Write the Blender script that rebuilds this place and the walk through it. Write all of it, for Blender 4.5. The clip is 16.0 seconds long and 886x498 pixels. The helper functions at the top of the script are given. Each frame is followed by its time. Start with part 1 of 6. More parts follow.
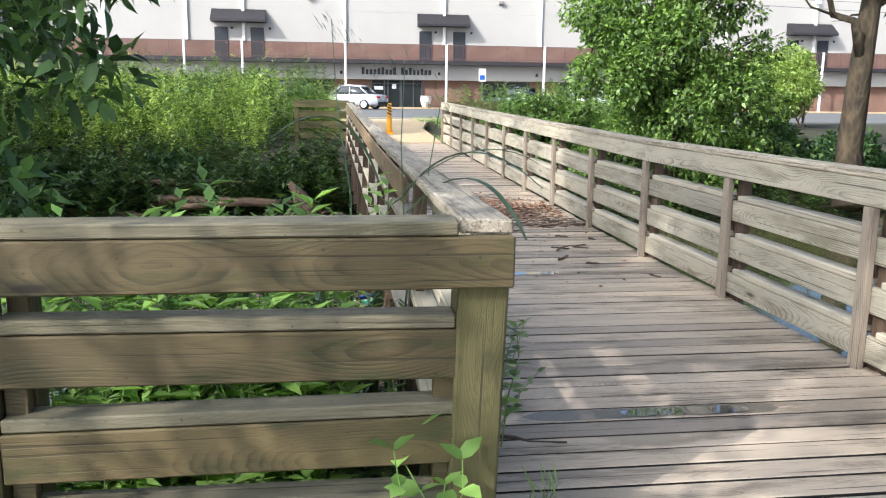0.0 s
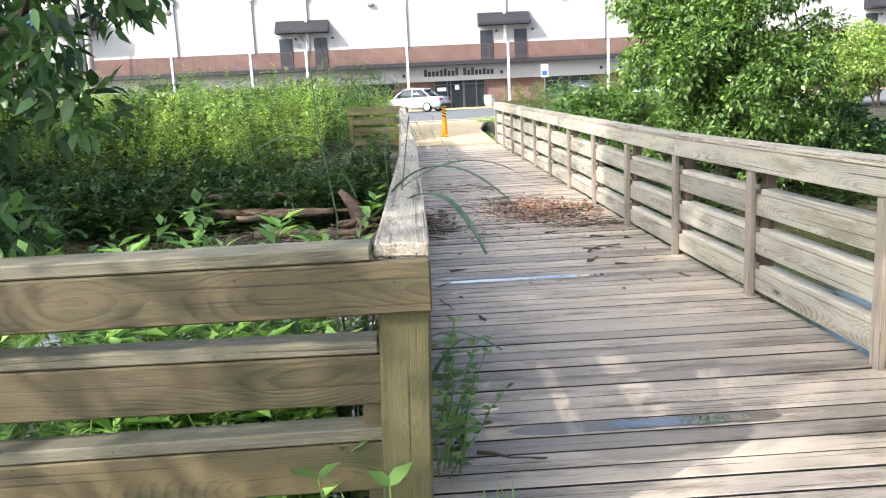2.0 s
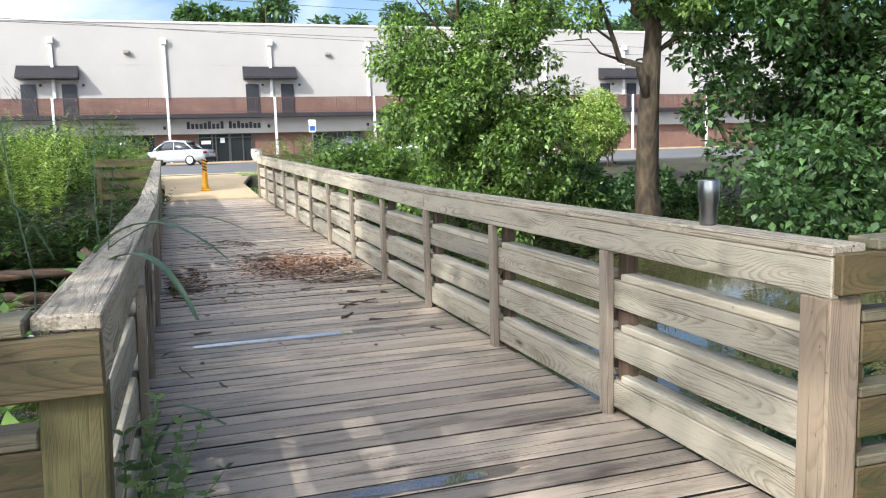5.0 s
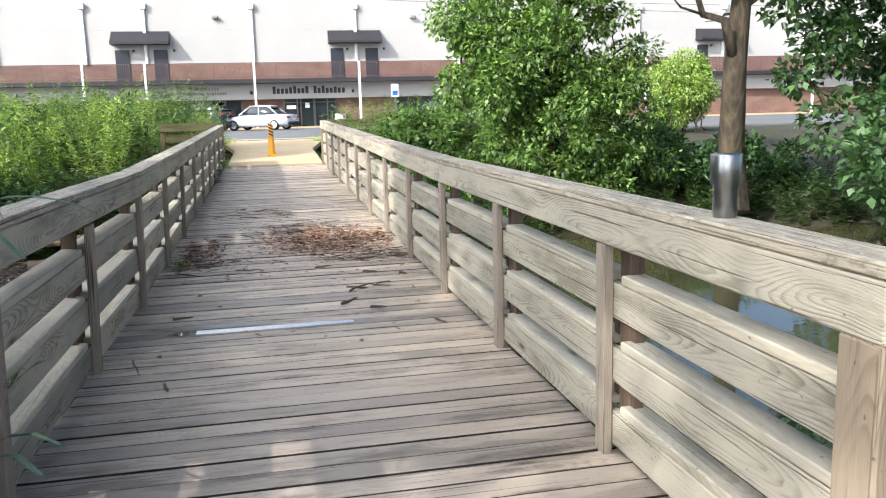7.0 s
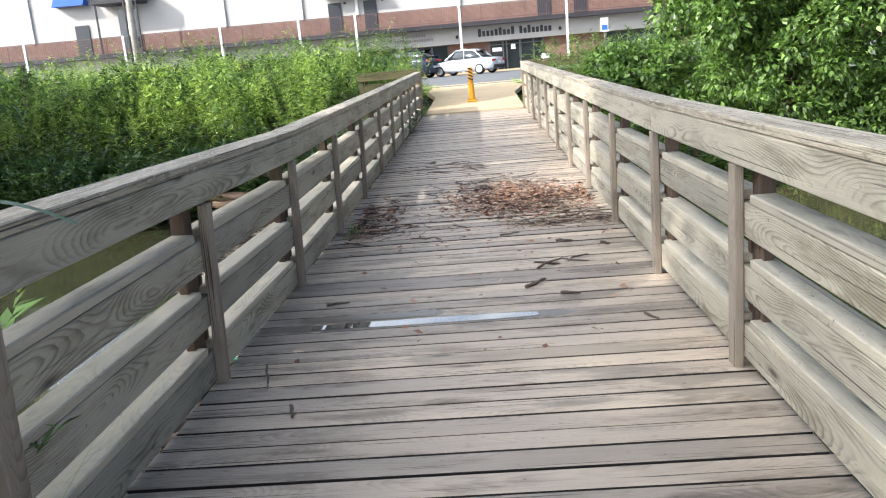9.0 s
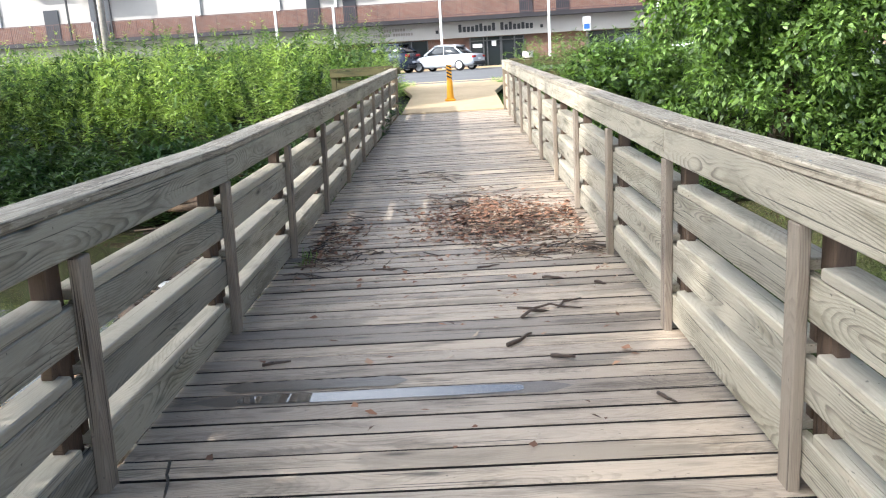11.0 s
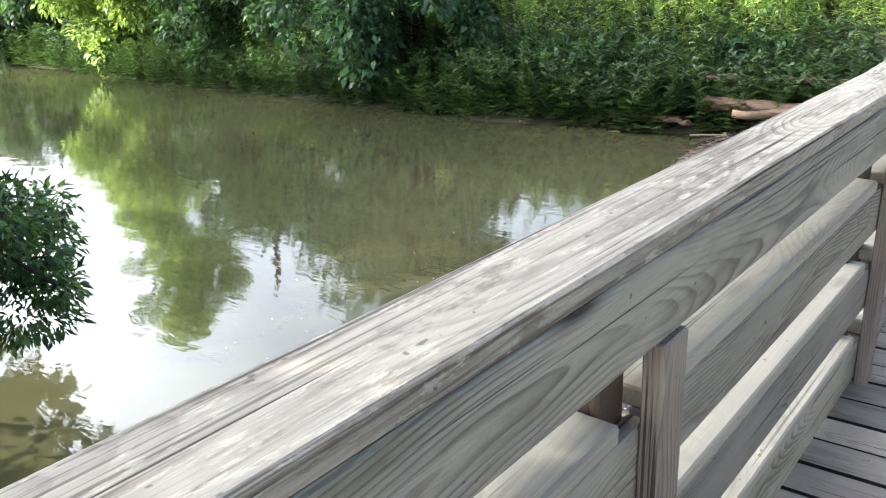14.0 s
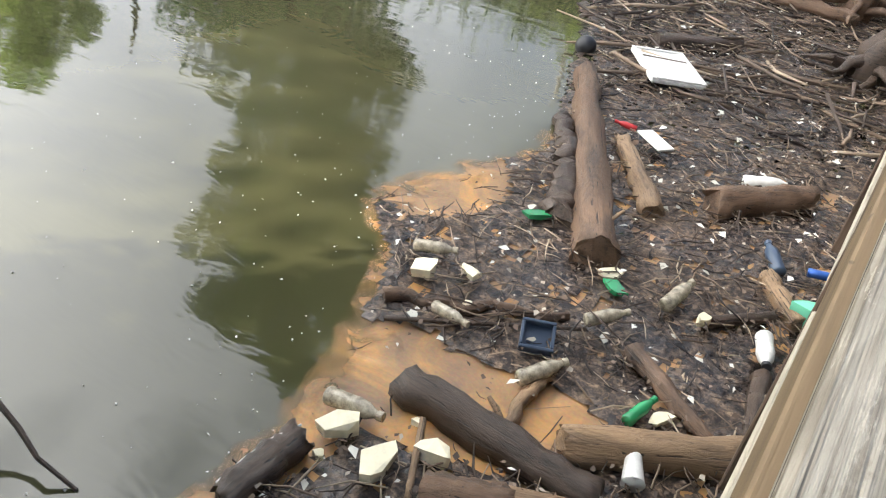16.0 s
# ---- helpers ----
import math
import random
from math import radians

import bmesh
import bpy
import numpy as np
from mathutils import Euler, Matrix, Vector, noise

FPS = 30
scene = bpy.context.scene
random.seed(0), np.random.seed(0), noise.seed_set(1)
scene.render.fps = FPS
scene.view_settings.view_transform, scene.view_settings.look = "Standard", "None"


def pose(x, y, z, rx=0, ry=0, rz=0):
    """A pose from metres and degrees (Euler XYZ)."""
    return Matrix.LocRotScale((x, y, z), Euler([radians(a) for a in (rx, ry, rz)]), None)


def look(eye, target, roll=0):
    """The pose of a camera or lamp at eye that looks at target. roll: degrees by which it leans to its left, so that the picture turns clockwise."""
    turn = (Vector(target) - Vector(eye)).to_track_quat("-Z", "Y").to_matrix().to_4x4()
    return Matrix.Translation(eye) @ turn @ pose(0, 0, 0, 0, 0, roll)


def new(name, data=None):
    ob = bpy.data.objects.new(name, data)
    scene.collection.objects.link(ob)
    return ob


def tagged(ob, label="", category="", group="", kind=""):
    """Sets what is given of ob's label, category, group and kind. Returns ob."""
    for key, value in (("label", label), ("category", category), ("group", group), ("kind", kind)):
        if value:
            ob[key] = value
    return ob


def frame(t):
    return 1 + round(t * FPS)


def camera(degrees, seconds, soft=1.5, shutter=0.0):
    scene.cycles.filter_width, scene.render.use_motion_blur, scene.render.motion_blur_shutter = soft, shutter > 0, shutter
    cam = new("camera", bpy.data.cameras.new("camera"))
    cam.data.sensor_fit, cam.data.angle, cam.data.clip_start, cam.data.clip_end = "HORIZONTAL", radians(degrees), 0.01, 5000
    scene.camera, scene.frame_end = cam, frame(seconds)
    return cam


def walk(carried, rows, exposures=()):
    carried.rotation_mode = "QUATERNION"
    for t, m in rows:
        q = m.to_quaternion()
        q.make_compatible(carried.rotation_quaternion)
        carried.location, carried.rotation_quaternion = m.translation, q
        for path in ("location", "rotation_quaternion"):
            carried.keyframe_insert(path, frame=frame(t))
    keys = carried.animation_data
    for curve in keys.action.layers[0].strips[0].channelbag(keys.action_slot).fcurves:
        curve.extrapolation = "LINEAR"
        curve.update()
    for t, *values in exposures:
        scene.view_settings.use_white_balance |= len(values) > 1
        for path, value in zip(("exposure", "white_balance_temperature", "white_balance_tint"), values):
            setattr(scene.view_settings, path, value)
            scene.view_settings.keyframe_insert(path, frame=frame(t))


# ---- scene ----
cam = camera(57.7, 16.0, 1.15)
PATH = [
    (0, (-0.491, -2.088, 1.365), (-0.228, -0.139, 0.997), 0.7),
    (0.5, (-0.362, -2.079, 1.369), (-0.54, -0.151, 0.868), -1.4),
    (1, (-0.183, -2.091, 1.369), (-0.53, -0.196, 0.831), -2.7),
    (1.5, (-0.148, -2.076, 1.381), (-0.39, -0.159, 0.864), -3.4),
    (2, (-0.064, -2.077, 1.415), (0.012, -0.113, 1.048), -2.7),
    (2.5, (-0.038, -2.128, 1.474), (0.161, -0.14, 1.373), -2.9),
    (3, (-0.036, -2.173, 1.481), (0.144, -0.181, 1.521), -2.7),
    (3.5, (-0.035, -2.176, 1.471), (0.148, -0.185, 1.499), -2.2),
    (4, (-0.011, -2.197, 1.434), (0.247, -0.215, 1.36), -2.0),
    (4.5, (0.032, -2.083, 1.415), (0.454, -0.137, 1.232), -2.0),
    (5, (0.147, -1.917, 1.396), (0.777, -0.036, 1.141), -1.6),
    (7.5, (1.13, -1.001, 1.338), (1.395, 0.952, 0.995), -2.3),
    (8, (1.247, -0.711, 1.312), (1.32, 1.255, 0.952), -3.2),
    (8.5, (1.296, -0.39, 1.327), (1.186, 1.564, 0.914), -3.7),
    (9, (1.217, -0.066, 1.324), (1.1, 1.881, 0.88), -4.9),
    (11.5, (1.243, 1.0, 1.38), (1.189, 2.944, 0.911), -3.3),
    (12, (1.162, 1.15, 1.352), (0.848, 3.057, 0.837), -2.7),
    (12.5, (0.999, 1.416, 1.379), (0.509, 3.277, 0.834), -3.7),
    (13, (0.868, 1.794, 1.337), (0.098, 3.557, 0.792), -4.7),
    (13.5, (0.679, 2.048, 1.344), (-0.442, 3.611, 0.794), -4.9),
    (14, (0.45, 2.276, 1.366), (-0.765, 3.729, 0.724), -3.9),
    (14.5, (0.316, 2.627, 1.34), (-0.994, 3.94, 0.59), -7.0),
    (15, (0.143, 2.854, 1.346), (-1.149, 4.113, 0.484), -5.7),
    (15.5, (-0.089, 2.98, 1.304), (-1.155, 4.34, 0.296), 1.1),
    (16, (-0.155, 3.027, 1.305), (-0.962, 4.474, 0.184), 8.2),
]
STOPS = [(0, 0.6), (0.5, 1.05), (1.0, 1.25), (1.5, 1.3), (2.0, 1.0), (2.5, 0.6), (3.0, 0.0), (3.5, -0.05), (4.0, 0.1), (4.5, 0.3), (5.0, 0.5), (7.5, 0.75), (9.0, 0.85), (11.5, 0.95), (12.0, 1.2), (13.0, 1.5), (14.0, 1.65), (14.5, 1.55), (15.0, 1.4), (16.0, 1.28)]
EXPOSURES = [(t, stops, 5900 if t < 14 else 5900 + 220 * (t - 14), 10) for t, stops in STOPS]
walk(cam, [(t, look(eye, target, roll)) for t, eye, target, roll in PATH], EXPOSURES)

# ---- world and sun ----
SUN_TO = Vector((-1.35, -1.0, 1.05)).normalized()
world = bpy.data.worlds.new("sky")
scene.world = world
world.use_nodes = True


def nd(tree, kind, **values):
    n = tree.nodes.new(kind)
    for key, value in values.items():
        if key in n.inputs:
            n.inputs[key].default_value = value
    return n


wt = world.node_tree
wt.nodes.clear()
sky = wt.nodes.new("ShaderNodeTexSky")
sky.sky_type = "NISHITA"
sky.sun_disc = False
sky.sun_elevation = math.asin(SUN_TO.z)
sky.sun_rotation = math.atan2(SUN_TO.x, SUN_TO.y)
sky.ozone_density = 1.6
tc = wt.nodes.new("ShaderNodeTexCoord")
mp = wt.nodes.new("ShaderNodeMapping")
mp.inputs["Scale"].default_value = (1.0, 1.3, 2.0)
mp.inputs["Rotation"].default_value = (0.0, 0.35, 0.4)
wt.links.new(tc.outputs["Generated"], mp.inputs["Vector"])
cl = nd(wt, "ShaderNodeTexNoise", Scale=1.7, Detail=8.0, Roughness=0.55, Distortion=0.5)
wt.links.new(mp.outputs["Vector"], cl.inputs["Vector"])
cr = wt.nodes.new("ShaderNodeValToRGB")
cr.color_ramp.elements[0].position = 0.38
cr.color_ramp.elements[1].position = 0.62
west = wt.nodes.new("ShaderNodeVectorMath")
west.operation = "DOT_PRODUCT"
west.inputs[1].default_value = (-0.3, 0.0, -0.1)
wt.links.new(tc.outputs["Generated"], west.inputs[0])
cover = wt.nodes.new("ShaderNodeMath")
cover.operation = "ADD"
wt.links.new(cl.outputs["Fac"], cover.inputs[0])
wt.links.new(west.outputs["Value"], cover.inputs[1])
wt.links.new(cover.outputs[0], cr.inputs["Fac"])
mixc = wt.nodes.new("ShaderNodeMixRGB")
# clouds brighten towards the sun
aim = wt.nodes.new("ShaderNodeVectorMath")
aim.operation = "DOT_PRODUCT"
aim.inputs[1].default_value = SUN_TO
wt.links.new(tc.outputs["Generated"], aim.inputs[0])
glow = wt.nodes.new("ShaderNodeValToRGB")
glow.color_ramp.elements[0].position = 0.0
glow.color_ramp.elements[0].color = (0.19, 0.20, 0.215, 1)
glow.color_ramp.elements[1].position = 0.75
glow.color_ramp.elements[1].color = (0.8, 0.79, 0.775, 1)
mid_glow = glow.color_ramp.elements.new(0.42)
mid_glow.color = (0.27, 0.275, 0.29, 1)
wt.links.new(aim.outputs["Value"], glow.inputs["Fac"])
gain = wt.nodes.new("ShaderNodeMixRGB")
gain.blend_type = "MULTIPLY"
gain.inputs["Fac"].default_value = 1.0
gain.inputs["Color2"].default_value = (42, 42, 42, 1)
wt.links.new(glow.outputs["Color"], gain.inputs["Color1"])
wt.links.new(gain.outputs["Color"], mixc.inputs["Color2"])
wt.links.new(cr.outputs["Color"], mixc.inputs["Fac"])
wt.links.new(sky.outputs["Color"], mixc.inputs["Color1"])


def contrail(colour, normal, centre, half, reach, amount):
    """A vapour trail: a thin ragged band along a great circle, fading towards its ends."""
    wob = wt.nodes.new("ShaderNodeMixRGB")
    wob.inputs["Fac"].default_value = 0.012
    wt.links.new(tc.outputs["Generated"], wob.inputs["Color1"])
    wn = nd(wt, "ShaderNodeTexNoise", Scale=14.0, Detail=5.0, Roughness=0.6)
    wt.links.new(tc.outputs["Generated"], wn.inputs["Vector"])
    wt.links.new(wn.outputs["Color"], wob.inputs["Color2"])
    values = []
    for vec in (Vector(normal).normalized(), Vector(centre).normalized()):
        dn = wt.nodes.new("ShaderNodeVectorMath")
        dn.operation = "DOT_PRODUCT"
        dn.inputs[1].default_value = vec
        wt.links.new(wob.outputs["Color"] if not values else tc.outputs["Generated"], dn.inputs[0])
        values.append(dn.outputs["Value"])
    ab = wt.nodes.new("ShaderNodeMath")
    ab.operation = "ABSOLUTE"
    wt.links.new(values[0], ab.inputs[0])
    across = ramp(wt, [(half * 0.25, (1, 1, 1)), (half, (0, 0, 0))])
    wt.links.new(ab.outputs[0], across.inputs["Fac"])
    along = ramp(wt, [(math.cos(reach), (0, 0, 0)), (math.cos(reach * 0.6), (amount,) * 3)])
    wt.links.new(values[1], along.inputs["Fac"])
    both = mixed(wt, 1.0, across.outputs["Color"], along.outputs["Color"], "MULTIPLY")
    return mixed(wt, both, colour, (8.6, 8.7, 8.9))


def ramp(t, stops):
    r = t.nodes.new("ShaderNodeValToRGB")
    e = r.color_ramp.elements
    while len(e) < len(stops):
        e.new(0.5)
    for el, (p, c) in zip(e, stops):
        el.position = p
        el.color = (*c, 1)
    return r


def mixed(t, fac, c1, c2, mode="MIX"):
    """Mix of two colours or sockets by a number or socket."""
    m = t.nodes.new("ShaderNodeMixRGB")
    m.blend_type = mode
    for v, key in ((fac, "Fac"), (c1, "Color1"), (c2, "Color2")):
        if isinstance(v, (int, float)):
            m.inputs[key].default_value = v
        elif isinstance(v, tuple):
            m.inputs[key].default_value = (*v, 1)
        else:
            t.links.new(v, m.inputs[key])
    return m.outputs["Color"]


vapour = contrail(mixc.outputs["Color"], (-0.2947, 0.2968, -0.9084), (0.19, 0.95, 0.247), 0.0095, 0.36, 1.0)
vapour = contrail(vapour, (-0.8719, 0.0751, 0.484), (0.2154, 0.942, 0.2576), 0.02, 0.15, 0.4)
bg = wt.nodes.new("ShaderNodeBackground")
bg.inputs["Strength"].default_value = 0.11
wt.links.new(vapour, bg.inputs["Color"])
wo = wt.nodes.new("ShaderNodeOutputWorld")
wt.links.new(bg.outputs["Background"], wo.inputs["Surface"])

sun_data = bpy.data.lights.new("sun", "SUN")
sun_data.energy = 4.0
sun_data.angle = radians(0.6)
sun_data.color = (1.0, 0.93, 0.82)
sun = new("sun", sun_data)
sun.matrix_world = look(SUN_TO * 50, (0, 0, 0))


# ---- materials ----
def material(name, rough=0.7, metal=0.0):
    m = bpy.data.materials.new(name)
    m.use_nodes = True
    b = m.node_tree.nodes["Principled BSDF"]
    b.inputs["Roughness"].default_value = rough
    b.inputs["Metallic"].default_value = metal
    return m, m.node_tree, b


def coords(t, scale, random_shift=False, kind="Object"):
    c = t.nodes.new("ShaderNodeTexCoord")
    m = t.nodes.new("ShaderNodeMapping")
    m.inputs["Scale"].default_value = scale
    t.links.new(c.outputs[kind], m.inputs["Vector"])
    if random_shift:
        o = t.nodes.new("ShaderNodeObjectInfo")
        k = t.nodes.new("ShaderNodeMath")
        k.operation = "MULTIPLY"
        k.inputs[1].default_value = 37.0
        t.links.new(o.outputs["Random"], k.inputs[0])
        t.links.new(k.outputs[0], m.inputs["Location"])
    return m


def bump(t, b, height, strength=0.3, distance=0.01):
    n = t.nodes.new("ShaderNodeBump")
    n.inputs["Strength"].default_value = strength
    n.inputs["Distance"].default_value = distance
    t.links.new(height, n.inputs["Height"])
    t.links.new(n.outputs["Normal"], b.inputs["Normal"])
    return n


def wood(name, light, dark, stain, stain_amount=0.5, rough=0.8, grain=1.0, figure=0.5, flake=0.0, relief=0.004, checks=0.5, spread=0.5, wet=0.0):
    """Flat-sawn softwood along local X: growth rings about a wandering pith, fibres, cracks, knots; each piece differs by Object Info's Random."""
    m, t, b = material(name, rough)
    info = t.nodes.new("ShaderNodeObjectInfo")

    def calc(op, p, q=0.0, k=0.0):
        n = t.nodes.new("ShaderNodeMath")
        n.operation = op
        for i, v in enumerate((p, q, k)):
            if isinstance(v, (int, float)):
                n.inputs[i].default_value = v
            else:
                t.links.new(v, n.inputs[i])
        return n.outputs[0]

    def grainy(scale, detail=3.0, roughness=0.6, output="Fac"):
        n = nd(t, "ShaderNodeTexNoise", Scale=1.0, Detail=detail, Roughness=roughness)
        t.links.new(coords(t, scale, True).outputs["Vector"], n.inputs["Vector"])
        return n.outputs[output]

    def step(value, p0, p1, amount=1.0):
        r = ramp(t, [(p0, (0, 0, 0)), (p1, (amount,) * 3)])
        t.links.new(value, r.inputs["Fac"])
        return r.outputs["Color"]

    place = t.nodes.new("ShaderNodeSeparateXYZ")
    t.links.new(coords(t, (1.0, 1.0, 1.0)).outputs["Vector"], place.inputs[0])
    wander = t.nodes.new("ShaderNodeSeparateXYZ")
    t.links.new(grainy((1.3, 0.8, 0.8), 1.0, 0.4, "Color"), wander.inputs[0])
    # distance to the pith, which drifts along the board
    across = calc("ADD", place.outputs[1], calc("MULTIPLY_ADD", wander.outputs[0], 0.22, -0.11))
    across = calc("ADD", across, calc("MULTIPLY_ADD", info.outputs["Random"], 0.12, -0.06))
    depth = calc("ADD", place.outputs[2], calc("MULTIPLY_ADD", wander.outputs[1], 0.24, -0.045))
    radius = calc("SQRT", calc("ADD", calc("MULTIPLY", across, across), calc("MULTIPLY", depth, depth)))
    radius = calc("ADD", radius, calc("MULTIPLY", grainy((2.5, 13.0, 13.0), 2.0), 0.016))
    ring = calc("FRACT", calc("MULTIPLY", radius, 135.0 * grain))
    lines = ramp(t, [(0.0, (0.1, 0.1, 0.1)), (0.12, (0, 0, 0)), (0.5, (0.12, 0.12, 0.12)), (0.82, (1, 1, 1)), (0.95, (1, 1, 1)), (1.0, (0.1, 0.1, 0.1))])
    t.links.new(ring, lines.inputs["Fac"])
    strong = step(grainy((1.6, 9.0, 9.0), 4.0, 0.65), 0.38, 0.66, figure)
    late = mixed(t, 1.0, lines.outputs["Color"], strong, "MULTIPLY")
    fibre = grainy((7.0, 420.0, 420.0), 3.0, 0.6)
    base = ramp(t, [(0.3, tuple(p * 0.72 + q * 0.28 for p, q in zip(light, dark))), (0.7, light)])
    t.links.new(fibre, base.inputs["Fac"])
    col = mixed(t, late, base.outputs["Color"], dark)
    # weather stains of two sizes
    col = mixed(t, step(grainy((2.0, 9.0, 9.0), 8.0, 0.7), 0.5, 0.68, stain_amount), col, stain)
    tone = ramp(t, [(0.35, (0.87, 0.87, 0.88)), (0.65, (1.08, 1.07, 1.06))])
    t.links.new(grainy((1.1, 2.0, 2.0), 3.0), tone.inputs["Fac"])
    col = mixed(t, 1.0, col, tone.outputs["Color"], "MULTIPLY")
    if wet:
        damp = step(grainy((0.55, 1.6, 1.6), 5.0, 0.55), 0.595, 0.615, wet)
        col = mixed(t, damp, col, tuple(x * 0.42 for x in light))
    if flake:
        # raised grey fibres beside furrows
        furrow = grainy((1.6, 120.0, 120.0), 4.0, 0.6)
        col = mixed(t, step(furrow, 0.52, 0.64, flake), col, tuple(x * 0.5 for x in dark))
        col = mixed(t, step(grainy((12.0, 60.0, 60.0), 5.0, 0.75), 0.56, 0.62, flake), col, tuple(min(0.8, x * 1.2) for x in light))
        col = mixed(t, step(grainy((5.0, 16.0, 16.0), 7.0, 0.75), 0.56, 0.63, flake * 0.8), col, stain)
    # drying cracks along the grain
    crack = grainy((0.9, 95.0, 95.0), 2.0, 0.5)
    col = mixed(t, step(crack, 0.655, 0.685, checks), col, tuple(x * 0.35 for x in dark))
    # knots with a dark eye, and nail stains
    kn = nd(t, "ShaderNodeTexVoronoi", Scale=1.0)
    t.links.new(coords(t, (1.5, 6.0, 6.0), True).outputs["Vector"], kn.inputs["Vector"])
    kr = ramp(t, [(0.04, (0.9, 0.9, 0.9)), (0.09, (0.35, 0.35, 0.35)), (0.15, (0, 0, 0))])
    t.links.new(kn.outputs["Distance"], kr.inputs["Fac"])
    col = mixed(t, kr.outputs["Color"], col, tuple(x * 0.4 for x in dark))
    col = mixed(t, step(grainy((38.0, 60.0, 60.0), 1.0), 0.74, 0.78, 0.6), col, tuple(x * 0.3 for x in dark))
    vr = ramp(t, [(p, tuple(1 + (x - 1) * spread for x in q)) for p, q in ((0.0, (0.66, 0.66, 0.67)), (0.3, (0.9, 0.89, 0.88)), (0.7, (1.0, 0.99, 0.97)), (1.0, (1.2, 1.17, 1.1)))])
    t.links.new(info.outputs["Random"], vr.inputs["Fac"])
    col = mixed(t, 1.0, col, vr.outputs["Color"], "MULTIPLY")
    t.links.new(col, b.inputs["Base Color"])
    height = mixed(t, 0.5, fibre, mixed(t, step(crack, 0.62, 0.68), late, (1, 1, 1)))
    low = t.nodes.new("ShaderNodeInvert")
    t.links.new(height, low.inputs["Color"])
    bump(t, b, low.outputs["Color"], 0.5, relief)
    return m


def plain(name, color, rough=0.6, metal=0.0, vary=0.12, scale=3.0, bumps=0.0, spec=None):
    """A painted or moulded surface with faint mottling at two scales."""
    m, t, b = material(name, rough, metal)
    c = coords(t, (scale,) * 3)
    n = nd(t, "ShaderNodeTexNoise", Scale=1.0, Detail=7.0, Roughness=0.65)
    t.links.new(c.outputs["Vector"], n.inputs["Vector"])
    r = ramp(t, [(0.3, tuple(x * (1 - vary) for x in color)), (0.7, tuple(min(1, x * (1 + vary)) for x in color))])
    t.links.new(n.outputs["Fac"], r.inputs["Fac"])
    t.links.new(r.outputs["Color"], b.inputs["Base Color"])
    if bumps:
        bump(t, b, n.outputs["Fac"], bumps, 0.01)
    if spec is not None:
        b.inputs["Specular IOR Level"].default_value = spec
    return m


def leaf(name, dark, light, through_light=0.35, rough=0.45):
    m, t, b = material(name, rough)
    g = t.nodes.new("ShaderNodeNewGeometry")
    r = ramp(t, [(0.0, tuple(x * 0.6 for x in dark)), (0.45, tuple((x + y) / 2 for x, y in zip(dark, light))), (0.8, light), (1.0, tuple(min(1, x * 1.45) for x in light))])
    t.links.new(g.outputs["Random Per Island"], r.inputs["Fac"])
    t.links.new(r.outputs["Color"], b.inputs["Base Color"])
    tr = t.nodes.new("ShaderNodeBsdfTranslucent")
    tcol = mixed(t, 1.0, r.outputs["Color"], (1.2, 1.3, 0.6), "MULTIPLY")
    t.links.new(tcol, tr.inputs["Color"])
    mx = t.nodes.new("ShaderNodeMixShader")
    mx.inputs["Fac"].default_value = through_light
    t.links.new(b.outputs["BSDF"], mx.inputs[1])
    t.links.new(tr.outputs["BSDF"], mx.inputs[2])
    t.links.new(mx.outputs["Shader"], t.nodes["Material Output"].inputs["Surface"])
    return m


def earth(name, stops, scale=1.2, rough=0.95, strength=0.6, distance=0.03):
    m, t, b = material(name, rough)
    c = coords(t, (scale,) * 3)
    n1 = nd(t, "ShaderNodeTexNoise", Scale=1.0, Detail=10.0, Roughness=0.7)
    t.links.new(c.outputs["Vector"], n1.inputs["Vector"])
    c2 = coords(t, (scale * 14,) * 3)
    n2 = nd(t, "ShaderNodeTexNoise", Scale=1.0, Detail=6.0, Roughness=0.7)
    t.links.new(c2.outputs["Vector"], n2.inputs["Vector"])
    a = t.nodes.new("ShaderNodeMath")
    a.operation = "MULTIPLY_ADD"
    a.inputs[1].default_value = 0.5
    t.links.new(n2.outputs["Fac"], a.inputs[0])
    t.links.new(n1.outputs["Fac"], a.inputs[2])
    r = ramp(t, stops)
    t.links.new(a.outputs[0], r.inputs["Fac"])
    t.links.new(r.outputs["Color"], b.inputs["Base Color"])
    bump(t, b, a.outputs[0], strength, distance)
    return m


DECK_WOOD = wood("deck_wood", (0.53, 0.44, 0.345), (0.155, 0.115, 0.082), (0.125, 0.095, 0.068), 0.85, 0.5, 0.9, 0.5, relief=0.006, checks=1.0, spread=1.15, wet=0.65)
RAIL_WOOD = wood("rail_wood", (0.49, 0.445, 0.35), (0.10, 0.086, 0.064), (0.18, 0.158, 0.105), 0.75, 0.75, 0.85, 0.85, relief=0.007, checks=0.8, spread=0.9)
CAP_WOOD = wood("cap_wood", (0.52, 0.455, 0.35), (0.14, 0.105, 0.072), (0.13, 0.098, 0.062), 0.7, 0.75, 0.8, 0.6, 0.7, 0.012, 1.0, 0.6)
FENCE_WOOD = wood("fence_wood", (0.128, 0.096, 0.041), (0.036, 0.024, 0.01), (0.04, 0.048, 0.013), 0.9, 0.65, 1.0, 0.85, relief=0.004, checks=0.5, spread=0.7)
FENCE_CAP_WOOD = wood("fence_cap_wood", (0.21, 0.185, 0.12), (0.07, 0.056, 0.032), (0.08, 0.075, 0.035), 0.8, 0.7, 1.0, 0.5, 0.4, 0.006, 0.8)
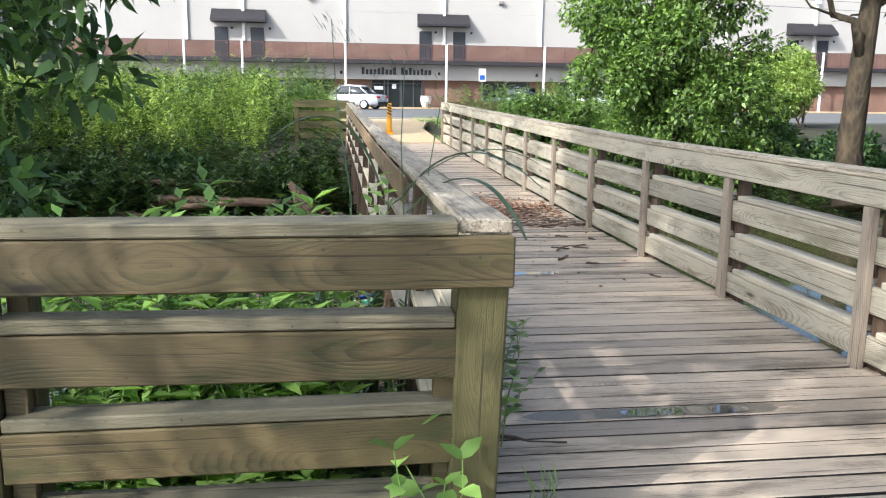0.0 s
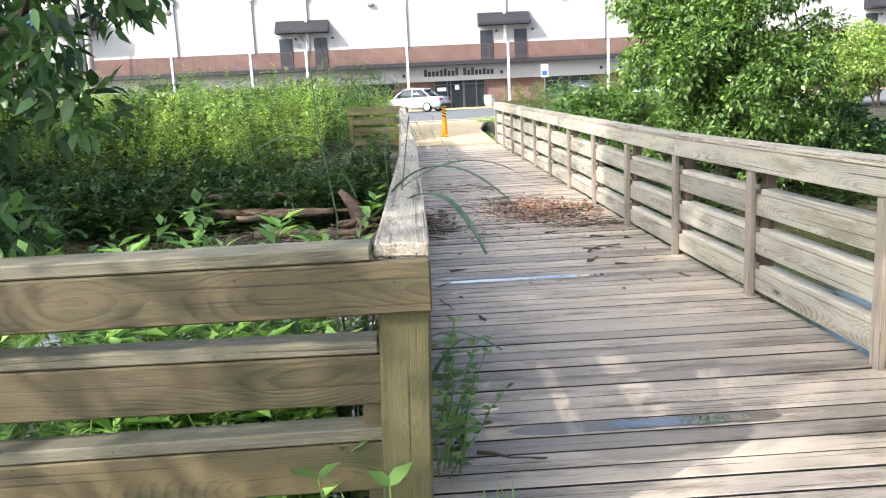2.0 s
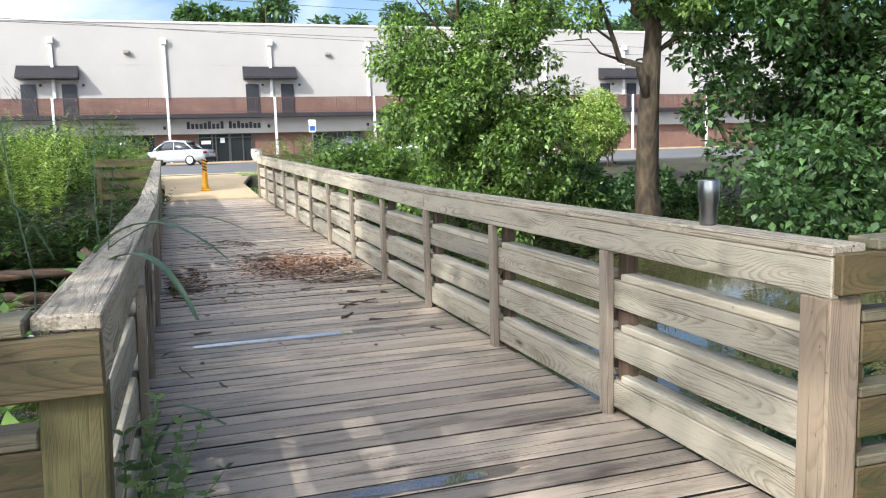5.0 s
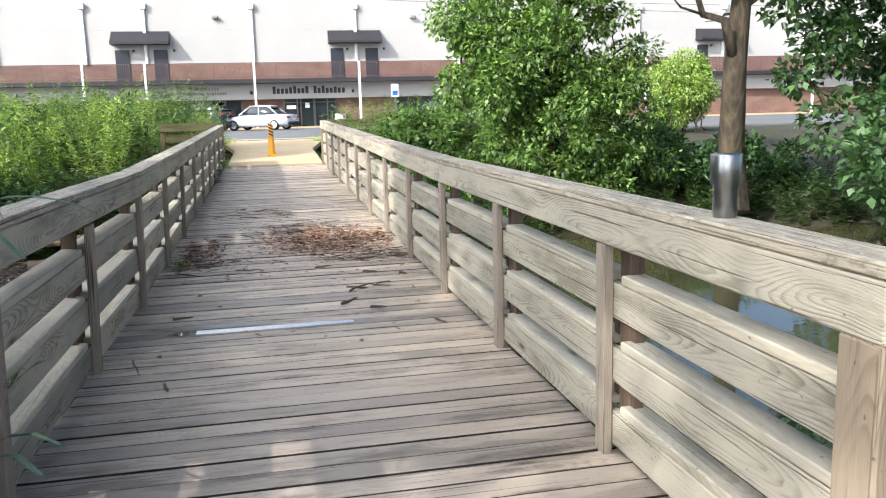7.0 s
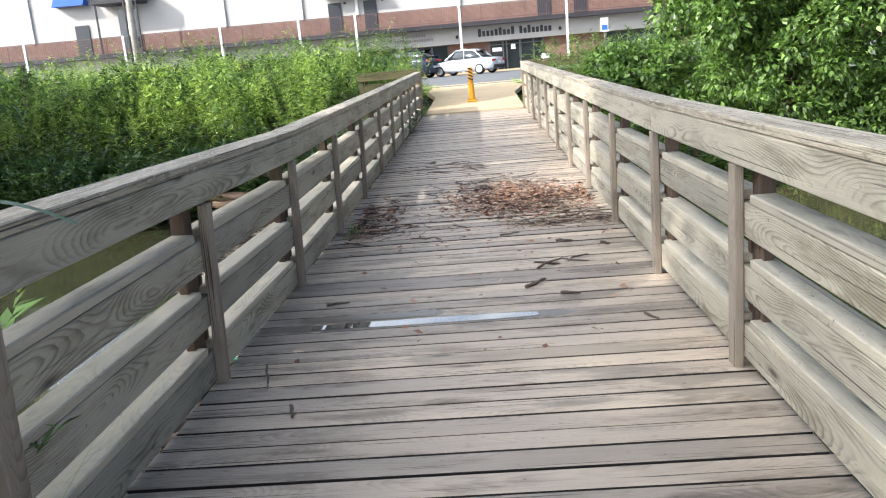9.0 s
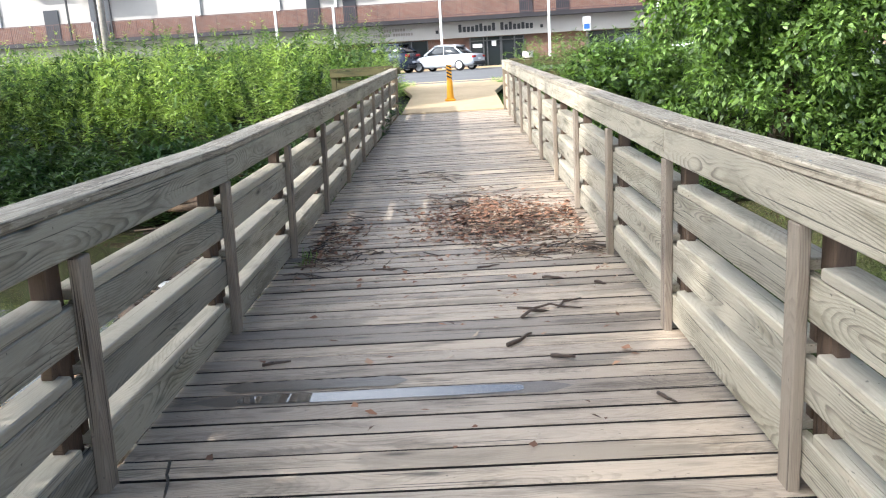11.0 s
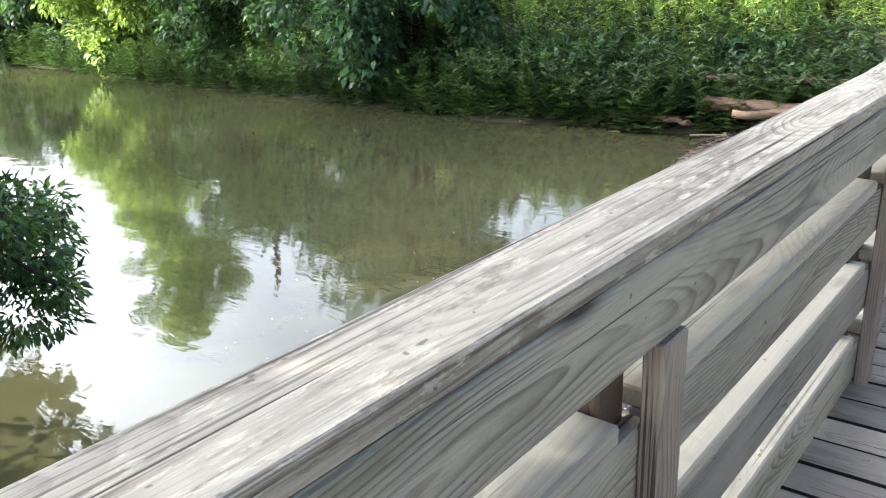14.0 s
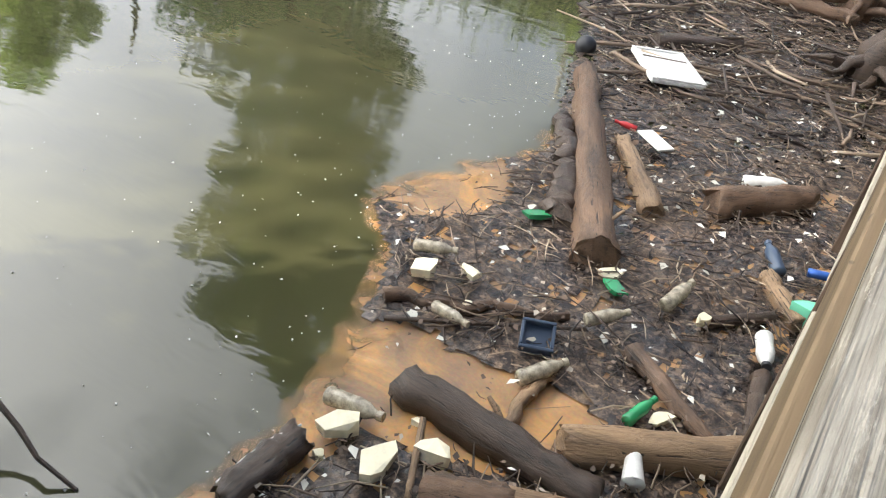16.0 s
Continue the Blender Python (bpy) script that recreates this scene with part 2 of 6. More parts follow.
MOSSY_WOOD = wood("mossy_wood", (0.12, 0.106, 0.04), (0.045, 0.036, 0.015), (0.026, 0.034, 0.01), 0.95, 0.8, checks=0.8)
POST_WOOD = wood("post_wood", (0.135, 0.088, 0.058), (0.05, 0.031, 0.021), (0.04, 0.028, 0.02), 0.6, 0.8)
SOIL = earth("soil", [(0.45, (0.02, 0.018, 0.010)), (0.75, (0.045, 0.042, 0.02)), (1.0, (0.085, 0.075, 0.035))])
CONCRETE = earth("concrete", [(0.4, (0.40, 0.29, 0.165)), (0.8, (0.54, 0.40, 0.235)), (1.0, (0.60, 0.46, 0.29))], 0.8, 0.9, 0.2, 0.01)
ASPHALT = earth("asphalt", [(0.4, (0.085, 0.085, 0.085)), (0.9, (0.15, 0.15, 0.148))], 0.4, 0.9, 0.2, 0.01)
WALL_WHITE = plain("wall_white_paint", (0.42, 0.395, 0.365), 0.75, 0, 0.05, 0.25)
DARK_TRIM = plain("dark_trim", (0.024, 0.021, 0.024), 0.6, 0, 0.2, 2.0)
DOOR_DARK = plain("door_dark_paint", (0.022, 0.024, 0.03), 0.45, 0, 0.1, 2.0)
LEAF_TREE = leaf("leaf_tree", (0.04, 0.085, 0.026), (0.18, 0.28, 0.078), 0.4)
LEAF_DARK = leaf("leaf_dark", (0.036, 0.08, 0.032), (0.10, 0.18, 0.06))
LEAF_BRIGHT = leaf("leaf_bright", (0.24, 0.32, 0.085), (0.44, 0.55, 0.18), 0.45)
LEAF_SUN = leaf("leaf_sun", (0.04, 0.085, 0.024), (0.235, 0.355, 0.09), 0.4)
LEAF_ASH = leaf("leaf_ash", (0.035, 0.075, 0.032), (0.16, 0.265, 0.095), 0.42)
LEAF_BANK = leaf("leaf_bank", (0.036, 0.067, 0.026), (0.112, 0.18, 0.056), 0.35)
LEAF_BLUE = leaf("leaf_blue", (0.028, 0.065, 0.031), (0.105, 0.195, 0.0853), 0.36)
LEAF_FRESH = leaf("leaf_fresh", (0.17, 0.30, 0.075), (0.32, 0.50, 0.13), 0.35)
LEAF_PALE = leaf("leaf_pale", (0.16, 0.18, 0.093), (0.34, 0.36, 0.248), 0.4)
LEAF_WEED = leaf("leaf_weed", (0.09, 0.155, 0.055), (0.22, 0.32, 0.11), 0.4)


def bark_material():
    m, t, b = material("bark", 0.95)
    c = coords(t, (13.0, 13.0, 2.4))
    v = nd(t, "ShaderNodeTexVoronoi", Scale=1.0)
    n = nd(t, "ShaderNodeTexNoise", Scale=1.6, Detail=8.0, Roughness=0.7)
    t.links.new(c.outputs["Vector"], n.inputs["Vector"])
    t.links.new(mixed(t, 0.25, c.outputs["Vector"], n.outputs["Color"]), v.inputs["Vector"])
    h = mixed(t, 0.5, v.outputs["Distance"], n.outputs["Fac"])
    r = ramp(t, [(0.2, (0.018, 0.014, 0.009)), (0.5, (0.055, 0.041, 0.025)), (0.8, (0.12, 0.088, 0.052))])
    t.links.new(h, r.inputs["Fac"])
    t.links.new(r.outputs["Color"], b.inputs["Base Color"])
    bump(t, b, h, 1.0, 0.05)
    return m


BARK = bark_material()


def water_material():
    m, t, b = material("muddy_water", 0.04)
    c = coords(t, (0.35,) * 3)
    n = nd(t, "ShaderNodeTexNoise", Scale=1.0, Detail=4.0)
    t.links.new(c.outputs["Vector"], n.inputs["Vector"])
    r = ramp(t, [(0.35, (0.056, 0.054, 0.024)), (0.7, (0.095, 0.088, 0.042))])
    t.links.new(n.outputs["Fac"], r.inputs["Fac"])
    t.links.new(r.outputs["Color"], b.inputs["Base Color"])
    b.inputs["IOR"].default_value = 1.33
    b.inputs["Specular IOR Level"].default_value = 0.9
    c2 = coords(t, (1.6, 4.5, 1.0))
    n2 = nd(t, "ShaderNodeTexNoise", Scale=1.0, Detail=3.0, Roughness=0.55, Distortion=0.4)
    t.links.new(c2.outputs["Vector"], n2.inputs["Vector"])
    bump(t, b, n2.outputs["Fac"], 0.06, 0.05)
    return m


WATER = water_material()


# ---- mesh helpers ----
def finish(name, bm, mat, smooth=False):
    me = bpy.data.meshes.new(name)
    bm.to_mesh(me)
    bm.free()
    if smooth:
        me.polygons.foreach_set("use_smooth", [True] * len(me.polygons))
    me.materials.append(mat)
    return me


def part(name, bm, mat, parent=None, label="", at=None, smooth=False):
    """Links a bmesh, or a finished mesh, as one object under a thing."""
    me = bm if isinstance(bm, bpy.types.Mesh) else finish(name, bm, mat, smooth)
    ob = new(name, me)
    if at is not None:
        ob.matrix_world = at
    if parent is not None:
        ob.parent = parent
    if label:
        ob["label"] = label
    return ob


def empty(name, label, category, group="", kind="", at=(0, 0, 0)):
    ob = new(name)
    ob.empty_display_size = 0.1
    ob.location = at
    return tagged(ob, label, category, group, kind)


def box(bm, x0, x1, y0, y1, z0, z1, bevel=0.0):
    verts = [bm.verts.new((x, y, z)) for x in (x0, x1) for y in (y0, y1) for z in (z0, z1)]
    quads = [(0, 1, 3, 2), (4, 6, 7, 5), (0, 4, 5, 1), (2, 3, 7, 6), (0, 2, 6, 4), (1, 5, 7, 3)]
    faces = [bm.faces.new([verts[i] for i in q]) for q in quads]
    if bevel:
        edges = {e for f in faces for e in f.edges}
        bmesh.ops.bevel(bm, geom=list(edges), offset=bevel, segments=1, affect="EDGES")
    return bm


def boxed(*dims, bevel=0.0):
    return box(bmesh.new(), *dims, bevel=bevel)


def tube(bm, points, radii, sides=8, wobble=0.0, cap=True):
    """A tapered tube along points."""
    rings = []
    for i, p in enumerate(points):
        p = Vector(p)
        a = Vector(points[max(0, i - 1)])
        b = Vector(points[min(len(points) - 1, i + 1)])
        d = (b - a).normalized() if (b - a).length > 1e-6 else Vector((0, 0, 1))
        u = d.cross(Vector((0.31, 0.2, 0.93))) if abs(d.z) < 0.9 else d.cross(Vector((1, 0, 0)))
        u.normalize()
        v = d.cross(u)
        ring = []
        for k in range(sides):
            w = 2 * math.pi * k / sides
            r = radii[i] * (1 + wobble * noise.noise(p * 3 + Vector((k * 1.7, 0, 0))))
            ring.append(bm.verts.new(p + (u * math.cos(w) + v * math.sin(w)) * r))
        rings.append(ring)
    for a, b in zip(rings, rings[1:]):
        for k in range(sides):
            bm.faces.new((a[k], a[(k + 1) % sides], b[(k + 1) % sides], b[k]))
    if cap:
        bm.faces.new(rings[0][::-1])
        bm.faces.new(rings[-1])
    return bm


BOARDS = {}


def board(name, length, width, thick, mat, parent, at, label=""):
    """A sawn board with eased edges: length along local X, width along Y, thickness along Z, centred."""
    key = (round(length, 3), round(width, 3), round(thick, 3), mat.name)
    if key not in BOARDS:
        bm = boxed(-length / 2, length / 2, -width / 2, width / 2, -thick / 2, thick / 2, bevel=min(0.005, thick * 0.15))
        BOARDS[key] = finish(name, bm, mat)
    return part(name, BOARDS[key], None, parent, label, at)


def leaf_mesh(name, pts, dirs, ups, length, width, mat, fold=0.18, full=False):
    """Leaves at pts, growing along dirs, folded along the midrib: kites of four vertices, or full ovate blades of eight."""
    n = len(pts)
    pts, dirs, ups = (np.asarray(a, dtype=np.float64) for a in (pts, dirs, ups))
    length = np.broadcast_to(np.asarray(length, dtype=np.float64), (n,))[:, None]
    width = np.broadcast_to(np.asarray(width, dtype=np.float64), (n,))[:, None]
    dirs = dirs / np.maximum(np.linalg.norm(dirs, axis=1, keepdims=True), 1e-9)
    side = np.cross(dirs, ups)
    side /= np.maximum(np.linalg.norm(side, axis=1, keepdims=True), 1e-9)
    up = np.cross(side, dirs)

    def at(along, out, lift, drop):
        return pts + dirs * length * along + side * width * out + up * width * lift - up * length * drop

    if full:
        rows = [at(0, 0, 0, 0), at(0.2, 0.4, fold * 0.8, 0), at(0.55, 0.44, fold * 0.9, 0.03), at(1, 0, 0, 0.14), at(0.55, -0.44, fold * 0.9, 0.03), at(0.2, -0.4, fold * 0.8, 0), at(0.3, 0, 0, 0), at(0.7, 0, 0, 0.05)]
        quads = [(0, 1, 2, 6), (6, 2, 3, 7), (0, 6, 4, 5), (6, 7, 3, 4)]
    else:
        rows = [at(0, 0, 0, 0), at(0.4, 0.5, fold, 0), at(1, 0, 0, 0.12), at(0.4, -0.5, fold, 0)]
        quads = [(0, 1, 2, 3)]
    v = np.stack(rows, axis=1)
    k = len(rows)
    q = ((np.arange(n) * k)[:, None, None] + np.array(quads)[None]).reshape(-1, 4)
    me = bpy.data.meshes.new(name)
    me.vertices.add(n * k)
    me.vertices.foreach_set("co", v.reshape(-1))
    me.loops.add(q.size)
    me.loops.foreach_set("vertex_index", q.reshape(-1).astype(np.int32))
    me.polygons.add(len(q))
    me.polygons.foreach_set("loop_start", (np.arange(len(q)) * 4).astype(np.int32))
    me.update(calc_edges=True)
    me.materials.append(mat)
    return me


def rng(seed):
    return np.random.default_rng(seed)


def crown_points(r, centres, radii, count, shell=0.55):
    """Points in lumps: mostly near the outside of each lump, with an uneven outline."""
    centres, radii = np.asarray(centres, float), np.asarray(radii, float)
    w = radii ** 2
    pick = r.choice(len(centres), count, p=w / w.sum())
    d = r.normal(size=(count, 3))
    d /= np.linalg.norm(d, axis=1, keepdims=True)
    rad = radii[pick] * (shell + (1 - shell) * r.random(count) ** 0.6) * (0.85 + 0.3 * r.random(count))
    return centres[pick] + d * rad[:, None] * np.array([1, 1, 0.8]), d


# ---- ground, water ----
LOT_Z = 0.62


def deck_z(y):
    return 0.0 if y < 5.5 else 0.0185 * (y - 5.5)


def far_bank(x):
    """Where the far bank meets the water."""
    if x < -8:
        return 13.3 + (-8 - x) * 0.16
    if x > 3:
        return 13.2 - min(1.0, (x - 3) / 6) * 0.8 + max(0, x - 12) * 0.12
    return 13.2


def near_bank(x):
    if x < 0:
        return 2.6 - min(1.0, -x / 6) * 0.6
    return 2.2 + min(1, x / 6) * 0.5


def ground_z(x, y):
    fb, nb = far_bank(x), near_bank(x)
    wob = 0.12 * noise.noise(Vector((x * 0.5, y * 0.5, 0))) + 0.04 * noise.noise(Vector((x * 2.1, y * 2.1, 4)))
    if y > fb:
        s = min(1.0, (y - fb) / 3.2)
        top = 0.1 + (LOT_Z - 0.1) * min(1, max(0, (y - fb - 3) / 8))
        z = -1.0 + (top + 1.0) * (s * s * (3 - 2 * s)) + wob * (0 if y > fb + 9 else 1)
        if -0.4 < x < 2.9 and y > 17:
            z = min(z, deck_z(18.48) - 0.15)
        if 18 < y < 27 and -0.6 < x < 3.4:
            z = min(z, deck_z(18.48) - 0.06 + (y - 18.5) / 8 * 0.3)
        return z if y < 26 else LOT_Z - 0.06
    if y < nb:
        s = min(1.0, (nb - y) / 2.3)
        wob -= 0.5 if -0.3 < x < 2.9 and y < 0.8 else 0.0
        return -1.0 + 0.97 * (s * s * (3 - 2 * s)) + wob * 0.3 * s
    mid = min(y - nb, fb - y)
    return -1.0 - min(0.8, mid * 0.4)


def axis(lo, hi, fine_lo, fine_hi, fine, coarse):
    out, v = [], lo
    while v < hi:
        out.append(v)
        v += fine if fine_lo <= v < fine_hi else coarse
    return out + [hi]


def build_ground():
    xs = [-900, -300, -120] + axis(-60, 60, -26, 20, 0.5, 3.0) + [120, 300, 900]
    ys = [-900, -300, -100, -40] + axis(-20, 40, -4, 28, 0.5, 2.5) + [70, 120, 300, 900]
    verts = [(x, y, ground_z(x, y)) for y in ys for x in xs]
    w = len(xs)
    faces = [(j * w + i, j * w + i + 1, (j + 1) * w + i + 1, (j + 1) * w + i) for j in range(len(ys) - 1) for i in range(w - 1)]
    me = bpy.data.meshes.new("ground")
    me.from_pydata(verts, [], faces)
    me.polygons.foreach_set("use_smooth", [True] * len(me.polygons))
    me.materials.append(SOIL)
    tagged(new("ground", me), "dark soil river banks with leaf litter", "ground", kind="structure")


build_ground()
bm = bmesh.new()
vs = [bm.verts.new(p) for p in ((-200, -6, -1), (200, -6, -1), (200, 50, -1), (-200, 50, -1))]
bm.faces.new(vs)
tagged(part("water", bm, WATER), "still olive-green muddy creek water reflecting sky", "water", kind="structure")

# parking lot and approach path
tagged(part("road", boxed(-120, 120, 27.5, 56.9, LOT_Z - 0.3, LOT_Z), ASPHALT), "grey asphalt parking lot before the building", "parking lot", kind="structure")
bm = bmesh.new()
rows = []
for y in (18.5, 20.5, 23, 25.5, 28.5):
    z = deck_z(18.48) + 0.02 + (LOT_Z + 0.012 - deck_z(18.48) - 0.02) * min(1, (y - 18.5) / 9)
    half = 1.12 + max(0, y - 24) * 0.25
    rows.append([bm.verts.new((1.1 - half, y, z)), bm.verts.new((1.1 + half, y, z))])
for a, b in zip(rows, rows[1:]):
    bm.faces.new((a[0], a[1], b[1], b[0]))
ex = bmesh.ops.extrude_face_region(bm, geom=bm.faces[:])
for v in ex["geom"]:
    if isinstance(v, bmesh.types.BMVert):
        v.co.z -= 0.12
bmesh.ops.recalc_face_normals(bm, faces=bm.faces[:])
tagged(part("pavement", bm, CONCRETE), "tan concrete path leading off the footbridge", "path", kind="structure")
tagged(part("pavement_near", boxed(0.1, 2.4, -9, 0.07, -0.25, -0.02), CONCRETE), "tan concrete path leading onto the footbridge", "path", kind="structure")



def lawn(name, label, x0, x1, y0, y1):
    """A turf sheet a little above the soil."""
    xs, ys = np.arange(x0, x1 + 0.01, 0.3), np.arange(y0, y1 + 0.01, 0.3)
    verts = [(x, y, ground_z(x, y) + 0.035) for y in ys for x in xs]
    w = len(xs)
    me = bpy.data.meshes.new(name)
    me.from_pydata(verts, [], [(j * w + i, j * w + i + 1, (j + 1) * w + i + 1, (j + 1) * w + i) for j in range(len(ys) - 1) for i in range(w - 1)])
    me.materials.append(LAWN)
    tagged(new(name, me), label, "grass", kind="structure")


LAWN = earth("lawn", [(0.4, (0.07, 0.13, 0.025)), (0.8, (0.15, 0.24, 0.05)), (1.0, (0.2, 0.29, 0.07))], 1.5)
lawn("lawn", "bright mown grass beside the path", 2.45, 7.2, 19.6, 27.2)
lawn("lawn", "bright mown grass beside the path", -1.6, -0.3, 19.6, 27.2)

# ---- footbridge ----
RIGHT_X, DECK_END = 2.195, 18.48
ROWS = (0.79, 0.532, 0.275)
RAIL_ROWS = (0.752, 0.496, 0.240)
FACE, LEDGE, CAPT = 0.14, 0.038, 0.038
TOP = 1.05


def left_x(y):
    """Foot of the left railing, which bows a little; its top leans in by LEAN."""
    return float(np.interp(y, [0, 1.7, 3.4, 5.0, 10, 18.5], [-0.055, -0.016, -0.022, -0.006, -0.03, -0.09]))


LEAN = 0.034


def left_sag(y):
    return float(np.interp(y, [0, 1.7, 3.4, 5.0, 18.5], [-0.005, -0.033, -0.042, -0.046, -0.065]))


def right_sag(y):
    return -0.017


def right_x(y):
    return RIGHT_X


def level(y):
    return 0.0


def laid(fx, off, y0, y1, dz, flip=0.0, sag=level):
    """Pose and length of a board laid along the bridge between y0 and y1, off the railing's face."""
    p0 = Vector((fx(y0) + off, y0, deck_z(y0) + dz + sag(y0)))
    p1 = Vector((fx(y1) + off, y1, deck_z(y1) + dz + sag(y1)))
    d = p1 - p0
    turn = Matrix.Rotation(math.atan2(d.y, d.x), 4, "Z") @ Matrix.Rotation(-math.asin(d.z / d.length), 4, "Y")
    return Matrix.Translation((p0 + p1) / 2) @ turn @ Matrix.Rotation(radians(flip), 4, "X"), d.length


UPRIGHT = Matrix.Rotation(radians(-90), 4, "Y")


def railing(name, label, fx, sign, ys, joints, sag):
    """A bridge railing: sign is the side away from the deck."""
    r = empty(name, label, "railing", "bridge railings")
    for i, y in enumerate(ys):
        z = deck_z(y) + sag(y)
        if i in (0, len(ys) - 1):
            part("corner_post", boxed(-0.6, TOP - CAPT - FACE - 0.002, -0.07, 0.07, -0.07, 0.07, bevel=0.008), MOSSY_WOOD if i == 0 and sign < 0 else POST_LIGHT, r,
                 at=Matrix.Translation((fx(y) + sign * 0.07, y, z)) @ UPRIGHT)
        else:
            part("post", POST_MESH, None, r, at=Matrix.Translation((fx(y) + sign * 0.1115, y - 0.055, z)) @ UPRIGHT)
            part("post_trim", TRIM_MESH, None, r, at=Matrix.Translation((fx(y) + sign * 0.019, y, z)) @ UPRIGHT)
    for i, (a, b) in enumerate(zip(ys, ys[1:])):
        a2 = a + (0.072 if i == 0 else 0.002)
        b2 = b - (0.072 if i == len(ys) - 2 else 0.002)
        for top in RAIL_ROWS:
            jig = random.uniform(-0.005, 0.005)
            m, length = laid(fx, sign * 0.059, a2, b2, top - LEDGE - 0.003 - FACE / 2 + jig, 90 * sign, sag)
            board("rail_board", length, FACE, 0.038, RAIL_WOOD, r, m)
            a3, b3 = a2, b2 - (0.102 if i < len(ys) - 2 else 0)
            m, length = laid(fx, sign * 0.091, a3, b3, top - LEDGE / 2 + jig, 0.0, sag)
            board("ledge_board", length, 0.102, LEDGE, LEDGE_WOOD, r, m)
            for end in (a3 + 0.022, b3 - 0.022):
                part("spacer_block", BLOCK_MESH, None, r, at=Matrix.Translation((fx(end) + sign * 0.1, end, deck_z(end) + sag(end) + top - LEDGE - FACE - 0.06)))
    for a, b in zip(joints, joints[1:]):
        m, length = laid(fx, sign * 0.019, a + 0.002, b - 0.002, TOP - CAPT - 0.003 - FACE / 2, 90 * sign, sag)
        board("top_board", length, FACE, 0.038, RAIL_WOOD, r, m)
        m, length = laid(fx, sign * 0.0715, a + 0.002, b - 0.002, TOP - CAPT / 2, 0.0, sag)
        board("cap_board", length, 0.147, CAPT, CAP_WOOD, r, m)
        if sign < 0:
            m, length = laid(fx, sign * 0.1545, max(a, 2.0) + 0.002, min(b, 18.3) - 0.002, TOP - CAPT - 0.012 - FACE / 2, 90 * sign, sag)
            board("outer_board", length, FACE, 0.018, OUTER_WOOD, r, m)
        for y in ys:
            if a - 0.05 < y < b + 0.05:
                for dx in (0.022, 0.12):
                    for dy in (-0.045, 0.047):
                        part("screw_head", SCREW_MESH, None, r, at=Matrix.Translation((fx(y) + sign * dx, y + dy, deck_z(y) + sag(y) + TOP + 0.0008)))
    if sign < 0:
        r.rotation_euler = (0, LEAN, 0)
    return r


OUTER_WOOD = wood("outer_wood", (0.30, 0.205, 0.11), (0.12, 0.08, 0.042), (0.06, 0.04, 0.024), 0.5, 0.7)
TRIM_WOOD = wood("trim_wood", (0.33, 0.275, 0.215), (0.12, 0.085, 0.06), (0.12, 0.09, 0.07), 0.6, 0.8, 0.9, 0.7, checks=0.9)
LEDGE_WOOD = wood("ledge_wood", (0.52, 0.465, 0.36), (0.23, 0.20, 0.15), (0.2, 0.175, 0.125), 0.5, 0.75, 0.8, 0.4)
POST_LIGHT = wood("post_wood_light", (0.30, 0.235, 0.165), (0.14, 0.10, 0.065), (0.15, 0.12, 0.08), 0.5, 0.8, 0.8, 0.7)
POST_MESH = finish("post", boxed(-0.45, TOP - CAPT - 0.003, -0.044, 0.044, -0.0315, 0.0315, bevel=0.005), POST_WOOD)
TRIM_MESH = finish("post_trim", boxed(0.001, TOP - CAPT - FACE - 0.006, -0.043, 0.043, -0.019, 0.019, bevel=0.004), TRIM_WOOD)
BLOCK_MESH = finish("spacer_block", boxed(-0.019, 0.019, -0.02, 0.02, -0.06, 0.06, bevel=0.003), POST_WOOD)
METAL = plain("galvanised_steel", (0.3, 0.29, 0.28), 0.55, 1.0)
bm = bmesh.new()
bmesh.ops.create_cone(bm, cap_ends=True, segments=8, radius1=0.0055, radius2=0.0045, depth=0.003)
SCREW_MESH = finish("screw_head", bm, METAL)

left_ys = [0.075] + [1.725 + 1.625 * i for i in range(10)] + [18.4]
right_ys = [0.235] + [1.65 + 1.522 * i for i in range(11)] + [18.4]
railing("bridge_railing", "weathered grey wooden bridge railing with a wide cap", left_x, -1, left_ys, [0.0] + left_ys[3:10:3] + [18.55], left_sag)
railing("bridge_railing", "weathered grey wooden bridge railing with sunlit boards", right_x, 1, right_ys, [0.16] + right_ys[3:11:3] + [18.55], right_sag)


